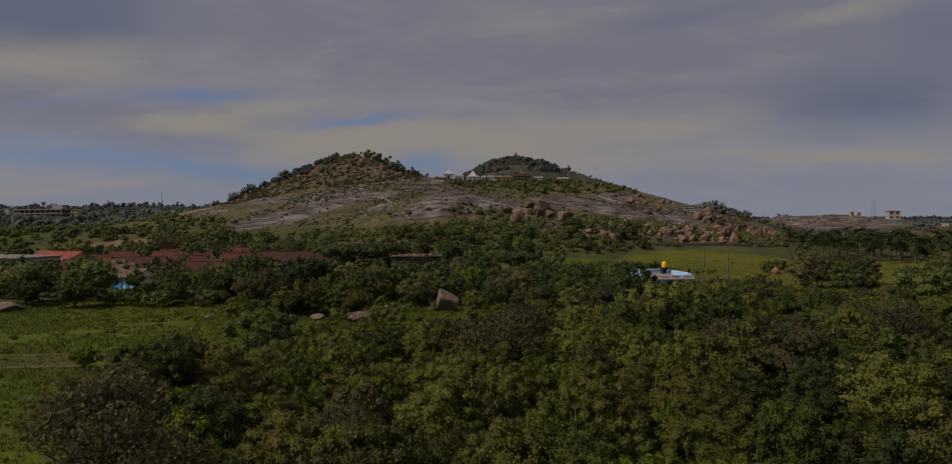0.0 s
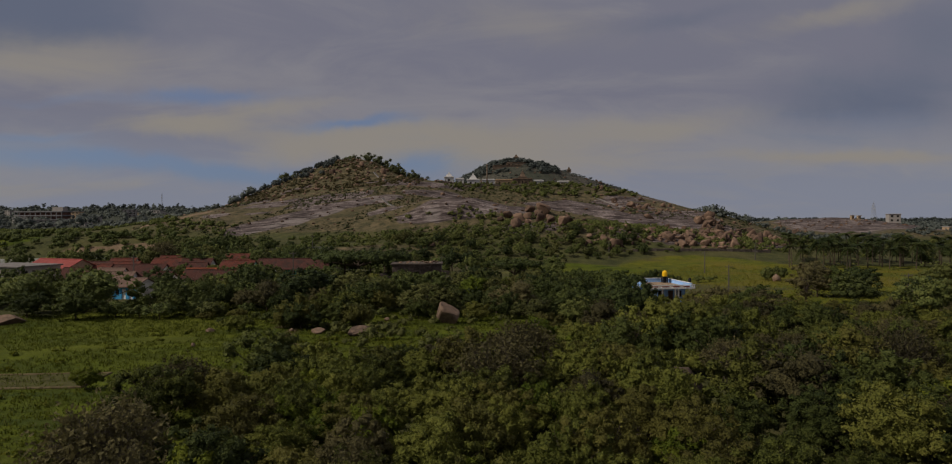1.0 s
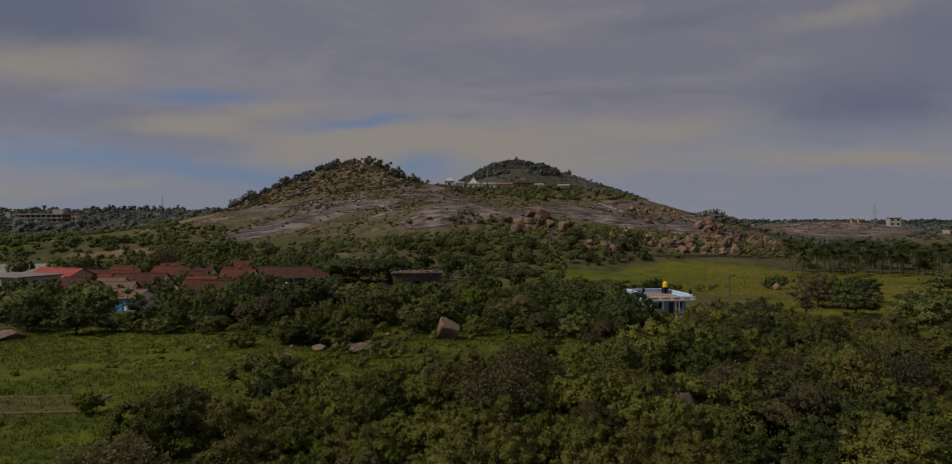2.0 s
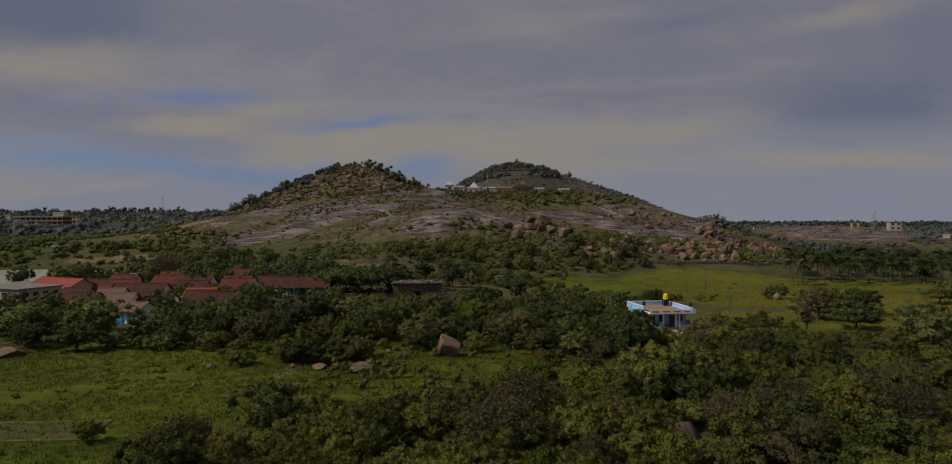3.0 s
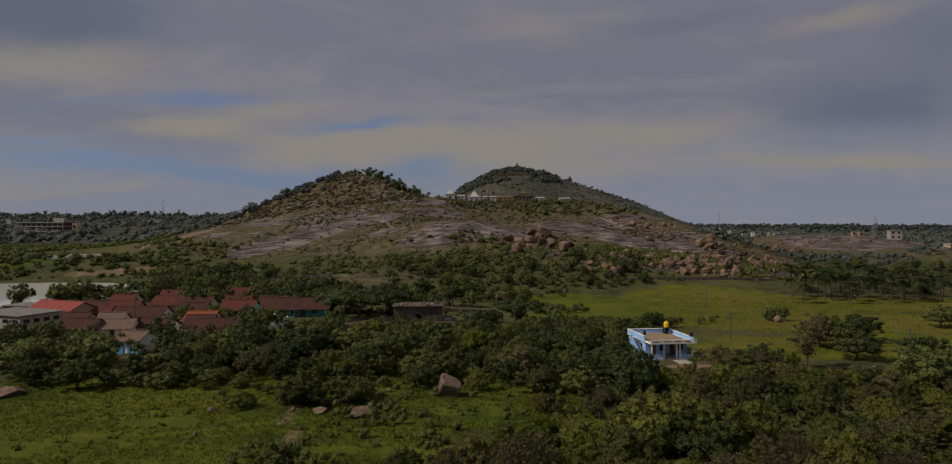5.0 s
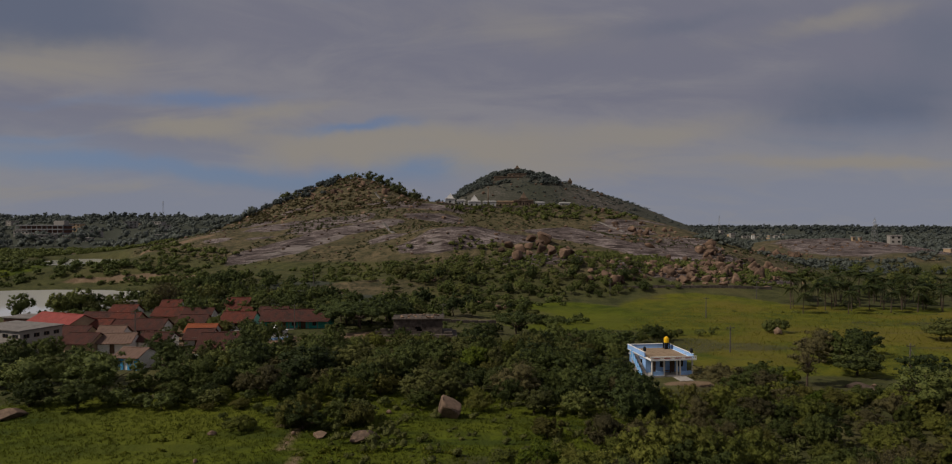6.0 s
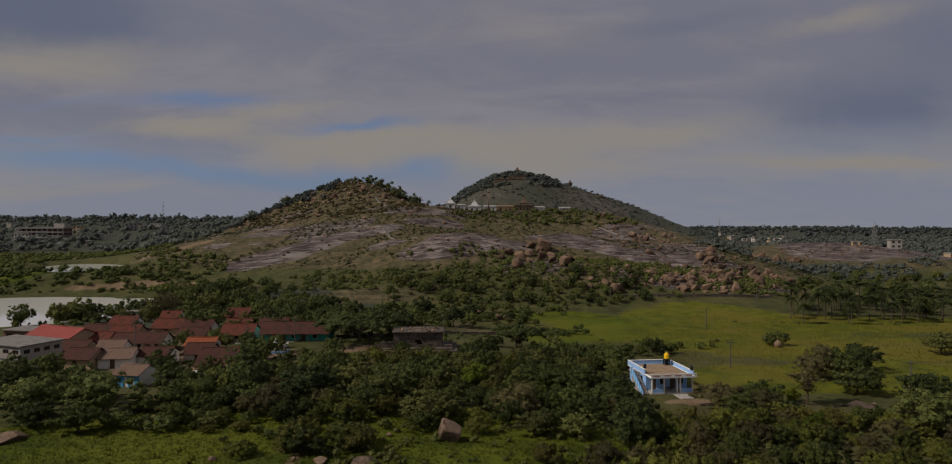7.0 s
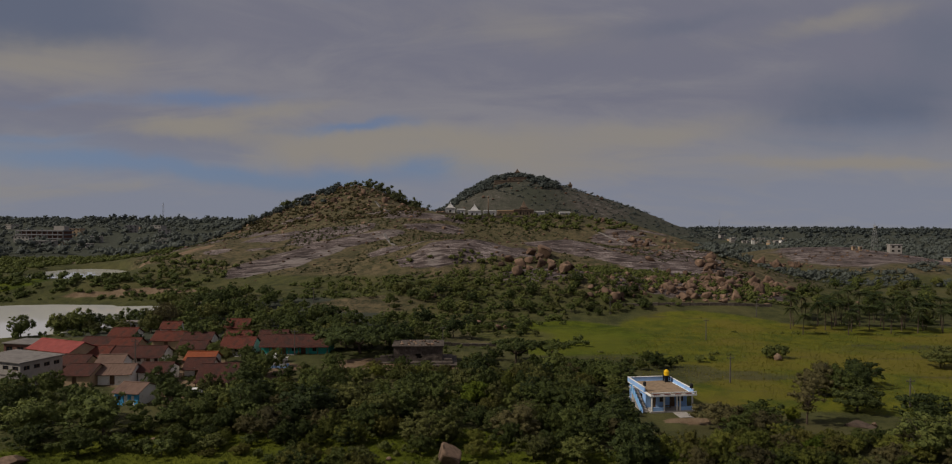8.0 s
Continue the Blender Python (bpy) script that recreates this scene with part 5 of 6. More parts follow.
def box(lo, hi, mat, bevel=0.02):
    return boxes([(lo, hi)], mat, bevel)


def lathe(profile, mat, sides=16, at=(0, 0, 0)):
    """A turned shape: profile of radius and height from the bottom up, closed at both ends."""
    verts, faces = [], []
    for r, z in profile:
        for i in range(sides):
            w = 2 * math.pi * i / sides
            verts.append((at[0] + r * math.cos(w), at[1] + r * math.sin(w), at[2] + z))
    for k in range(len(profile) - 1):
        for i in range(sides):
            j = (i + 1) % sides
            faces.append((k * sides + i, k * sides + j, (k + 1) * sides + j, (k + 1) * sides + i))
    faces.append(tuple(range(sides))[::-1])
    faces.append(tuple((len(profile) - 1) * sides + i for i in range(sides)))
    return mesh_from("turned", verts, faces, mat, True)


def pierced(w, h, t, holes, mat, along="x", at=(0, 0, 0)):
    """A wall of thickness t with openings (from, to, sill, head) that go through it."""
    cuts = sorted({0.0, w, *[v for o in holes for v in o[:2]]})
    rows = []
    for a, b in zip(cuts, cuts[1:]):
        mid, z = (a + b) / 2, 0.0
        for o in sorted((o for o in holes if o[0] <= mid <= o[1]), key=lambda o: o[2]):
            if o[2] > z:
                rows.append((a, b, z, o[2]))
            z = o[3]
        if z < h:
            rows.append((a, b, z, h))
    out = []
    for a, b, z0, z1 in rows:
        lo, hi = ((a, 0, z0), (b, t, z1)) if along == "x" else ((0, a, z0), (t, b, z1))
        out.append((tuple(lo[k] + at[k] for k in range(3)), tuple(hi[k] + at[k] for k in range(3))))
    return boxes(out, mat)


def window(parent, a, b, z0, z1, y, mat=WOOD, along="x", x=0.0):
    """A framed window with a pane and bars set in an opening."""
    def put(lo, hi):
        return (lo, hi) if along == "x" else ((x + lo[1] - y, lo[0], lo[2]), (x + hi[1] - y, hi[0], hi[2]))

    f = 0.07
    frame_mesh = boxes([put((a, y, z0), (b, y + 0.08, z0 + f)), put((a, y, z1 - f), (b, y + 0.08, z1)), put((a, y, z0 + f), (a + f, y + 0.08, z1 - f)),
                        put((b - f, y, z0 + f), (b, y + 0.08, z1 - f)), put(((a + b) / 2 - 0.03, y, z0 + f), ((a + b) / 2 + 0.03, y + 0.08, z1 - f))], mat)
    w = part("window_frame", frame_mesh, parent)
    lo, hi = put((a + f, y + 0.03, z0 + f), (b - f, y + 0.05, z1 - f))
    part("pane", box(lo, hi, GLASS, 0), w)


def tiled_slope(w, run, drop, mat, over=0.35, pitch=0.3):
    """One roof slope in ridged runs of tiles; its top edge lies on the x axis, it falls towards -y. Slightly sagging."""
    n, rows = max(4, int(w / pitch)), 6
    length = math.hypot(run, drop)
    verts, faces = [], []
    for j in range(rows + 1):
        s = j / rows
        for i in range(2 * n + 1):
            x = -over + (w + 2 * over) * i / (2 * n)
            sag = -0.07 * math.sin(math.pi * (x / w if w else 0)) - 0.03 * math.sin(x * 1.7 + j)
            verts.append((x, -s * run, -s * drop + sag + (0.05 if i % 2 else 0.0) + (0.02 if j else 0.0)))
    m = 2 * n + 1
    for j in range(rows):
        for i in range(2 * n):
            faces.append((j * m + i, (j + 1) * m + i, (j + 1) * m + i + 1, j * m + i + 1))
    top = len(verts)
    verts += [(x, y, z - 0.12) for x, y, z in verts]
    faces += [tuple(top + k for k in reversed(f)) for f in faces[:]]
    edge = [j * m for j in range(rows + 1)], [j * m + m - 1 for j in range(rows + 1)]
    for line, flip in ((edge[0], False), (edge[1], True)):
        for a, b in zip(line, line[1:]):
            faces.append((a, a + top, b + top, b) if not flip else (b, b + top, a + top, a))
    low = [rows * m + i for i in range(m)]
    for a, b in zip(low, low[1:]):
        faces.append((a, a + top, b + top, b))
    return mesh_from("slope", verts, faces, mat)


def gable_house(x, y, turn, w, d, wall_h, roof_h, roof=TILE, wall=LIME, label="", front=None, doors=(), wins=(), porch=0.0, group="village houses", side_wins=(), pitch=0.3, door_mat=WOOD):
    """A village house: walls with openings, gables, two tiled slopes, ridge, doors, windows, and a lean-to porch on posts if porch > 0."""
    ob = thing("village_house", label, "house", group)
    ob.matrix_basis = pose(x, y, height(x, y) - 0.15, 0, 0, turn)
    holes = [(a, b, 0.15, h) for a, b, h in doors] + list(wins)
    part("front_wall", pierced(w, wall_h, 0.3, holes, front or wall), ob)
    part("back_wall", box((0, d - 0.3, 0), (w, d, wall_h), wall), ob)
    for sx in (0, 1):
        gable = bmesh.new()
        xx = (0.0, 0.3) if not sx else (w - 0.3, w)
        ring = [(0.3, 0), (d - 0.3, 0), (d - 0.3, wall_h), (d / 2, wall_h + roof_h - 0.12), (0.3, wall_h)]
        a = [gable.verts.new((xx[0], py, pz)) for py, pz in ring]
        b = [gable.verts.new((xx[1], py, pz)) for py, pz in ring]
        gable.faces.new(a)
        gable.faces.new(b[::-1])
        for i in range(5):
            gable.faces.new((a[i], b[i], b[(i + 1) % 5], a[(i + 1) % 5]))
        bmesh.ops.recalc_face_normals(gable, faces=gable.faces)
        me = bpy.data.meshes.new("gable")
        gable.to_mesh(me)
        me.materials.append(wall)
        part("gable_wall", me, ob)
    # dark panel behind the front openings stands in for the unlit room
    part("inner_room", box((0.3, 0.6, 0.02), (w - 0.3, 0.7, wall_h - 0.05), DARK, 0), ob)
    k = roof_h / (d / 2)
    run = d / 2 + 0.45
    for flip in (0, 1):
        sl = part("roof_slope", tiled_slope(w, run, run * k, roof, pitch=pitch), ob)
        sl.matrix_basis = pose(0, d / 2, wall_h + roof_h + 0.05) if not flip else pose(w, d / 2, wall_h + roof_h + 0.05, 0, 0, 180)
    part("ridge", box((-0.3, d / 2 - 0.14, wall_h + roof_h - 0.06), (w + 0.3, d / 2 + 0.14, wall_h + roof_h + 0.12), roof, 0.05), ob)
    for a, b, h in doors:
        part("door", box((a, 0.16, 0.15), (b, 0.22, h), door_mat), ob)
    for a, b, z0, z1 in wins:
        window(ob, a, b, z0, z1, 0.12)
    if porch:
        sl = part("porch_roof", tiled_slope(w, porch, porch * 0.3, roof, 0.2, pitch), ob)
        sl.matrix_basis = pose(0, 0.0, wall_h - 0.05)
        n = max(2, int(w / 2.2))
        for i in range(n + 1):
            px = 0.1 + (w - 0.3) * i / n
            part("post", box((px, -porch + 0.15, 0), (px + 0.14, -porch + 0.29, wall_h - porch * 0.3 - 0.1), WOOD), ob)
        part("plinth", box((0, -porch, -0.4), (w, -0.003, 0.25), CONCRETE), ob)
    return ob


gable_house(-87.7, 140.6, 0, 5.2, 5.0, 2.5, 1.5, TILE, LIME, "tiled village house with shaded veranda", doors=((2.0, 3.0, 2.1),), wins=((0.6, 1.4, 1.0, 1.9), (3.6, 4.4, 1.0, 1.9)), porch=1.3)
gable_house(-82.2, 140.6, 0, 4.8, 5.0, 2.4, 1.5, TILE_OLD, TEAL, "old tiled house with blue-green front", doors=((1.6, 2.6, 2.0),), wins=((3.2, 4.1, 0.9, 1.8),), porch=1.2)
gable_house(-77.0, 140.4, 1, 6.6, 5.2, 2.5, 1.6, TILE_OLD, LIME, "long tiled house with whitewashed end wall", doors=((3.0, 4.0, 2.0),), wins=((1.0, 1.9, 1.0, 1.9), (4.8, 5.7, 1.0, 1.9)), porch=1.2)
gable_house(-81.5, 157.7, 0, 7.5, 5.5, 2.6, 1.7, TILE, TAN, "red-tiled house in the back row", doors=((3.0, 4.0, 2.1),))
gable_house(-73.6, 156.5, 3, 7.0, 5.5, 2.6, 1.7, TILE_OLD, LIME, "brown-tiled house in the back row", doors=((3.0, 4.0, 2.1),))
gable_house(-71.0, 149.0, 0, 6.4, 4.6, 2.4, 1.5, TILE_OLD, TAN, "low tiled house between the rows", doors=((2.0, 3.0, 2.0),))
gable_house(-64.3, 138.5, 0, 6.2, 4.2, 2.2, 1.3, TILE_NEW, LIME_CLEAN, "small white house with bright orange tiles", doors=((4.9, 5.7, 1.9),), wins=((1.9, 2.6, 1.0, 1.7), (3.7, 4.4, 1.0, 1.7)))
gable_house(-61.9, 152.0, 0, 7.6, 5.2, 2.7, 1.5, TILE, LIME, "red-tiled house with white band and porch", doors=((1.4, 2.4, 2.1), (5.4, 6.3, 2.1)), wins=((3.2, 4.2, 1.0, 2.0),), porch=1.6)
gable_house(-52.6, 153.0, 1, 16.4, 6.0, 2.6, 1.9, TILE_OLD, TEAL, "long old tiled house with turquoise walls", doors=((2.6, 3.6, 2.1), (5.0, 6.0, 2.1), (9.6, 10.8, 2.1)), wins=((7.4, 8.5, 0.9, 2.0), (12.4, 13.4, 0.9, 2.0)), porch=1.4)
gable_house(-54.0, 121.5, 8, 7.2, 6.4, 2.3, 1.9, TILE_OLD, TAN, "low brown-tiled house with sagging lean-to", doors=((3.0, 4.0, 2.0),), wins=((5.2, 6.1, 0.9, 1.8),), porch=2.2)
gable_house(-81.0, 122.5, -6, 6.0, 5.4, 2.5, 1.5, TILE_OLD, TAN, "old house with patched brown tiles", doors=((2.2, 3.2, 2.0),))
gable_house(-74.5, 123.5, 4, 6.2, 5.0, 2.4, 1.4, SHEET_BROWN, LIME, "house roofed with rusty sheets", doors=((2.2, 3.2, 2.0),), pitch=0.5)
gable_house(-68.2, 126.5, 0, 6.0, 4.8, 2.3, 1.3, TILE_OLD, LIME, "small brown-tiled house behind the blue one", doors=((2.2, 3.2, 2.0),))
gable_house(-63.0, 109.2, -10, 4.6, 5.2, 2.5, 1.1, SHEET_BROWN, LIME, "small house with bright blue front and sheet roof", front=BLUE, doors=((1.7, 2.5, 2.0), (3.1, 3.8, 1.9)), wins=((0.5, 1.2, 1.0, 1.8),), pitch=0.5, door_mat=WHITE)
gable_house(-72.0, 180, 0, 6.4, 5.0, 2.8, 1.7, TILE, TAN, "red-tiled house among dark trees", doors=((2.6, 3.6, 2.1),), porch=1.2)
gable_house(-88.5, 176, 6, 5.0, 4.6, 2.6, 1.5, TILE, LIME, "small red-tiled house under trees", doors=((2.0, 3.0, 2.1),))
gable_house(-101.2, 142.0, -22, 13.5, 6.6, 3.6, 1.6, SHEET_RED, TAN, "tan hall with red sheet roof", doors=((5.5, 6.8, 2.4),), wins=((1.5, 2.5, 1.2, 2.2), (9.5, 10.5, 1.2, 2.2)), pitch=0.6)


for row in ((-96.0, 152, -4, 7.0, 5.2, TILE_OLD, LIME), (-88.0, 150.5, 2, 6.4, 5.0, TILE, TAN), (-65.5, 163, 0, 6.6, 5.0, TILE, LIME), (-56.8, 163.5, 3, 7.0, 5.0, TILE_OLD, TAN),
            (-60.5, 130, 4, 5.4, 4.4, TILE_OLD, LIME), (-87.5, 131.5, -8, 5.8, 4.6, TILE_OLD, TAN), (-80.0, 132.0, 3, 5.2, 4.4, SHEET_BROWN, LIME), (-97.0, 166, 0, 6.4, 5.0, TILE, LIME)):
    hx, hy, turn, hw, hd, tiles, walls = row
    gable_house(hx, hy, turn, hw, hd, 2.4, 1.5, tiles, walls, "crowded village house with weathered tiles", doors=((2.0, 3.0, 2.0),), wins=((3.6, 4.4, 1.0, 1.9),), porch=1.0)


SLAB_DARK = plain("stained_roof_slab", (0.20, 0.18, 0.165), 0.3, 0.5, 0.9, 0.3, (0.07, 0.065, 0.06))


def flat_block(name, label, x, y, turn, w, d, storeys, storey_h, wall, bays, side_bays, parapet=0.25, slab=SLAB_DARK, group=""):
    """A flat-roofed block with a floor band at each storey and real window openings on the front and the two sides."""
    ob = thing(name, label, "building", group)
    ob.matrix_basis = pose(x, y, height(x, y) - 0.2, 0, 0, turn)
    h, t = storeys * storey_h, 0.25

    def holes(length, n):
        step = length / n
        return [(step * i + step * 0.2, step * i + step * 0.8, s * storey_h + 1.0, s * storey_h + storey_h - 0.65) for i in range(n) for s in range(storeys)]

    fh, sh = holes(w, bays), holes(d - 2 * t, side_bays)
    part("front_wall", pierced(w, h, t, fh, wall), ob)
    part("back_wall", box((0, d - t, 0), (w, d, h), wall), ob)
    for xx in (0.0, w - t):
        part("side_wall", pierced(d - 2 * t, h, t, sh, wall, "y", (xx, t, 0)), ob)
    for a, b, z0, z1 in fh:
        window(ob, a, b, z0, z1, 0.1)
    for a, b, z0, z1 in sh:
        window(ob, a + t, b + t, z0, z1, 0.0, along="y", x=w - 0.14)
    # solid dark block gives the window openings their inside shade
    part("inner_room", box((t + 0.15, t + 0.15, 0.1), (w - t - 0.15, d - t - 0.15, h - 0.1), DARK, 0), ob)
    for s in range(1, storeys):
        part("floor_band", box((-0.12, -0.12, s * storey_h - 0.1), (w + 0.12, -0.003, s * storey_h + 0.12), slab), ob)
    part("roof", box((-0.35, -0.35, h), (w + 0.35, d + 0.35, h + parapet), slab, 0.04), ob)
    return ob


flat_block("concrete_building", "unfinished grey two-storey concrete building", -99.8, 124.5, -20, 13.6, 8.4, 2, 2.45, GREY_WALL, 5, 4)
flat_block("brick_building", "dark brick shed with flat roof", -112, 149, -10, 9.0, 6, 1, 3.2, BRICK, 3, 2)


flat_block("pump_hut", "small white pump hut near the pond", -105, 186, 8, 4.4, 3.4, 1, 2.6, LIME, 2, 1)


def shrine():
    ob = thing("shrine", "small white shrine with a dome and blue base", "shrine")
    ob.matrix_basis = pose(-45.7, 138.7, height(-44, 139) - 0.1) @ Matrix.Diagonal((0.78, 0.78, 0.78, 1))
    part("base", box((-0.3, -0.3, 0), (4.4, 3.3, 0.7), PALE_BLUE), ob)
    part("wall", pierced(4.1, 1.7, 3.0, [(1.5, 2.6, 0.0, 1.4)], LIME, "x", (0, 0, 0.7)), ob)
    part("cornice", box((-0.2, -0.2, 2.4), (4.3, 3.2, 2.65), LIME), ob)
    part("dome", lathe([(0.85, 0), (0.9, 0.25), (0.8, 0.6), (0.5, 0.95), (0.15, 1.1), (0.1, 1.4), (0.02, 1.6)], WHITE, 14, (1.1, 1.5, 2.65)), ob)


shrine()


def blue_house():
    """The lone house by the field: back rooms, deep porch on posts, roof terrace with parapet, outside stair."""
    ob = thing("blue_house", "pale blue flat-roofed house with porch and roof terrace", "house")
    ob.matrix_basis = pose(30.6, 111.6, height(34, 116) - 0.1, 0, 0, 8)
    w, d, deep, h = 7.9, 10.2, 2.6, 3.0
    part("plinth", box((-0.15, -0.1, -0.4), (w + 0.15, d + 0.1, 0.3), CONCRETE), ob)
    holes = [(1.0, 2.0, 0.0, 2.1), (2.7, 3.8, 0.9, 2.1), (4.6, 5.6, 0.0, 2.1), (6.2, 7.2, 0.9, 2.1)]
    part("front_wall", pierced(w, h - 0.3, 0.25, holes, PALE_BLUE, "x", (0, deep, 0.3)), ob)
    side = [(1.2, 2.2, 0.9, 2.1), (4.2, 5.2, 0.9, 2.1)]
    for xx in (0.0, w - 0.25):
        part("side_wall", pierced(d - deep - 0.5, h - 0.3, 0.25, side, PALE_BLUE, "y", (xx, deep + 0.25, 0.3)), ob)
    part("back_wall", box((0, d - 0.25, 0.3), (w, d, h), PALE_BLUE), ob)
    # shade of the back rooms as one near-black block
    part("inner_room", box((0.4, deep + 0.5, 0.32), (w - 0.4, d - 0.4, h - 0.05), DARK, 0), ob)
    for a, b, z0, z1 in holes:
        if z0 < 0.5:
            dr = part("door", box((a, deep + 0.12, 0.3), (b, deep + 0.18, 2.4), WOOD), ob)
            part("door_handle", box((b - 0.16, deep + 0.08, 1.3), (b - 0.10, deep + 0.117, 1.45), STEEL, 0), dr)
        else:
            window(ob, a, b, z0 + 0.3, z1 + 0.3, deep + 0.1)
    for a, b, z0, z1 in side:
        window(ob, a + deep + 0.25, b + deep + 0.25, z0 + 0.3, z1 + 0.3, 0.0, along="y", x=0.1)
    for px in (0.05, 2.3, 4.7, 5.3, w - 0.3):
        part("post", box((px, 0.05, 0.3), (px + 0.25, 0.3, h), LIME), ob)
    part("porch_wall", boxes([((0.3, 0.08, 0.3), (2.3, 0.22, 1.0)), ((5.55, 0.08, 0.3), (w - 0.3, 0.22, 1.0))], PALE_BLUE), ob)
    part("roof_slab", box((-0.35, -0.5, h), (w + 0.35, d + 0.2, h + 0.16), WHITE), ob)
    part("terrace", box((0.15, 0.4, h + 0.163), (w - 0.2, d - 0.2, h + 0.22), EARTH), ob)
    for lo, hi in (((-0.35, 2.4, h + 0.163), (-0.13, d + 0.2, h + 1.0)), ((-0.13, d - 0.02, h + 0.163), (w + 0.13, d + 0.2, h + 0.95)), ((w + 0.13, 0.6, h + 0.163), (w + 0.35, d + 0.2, h + 0.85))):
        part("parapet", box(lo, hi, PALE_BLUE), ob)
    for lo, hi in (((-0.4, 2.35, h + 1.003), (-0.08, d + 0.25, h + 1.07)), ((w + 0.08, 0.55, h + 0.853), (w + 0.4, d + 0.25, h + 0.92)), ((-0.08, d - 0.07, h + 0.953), (w + 0.08, d + 0.25, h + 1.02))):
        part("coping", box(lo, hi, WHITE), ob)
    rail = part("front_railing", boxes([((-0.35, -0.5, h + 0.62), (w + 0.35, -0.36, h + 0.76)), ((-0.35, -0.5, h + 0.163), (w + 0.35, -0.36, h + 0.30))], WHITE), ob)
    for i in range(27):
        px = -0.3 + i * (w + 0.5) / 26
        part("baluster", box((px, -0.48, h + 0.303), (px + 0.12, -0.38, h + 0.617), WHITE, 0), rail)
    for i in range(4):
        px = 0.1 + i * 2.0
        part("rail_bar", box((px, -0.52, h + 0.36), (px + 1.2, -0.503, h + 0.52), SHEET_RED, 0), rail)
    stair = part("stair", boxes([((-1.5, 0.3, -0.4), (-1.38, 0.9, 0.5)), ((-1.5, 6.0, -0.4), (-1.38, 6.3, h))], PALE_BLUE), ob)
    for i in range(17):
        y0, z0 = 0.6 + i * 0.3, 0.18 * (i + 1)
        part("step", box((-1.38, y0, -0.4), (-0.37, y0 + 0.3, z0), CONCRETE, 0), stair)
        part("rail_block", box((-1.5, y0, z0 - 0.5), (-1.383, y0 + 0.3, z0 + 0.75), BLUE if i % 3 == 1 else PALE_BLUE, 0), stair)
    part("landing", box((-1.5, 5.7, h - 0.1), (-0.36, 7.0, h + 0.1), CONCRETE), ob)


def water_tank():
    ob = thing("water_tank", "yellow plastic water tank on a dark stand", "water tank")
    base = pose(30.6, 111.6, height(34, 116) - 0.1, 0, 0, 8) @ pose(6.9, 9.0, 3.2)
    ob.matrix_basis = base
    for sx, sy in ((-0.5, -0.5), (0.3, -0.5), (-0.5, 0.3), (0.3, 0.3)):
        part("leg", box((sx, sy, 0), (sx + 0.2, sy + 0.2, 1.1), BLACK), ob)
    part("platform", box((-0.6, -0.6, 1.1), (0.6, 0.6, 1.2), BLACK), ob)
    # added black block that fills the stand between its legs
    part("valve_box", box((-0.28, -0.28, 0.02), (0.28, 0.28, 1.05), BLACK), ob)
    part("body", lathe([(0.46, 0), (0.50, 0.06), (0.47, 0.16), (0.50, 0.28), (0.47, 0.4), (0.50, 0.52), (0.47, 0.64), (0.50, 0.72), (0.44, 0.9), (0.24, 1.05)], YELLOW, 20, (0, 0, 1.2)), ob)
    part("lid", lathe([(0.23, 0), (0.23, 0.1), (0.08, 0.16)], YELLOW, 14, (0, 0, 2.24)), ob)


def small_tank(at):
    ob = thing("plastic_barrel", "small dark plastic barrel on the terrace wall", "barrel")
    ob.matrix_basis = pose(30.6, 111.6, height(34, 116) - 0.1, 0, 0, 8) @ pose(*at)
    part("body", lathe([(0.24, 0), (0.28, 0.1), (0.28, 0.55), (0.2, 0.7)], BLACK, 12), ob)
    part("lid", lathe([(0.2, 0), (0.2, 0.08)], BLACK, 12, (0, 0, 0.70)), ob)


def forecourt():
    ob = tagged(new("forecourt_slab", box((3.9, -3.2, -0.3), (6.4, -0.15, 0.10), CONCRETE)), "pale concrete slab in front of the porch", "paving")
    ob.matrix_basis = pose(30.6, 111.6, height(34, 116) - 0.1, 0, 0, 8)
    bench = thing("bench", "rough wooden bench in the shade of the porch", "bench")
    bench.matrix_basis = pose(30.6, 111.6, height(34, 116) - 0.1, 0, 0, 8) @ pose(3.0, 1.7, 0.3)
    part("seat", box((0, 0, 0.4), (1.5, 0.4, 0.46), WOOD), bench)
    for lx in (0.08, 1.32):
        part("leg", box((lx, 0.04, 0), (lx + 0.1, 0.36, 0.4), WOOD), bench)


blue_house()
water_tank()
small_tank((7.95, 1.0, 4.02))
small_tank((-0.1, 2.8, 4.17))
forecourt()


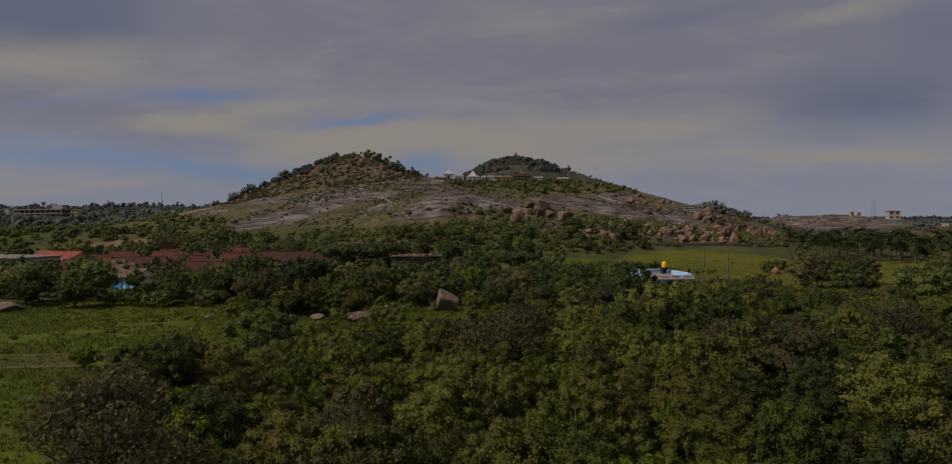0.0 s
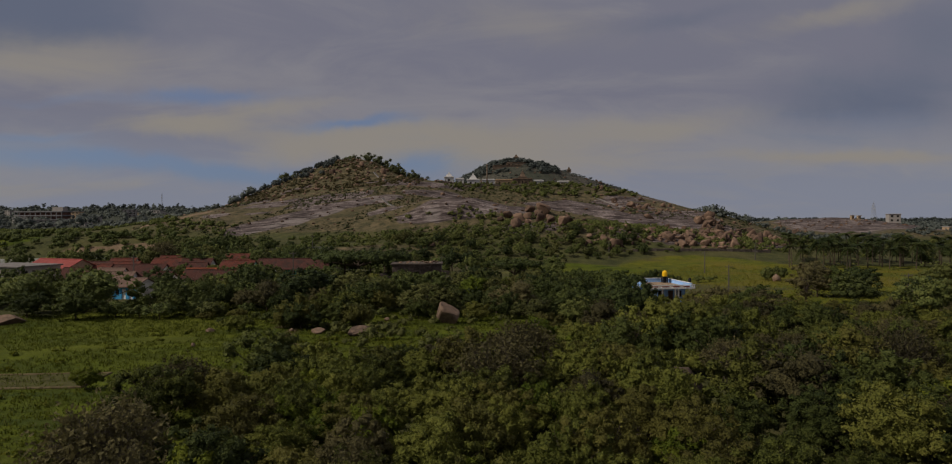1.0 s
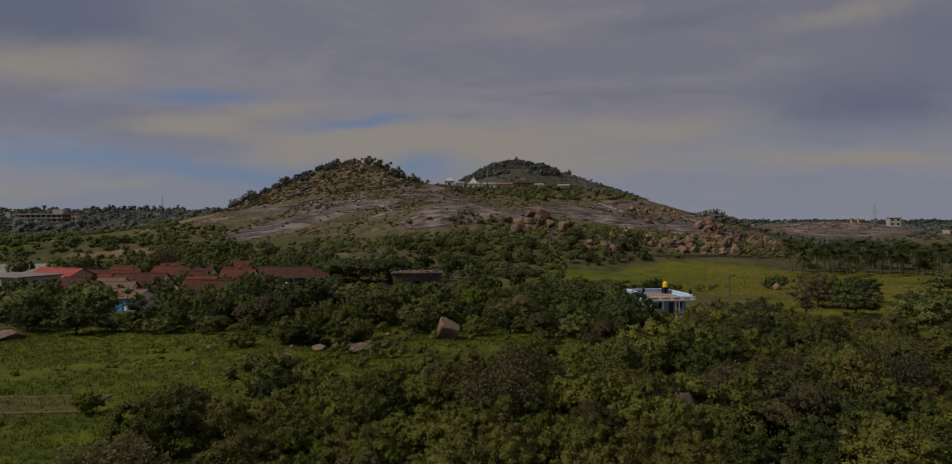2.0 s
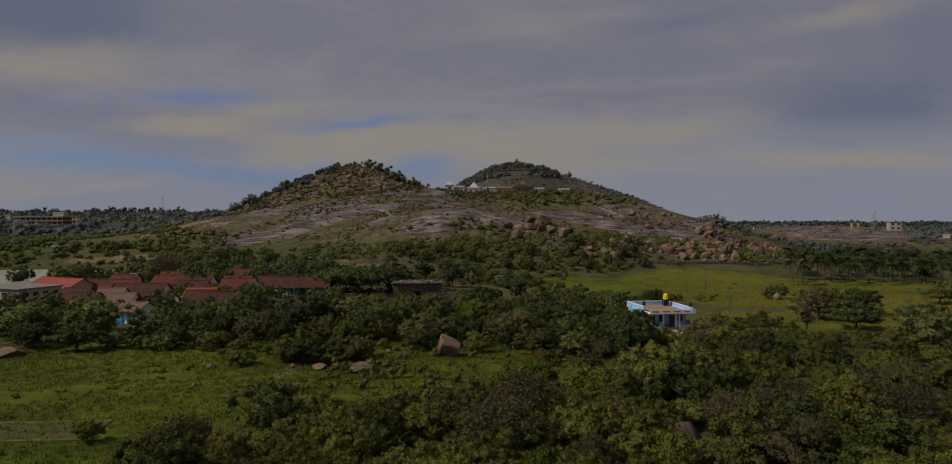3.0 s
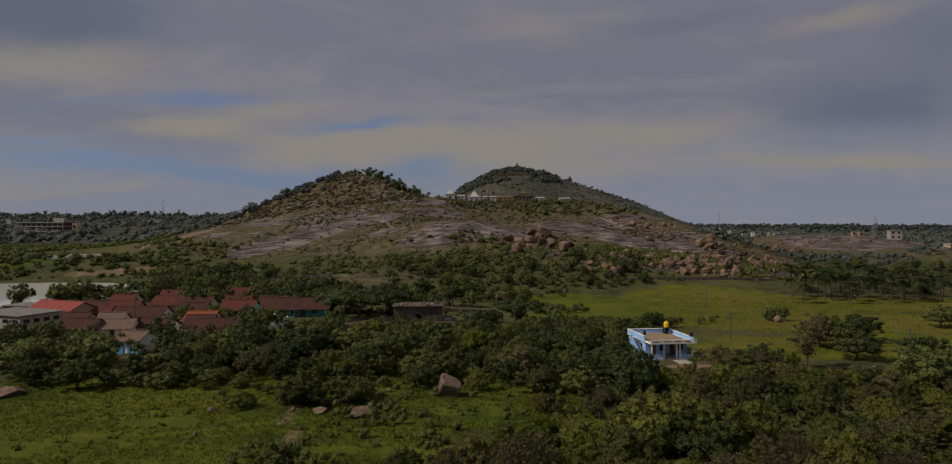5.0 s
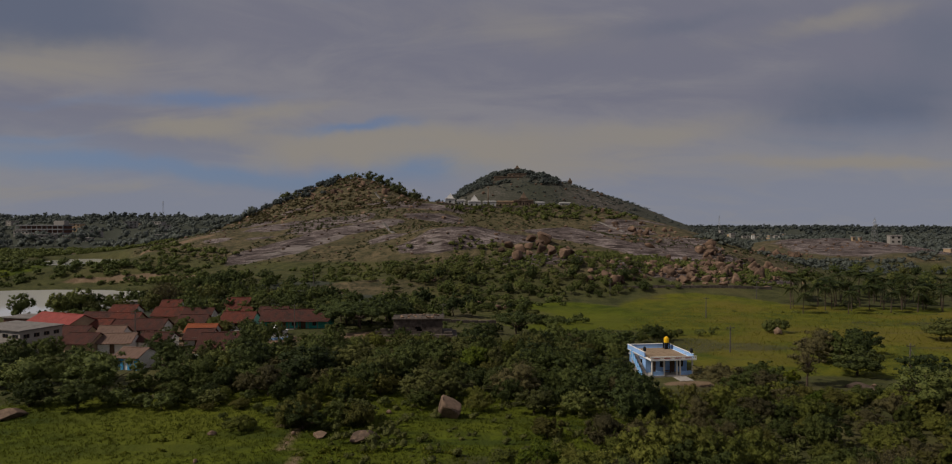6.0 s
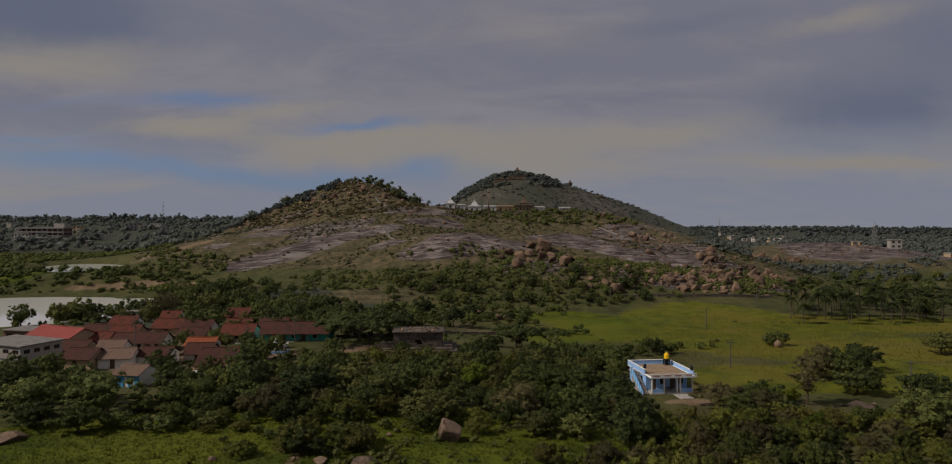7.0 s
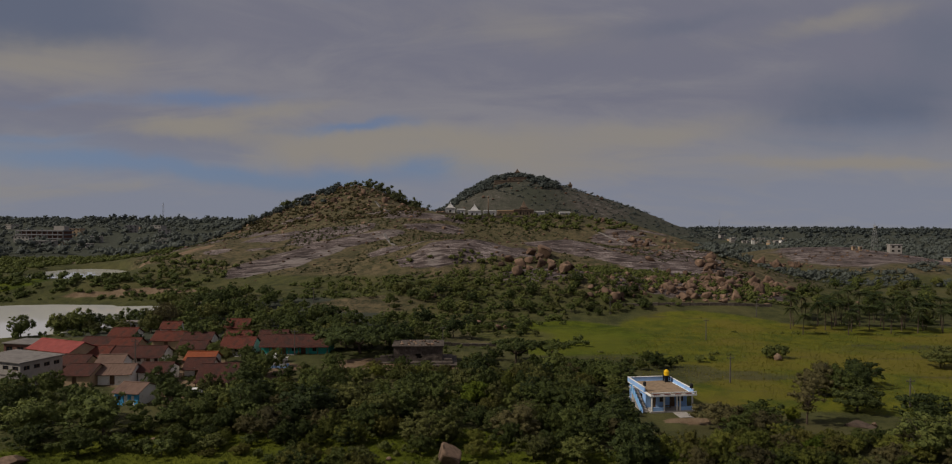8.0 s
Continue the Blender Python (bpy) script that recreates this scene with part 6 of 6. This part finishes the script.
def stone_ruin():
    """The old roofless stone temple: plinth, coursed walls, heavy eave slabs, rubble on top."""
    ob = thing("stone_ruin", "old grey-brown stone temple hall without roof", "ruin")
    ob.matrix_basis = pose(-19.4, 145.2, height(-14, 148) - 0.2, 0, 0, 3)
    rs = np.random.RandomState(4)
    part("plinth", boxes([((-3.4, -1.6, 0), (13.6, 7.6, 0.7)), ((-4.6, -2.8, 0), (14.6, 8.2, 0.3))], OLD_STONE, 0.05), ob)
    for c in range(6):
        z0, n = 0.7 + c * 0.55, 9
        for i in range(n):
            x0 = 11.2 * i / n + (0.3 if c % 2 and 0 < i else 0)
            x1 = 11.2 * (i + 1) / n + (0.3 if c % 2 and i < n - 1 else 0)
            if i == 4 and 1 <= c <= 2:
                continue
            part("stone", box((x0, rs.uniform(0, 0.07), z0), (x1 - 0.03, 0.7, z0 + 0.53), OLD_STONE, 0.03), ob)
        for sx in (0.0, 10.5):
            for i in range(5):
                part("stone", box((sx, 0.72 + 1.05 * i, z0), (sx + 0.7 + rs.uniform(0, 0.07), 0.72 + 1.05 * i + 1.02, z0 + 0.53), OLD_STONE, 0.03), ob)
        part("stone", box((0, 5.98, z0), (11.2, 6.6, z0 + 0.53), OLD_STONE, 0.03), ob)
    # dark block inside the walls paints the hall's inner shade
    part("inner_room", box((0.75, 0.8, 0.7), (10.45, 5.9, 3.6), DARK, 0), ob)
    for i in range(7):
        part("eave_slab", box((-0.4 + i * 1.72, -0.45, 4.0 + rs.uniform(0, 0.05)), (1.28 + i * 1.72, 7.0, 4.28 + rs.uniform(0, 0.06)), OLD_STONE, 0.05), ob)
    for i in range(16):
        s = rs.uniform(0.3, 0.6)
        st = part("rubble_stone", ROCKS[i % 6], ob)
        st.matrix_basis = pose(rs.uniform(0.2, 11), rs.uniform(0, 5), 4.3, 0, 0, rs.uniform(0, 360)) @ Matrix.Diagonal((s * 1.3, s, s * 0.7, 1))
    part("broken_wall", boxes([((-4.2, -0.4, 0.7), (-0.8, 0.2, 1.5)), ((-3.0, -0.4, 1.5), (-1.2, 0.2, 2.0)), ((11.6, -0.6, 0.7), (13.4, 0.0, 1.3))], OLD_STONE, 0.05), ob)


stone_ruin()


def tapered(parent, name, sections, mat, at=(0, 0, 0)):
    """A stepped square tower: sections of half width, bottom, top."""
    bm = bmesh.new()
    for hw, z0, z1, hw2 in sections:
        vs = [bm.verts.new((at[0] + sx * k, at[1] + sy * k, at[2] + z)) for z, k in ((z0, hw), (z1, hw2)) for sx, sy in ((-1, -1), (1, -1), (1, 1), (-1, 1))]
        bm.faces.new(vs[:4][::-1])
        bm.faces.new(vs[4:])
        for i in range(4):
            j = (i + 1) % 4
            bm.faces.new((vs[i], vs[j], vs[4 + j], vs[4 + i]))
    me = bpy.data.meshes.new(name)
    bm.to_mesh(me)
    bm.free()
    me.materials.append(mat)
    return part(name, me, parent)


def tower_steps(hw, h, n):
    out, z = [], 0.0
    for i in range(n):
        k = hw * (1 - 0.82 * (i / n) ** 1.15)
        out.append((k * 1.06, z, z + h / n * 0.22, k * 1.06))
        out.append((k, z + h / n * 0.22, z + h / n, k * 0.90))
        z += h / n
    return out


def hill_temple(x, y, w, d, h, tower, label, wall=LIME_CLEAN, name="hill_temple", group="hill temples", doors=1, turn=0.0, lift=0.0):
    """A whitewashed shrine: walls with a doorway, cornice, pilasters, and a stepped tower with a finial."""
    ob = thing(name, label, "temple", group)
    ob.matrix_basis = pose(x, y, height(x, y) - 0.6 + lift, 0, 0, turn)
    step = w / (doors * 2 + 1)
    holes = [(step * (2 * i + 1) + step * 0.1, step * (2 * i + 2) - step * 0.1, 0.6, 0.6 + min(2.3, h * 0.55)) for i in range(doors)]
    part("front_wall", pierced(w, h + 0.6, 0.5, holes, wall), ob)
    part("body", box((0, 0.5, 0), (w, d, h + 0.6), wall, 0.03), ob)
    # near-black panel in each doorway paints the shade within
    for a, b, z0, z1 in holes:
        part("doorway", box((a, 0.35, z0), (b, 0.49, z1), DARK, 0), ob)
    for i in range(doors * 2 + 2):
        px = min(max(i * step - 0.2, 0), w - 0.4)
        part("pilaster", box((px, -0.15, 0), (px + 0.4, -0.003, h + 0.3), wall), ob)
    part("cornice", box((-0.4, -0.45, h + 0.603), (w + 0.4, d + 0.4, h + 0.95), wall, 0.06), ob)
    part("parapet", box((0.1, 0.1, h + 0.953), (w - 0.1, d - 0.1, h + 1.4), wall, 0.05), ob)
    if tower:
        t = tapered(ob, "tower", tower_steps(min(w, d) * 0.36, tower, 4), wall, (w / 2, d / 2, h + 1.4))
        part("finial", lathe([(0.35, 0), (0.5, 0.3), (0.3, 0.6), (0.12, 0.8), (0.04, 1.5)], wall, 10, (w / 2, d / 2, h + 1.4 + tower)), t)
    return ob


hill_temple(-21.0, 420, 6.0, 6, 2.6, 2.2, "white hill shrine with stepped tower and dark door")
hill_temple(-13.6, 421, 5.4, 5, 2.2, 0, "low white hall beside the shrine", doors=2)
hill_temple(-6.0, 418, 8.2, 7, 2.7, 2.8, "larger white shrine with stepped tower", doors=2)
hill_temple(4.0, 419, 8.4, 7, 2.7, 0, "white flat-roofed hall with doorways", doors=3)
hill_temple(13.4, 424, 11.0, 8, 2.8, 0, "cream and tan temple hall", TAN, doors=3)
hill_temple(24.5, 422, 13.0, 9, 2.9, 0, "tan stone temple hall with columns", WARM_STONE, doors=5)
hill_temple(29.2, 432, 5.4, 5, 4.0, 3.2, "tan stone shrine with carved tower", WARM_STONE, doors=1)
hill_temple(38.6, 424, 6.6, 5, 2.0, 0, "small white hall on the hill", doors=2)
hill_temple(56.0, 430, 7.4, 4, 1.2, 0, "long low white wall building on the hill", doors=2)


def pillar(x, y, tall):
    ob = thing("flag_pillar", "tall stone pillar in front of the temples", "pillar")
    ob.matrix_basis = pose(x, y, height(x, y) - 0.3)
    part("base", box((-0.8, -0.8, 0), (0.8, 0.8, 1.3), WARM_STONE, 0.08), ob)
    part("shaft", lathe([(0.42, 1.3), (0.36, tall * 0.6), (0.3, tall)], WARM_STONE, 10), ob)
    part("capital", lathe([(0.3, 0), (0.75, 0.4), (0.75, 0.6), (0.2, 1.2)], WARM_STONE, 10, (0, 0, tall)), ob)


pillar(7.2, 414, 13.0)


def retaining_wall(x0, x1, y, tall):
    ob = thing("retaining_wall", "rough stone retaining wall under the temples", "wall")
    rs = np.random.RandomState(12)
    n = int((x1 - x0) / 3.0)
    for i in range(n):
        a, b = x0 + (x1 - x0) * i / n, x0 + (x1 - x0) * (i + 1) / n
        z = min(height(a, y), height(b, y)) - 1.5
        part("wall_block", box((a, y + rs.uniform(-0.1, 0.1), z), (b - 0.02, y + 1.0, z + 1.5 + tall), OLD_STONE, 0.06), ob)


retaining_wall(-25, 34, 413.5, 1.2)


def summit_temple():
    """Temple on the far summit inside terrace walls."""
    for x, y, w, tall in ((40, 1075, 54, 2.6), (28, 1030, 46, 2.6), (60, 1042, 22, 2.8)):
        wall = thing("terrace_wall", "brown stone terrace wall below the summit temple", "wall", "summit walls")
        z = height(x + w / 2, y)
        wall.matrix_basis = pose(x, y, z - 4)
        part("wall_face", box((0, 0, 0), (w, 5, tall + 4), WARM_STONE, 0.2), wall)
        part("coping", box((-0.4, -0.5, tall + 4.003), (w + 0.4, 5.4, tall + 4.7), WARM_STONE, 0.1), wall)
    z = height(70, 1082)
    hill_temple(64, 1080, 10, 9, 4.0, 4.5, "stone summit temple with a tower", WARM_STONE, doors=3, group="summit buildings", lift=2.5)
    hill_temple(44, 1082, 13, 9, 2.6, 0, "low stone hall beside the summit temple", WARM_STONE, doors=3, group="summit buildings", lift=2.5)
    hill_temple(84, 1082, 13, 9, 2.4, 0, "low stone hall beside the summit temple", WARM_STONE, doors=3, group="summit buildings", lift=2.0)
    hill_temple(30, 1032, 14, 8, 3.4, 0, "stone hall on the lower terrace", WARM_STONE, doors=3, group="summit buildings", lift=1.0)
    hill_temple(50, 1034, 9, 8, 4.4, 0, "stone gatehouse on the lower terrace", WARM_STONE, doors=1, group="summit buildings", lift=1.0)
    hill_temple(156, 1082, 7, 6, 4.0, 4.0, "small shrine on the far hill's shoulder", WARM_STONE, group="summit buildings")


summit_temple()


def hill_steps(a, b, n, wide):
    """A flight of pale stone steps up the slope."""
    ob = thing("hill_steps", "flight of pale stone steps up the hillside", "steps")
    turn = math.degrees(math.atan2(b[1] - a[1], b[0] - a[0]))
    for i in range(n):
        x, y = a[0] + (b[0] - a[0]) * i / n, a[1] + (b[1] - a[1]) * i / n
        st = part("step", STEP, ob)
        st.matrix_basis = pose(x, y, height(x, y) - 0.25, 0, 0, turn) @ Matrix.Diagonal((1, wide, 1, 1))


STEP = box((-0.7, -0.5, 0), (0.7, 0.5, 0.5), CONCRETE, 0.03)
hill_steps((-42, 317), (-52, 352), 34, 1.5)
hill_steps((-60, 420), (-72, 446), 26, 1.3)
hill_steps((86, 372), (74, 396), 24, 1.3)


def field_wall(a, b, label):
    ob = thing("field_wall", label, "wall")
    n = int(math.dist(a, b) / 2.4)
    rs = np.random.RandomState(9)
    for i in range(n):
        x, y = a[0] + (b[0] - a[0]) * i / n, a[1] + (b[1] - a[1]) * i / n
        st = part("wall_block", WALL_BLOCK, ob)
        st.matrix_basis = pose(x, y, height(x, y) - 0.2, 0, 0, math.degrees(math.atan2(b[1] - a[1], b[0] - a[0])) + rs.uniform(-3, 3)) @ Matrix.Diagonal((1, 1, rs.uniform(0.85, 1.1), 1))


WALL_BLOCK = box((0, -0.25, 0), (2.36, 0.25, 1.15), OLD_STONE, 0.05)
field_wall((52, 231), (110, 236), "long low dry-stone wall along the field")
field_wall((5, 172), (-22, 166), "low stone wall behind the ruin")


POLE = plain("pole_concrete", (0.13, 0.115, 0.10), 0.25, 1.0)


def power_pole(x, y, tall, stay=False):
    ob = thing("power_pole", "grey concrete power pole with crossarm", "power pole", "power poles")
    ob.matrix_basis = pose(x, y, height(x, y) - 0.3)
    tapered(ob, "pole", [(0.13, 0, tall, 0.07)], POLE)
    part("crossarm", box((-0.8, -0.14, tall - 0.55), (0.8, -0.1, tall - 0.43), POLE), ob)
    for px in (-0.7, 0.0, 0.7):
        part("insulator", lathe([(0.05, 0), (0.08, 0.08), (0.03, 0.22)], POLE, 8, (px, -0.12, tall - 0.43)), ob)
    if stay:
        v, f = [], []
        tube(v, f, (0, 0, tall - 0.8), (1.9, -0.6, 0.3), 0.02, 0.02, 4)
        part("stay_wire", mesh_from("stay", v, f, STEEL), ob)


for k, (x, y, tall) in enumerate(((46.8, 223, 6.6), (66.5, 184, 6.6), (53.3, 133.5, 6.0), (79.3, 116, 5.6), (98, 222, 6.6), (-44.0, 151.5, 6.5), (-75.5, 139, 6.5), (-9.5, 172, 5.0), (-60, 231, 6.0))):
    power_pole(x, y, tall, k == 3)

# ---- the distance ----
# white galleries: grey base colour stands in for haze and shade, plus stains
SLAB_GREY = plain("weathered_slab", (0.22, 0.21, 0.21), 0.2, 0.3, 0.9, 0.2, (0.12, 0.11, 0.11))


def long_building():
    """The long block beyond the ponds: three open galleries of white slabs and posts."""
    ob = thing("gallery_building", "long three-storey building with white galleries", "building")
    ob.matrix_basis = pose(-468, 640, height(-440, 640) - 0.5, 0, 0, -8)
    w, d, s = 54, 14, 4.0
    part("core", box((2, 3.0, 0), (w - 2, d, 3 * s), BRICK), ob)
    for k in range(4):
        part("gallery_slab", box((0, 0, k * s - 0.3), (w, d, k * s + 0.9), SLAB_GREY, 0.05), ob)
    for k in range(3):
        for i in range(10):
            part("column", box((i * 5.9, 0.2, k * s + 0.9), (i * 5.9 + 0.6, 0.8, (k + 1) * s - 0.3), SLAB_GREY, 0), ob)
    # doorways are dark panels on the core, coloured like inside shade
    for i in range(9):
        part("doorway", box((2.5 + i * 5.8, 2.8, 0.9), (4.5 + i * 5.8, 2.997, 3.4), DARK, 0), ob)
    part("stair_tower", box((w - 16, 6, 3 * s + 0.9), (w - 4, 12, 3 * s + 5), GREY_WALL), ob)


long_building()


def far_house(x, y, w, d, storeys, wall, label, group, turn):
    ob = thing("far_house", label, "house", group)
    ob.matrix_basis = pose(x, y, height(x, y) - 0.5, 0, 0, turn)
    h = storeys * 3.1
    part("wall", box((0, 0, 0), (w, d, h + 0.5), wall), ob)
    part("roof", box((-0.4, -0.4, h + 0.503), (w + 0.4, d + 0.4, h + 0.9), CONCRETE), ob)
    for s in range(storeys):
        for i in range(max(2, int(w / 4))):
            step = w / max(2, int(w / 4))
            part("window", box((step * (i + 0.3), -0.06, s * 3.1 + 1.4), (step * (i + 0.7), -0.003, s * 3.1 + 2.8), DARK, 0), ob)
    return ob


rf = random.Random(77)
# mostly grey and tan walls dim the houses in place of haze and shade
for i in range(64):
    y = rf.uniform(900, 1300)
    far_house(0.385 * y + rf.uniform(0, 0.10) * y, y, rf.uniform(4, 6), rf.uniform(4, 6), rf.choice((1, 1, 1, 2)), rf.choice((LIME, GREY_WALL, GREY_WALL, CONCRETE, TAN)),
              "small pale house of the far town", "far town", rf.uniform(-30, 30))
for i in range(16):
    y = rf.uniform(560, 900)
    far_house(-(0.50 + rf.uniform(0, 0.26)) * y, y, rf.uniform(9, 18), rf.uniform(8, 12), rf.choice((1, 2, 3)), rf.choice((GREY_WALL, CONCRETE, TAN)),
              "pale house among the trees beyond the ponds", "houses beyond the ponds", rf.uniform(-25, 25))
far_house(311, 476, 8.0, 6, 2, GREY_WALL, "pale two-storey house behind the bare dome", "", -12)
far_house(352, 470, 7.0, 6, 1, TAN, "small tan house behind the bare dome", "", 10)
for x in (278, 283):
    far_house(x, 468, 2.0, 2, 1, TAN, "small plastered hut on the bare dome", "huts on the dome", 0)


def lattice_tower(x, y, tall, half, label):
    ob = thing("lattice_tower", label, "tower")
    ob.matrix_basis = pose(x, y, height(x, y) - 1)
    levels = 9
    for sx, sy in ((-1, -1), (1, -1), (1, 1), (-1, 1)):
        v, f = [], []
        tube(v, f, (sx * half, sy * half, 0), (sx * half * 0.25, sy * half * 0.25, tall), 0.13, 0.09, 4)
        part("leg", mesh_from("leg", v, f, STEEL), ob)
    for k in range(levels):
        a, b = half * (1 - 0.75 * k / levels), half * (1 - 0.75 * (k + 1) / levels)
        z0, z1 = tall * k / levels, tall * (k + 1) / levels
        v, f = [], []
        ring = ((-1, -1), (1, -1), (1, 1), (-1, 1))
        for i in range(4):
            (x0, y0), (x1, y1) = ring[i], ring[(i + 1) % 4]
            tube(v, f, (x0 * a, y0 * a, z0), (x1 * b, y1 * b, z1), 0.045, 0.045, 3)
            tube(v, f, (x1 * a, y1 * a, z0), (x0 * b, y0 * b, z1), 0.045, 0.045, 3)
            tube(v, f, (x0 * b, y0 * b, z1), (x1 * b, y1 * b, z1), 0.045, 0.045, 3)
        part("bracing", mesh_from("bracing", v, f, STEEL), ob)
    part("antenna", lathe([(0.12, 0), (0.05, 5)], STEEL, 6, (0, 0, tall)), ob)
    for k, w in enumerate((0.4, 2.4, 4.4)):
        part("dish", lathe([(0.1, 0), (0.9, 0.1), (0.9, 0.3)], LIME, 10, (math.cos(w) * 1.2, math.sin(w) * 1.2, tall * (0.8 + 0.06 * k))), ob)


lattice_tower(473, 752, 32, 3.2, "grey steel lattice mast with dishes")
lattice_tower(575, 1500, 45, 2.4, "thin far steel mast on the plain")
lattice_tower(-740, 1490, 48, 2.4, "thin far steel mast above the trees")


def seed_bed():
    """A bare rectangular bed in the meadow with a low earth rim."""
    ob = thing("seed_bed", "bare rectangular earth bed with a low rim in the meadow", "garden bed")
    z = height(-37, 52)
    ob.matrix_basis = pose(-44.5, 48.8, z - 0.12, 0, 0, 4)
    part("soil", box((0, 0, 0), (13.2, 4.4, 0.16), plain("bed_soil", (0.070, 0.066, 0.022), 0.45, 1.2, 0.95, 0.5, (0.040, 0.055, 0.010)), 0.03), ob)
    rim = plain("rim_soil", (0.13, 0.10, 0.055), 0.4, 1.5, 0.95, 0.5, (0.06, 0.07, 0.02))
    for lo, hi in (((-0.2, -0.25, 0), (13.4, -0.003, 0.25)), ((-0.2, 4.403, 0), (13.4, 4.65, 0.25)), ((13.203, 0, 0), (13.4, 4.4, 0.25)), ((-0.2, 0, 0), (-0.003, 4.4, 0.25))):
        part("rim", box(lo, hi, rim, 0.08), ob)



def small_car():
    """A small pale car parked on the village track."""
    ob = thing("car", "small dusty white car parked on the village track", "car")
    ob.matrix_basis = pose(-54.0, 115.2, height(-53, 115.5) + 0.02, 0, 0, 12)
    bm = bmesh.new()
    side = [(0.0, 0.32), (0.05, 0.78), (0.95, 0.92), (1.55, 1.40), (2.75, 1.44), (3.35, 0.98), (3.55, 0.90), (3.6, 0.34)]
    rings = [[bm.verts.new((x, y * (0.86 if z > 1.2 else 1.0), z)) for x, z in side] for y in (-0.76, 0.76)]
    bm.faces.new(rings[0])
    bm.faces.new(rings[1][::-1])
    for i in range(len(side)):
        j = (i + 1) % len(side)
        bm.faces.new((rings[0][i], rings[1][i], rings[1][j], rings[0][j]))
    bmesh.ops.recalc_face_normals(bm, faces=bm.faces)
    bmesh.ops.bevel(bm, geom=bm.edges[:], offset=0.05, segments=2, affect="EDGES", clamp_overlap=True)
    me = bpy.data.meshes.new("body")
    bm.to_mesh(me)
    bm.free()
    me.materials.append(WHITE)
    part("body", me, ob)
    for y0, y1 in ((-0.775, -0.70), (0.70, 0.775)):
        for x0, x1 in ((1.45, 2.05), (2.15, 2.80)):
            part("side_window", box((x0, y0, 0.98), (x1, y1, 1.30), GLASS, 0.02), ob)
    for x0 in (0.42, 2.62):
        for y0 in (-0.80, 0.62):
            wheel = part("wheel", lathe([(0.20, 0), (0.29, 0.03), (0.29, 0.15), (0.20, 0.18)], BLACK, 16), ob)
            wheel.matrix_basis = pose(x0 + 0.28, y0 + 0.18, 0.29, 90, 0, 0)
            part("rim", lathe([(0.17, -0.01), (0.17, 0.19)], STEEL, 12), wheel)
    for y0 in (-0.66, 0.44):
        part("headlight", box((-0.015, y0, 0.60), (0.06, y0 + 0.22, 0.74), GLASS, 0.02), ob)


small_car()


seed_bed()
for x, y, tall in ((-192, 308, 3.0), (-198, 312, 3.4), (-204, 309, 2.6), (-186, 316, 3.2), (-210, 318, 2.8), (-179, 312, 2.4)):
    v, f = [], []
    tube(v, f, (0, 0, -2.0), (0.15, 0, tall), 0.09, 0.06, 5)
    stake = tagged(new("stake", mesh_from("stake", v, f, TWIG)), "bare wooden stake standing in the pond", "stake", "pond stakes")
    stake.matrix_basis = pose(x, y, FAR_POND_Z)

# single trees that stand out
for kind, x, y, s, tall in (("round", -127.5, 176, 1.15, 1.0), ("round", -130, 196, 1.2, 0.8), ("round", -124, 193, 1.1, 0.8), ("olive", -119, 188, 1.5, 1.1), ("round", -116, 191, 1.1, 0.9),
                            ("round", -59, 117, 1.0, 1.0), ("olive", -79, 133, 0.7, 0.8), ("olive", -67, 137, 0.8, 0.9), ("olive", -47, 131, 1.0, 1.1), ("olive", -44.5, 128, 0.9, 1.0),
                            ("acacia", -107, 215, 1.3, 1.2), ("olive", -62, 165, 0.9, 0.9), ("bright", 53, 107, 1.1, 1.0), ("deep", 48, 107, 0.9, 0.9), ("shrub", 76, 158, 1.5, 1.4), ("shrub", 73, 159, 1.1, 1.4),
                            ("shrub", 61, 228, 1.7, 1.2), ("olive", 40, 226, 0.8, 0.8), ("round", 21, 84, 1.05, 1.1), ("deep", 13, 90, 1.2, 1.1), ("deep", 10, 97, 1.0, 1.1), ("low", -15, 78, 1.3, 1.3), ("scrub", -22, 78, 1.2, 1.1),
                            ("low", -29, 76, 1.1, 0.9), ("deep", -8, 86, 1.0, 0.9), ("scrub", 0, 86, 0.9, 0.9), ("low", 8, 74, 1.1, 1.2),
                            ("scrub", 17, 62, 1.55, 1.1), ("scrub", 20.5, 62.5, 1.6, 1.1), ("deep", 19, 60, 1.35, 1.0), ("scrub", 23, 61, 1.5, 1.05)):
    plant(kind, x, y, s, tall=tall)
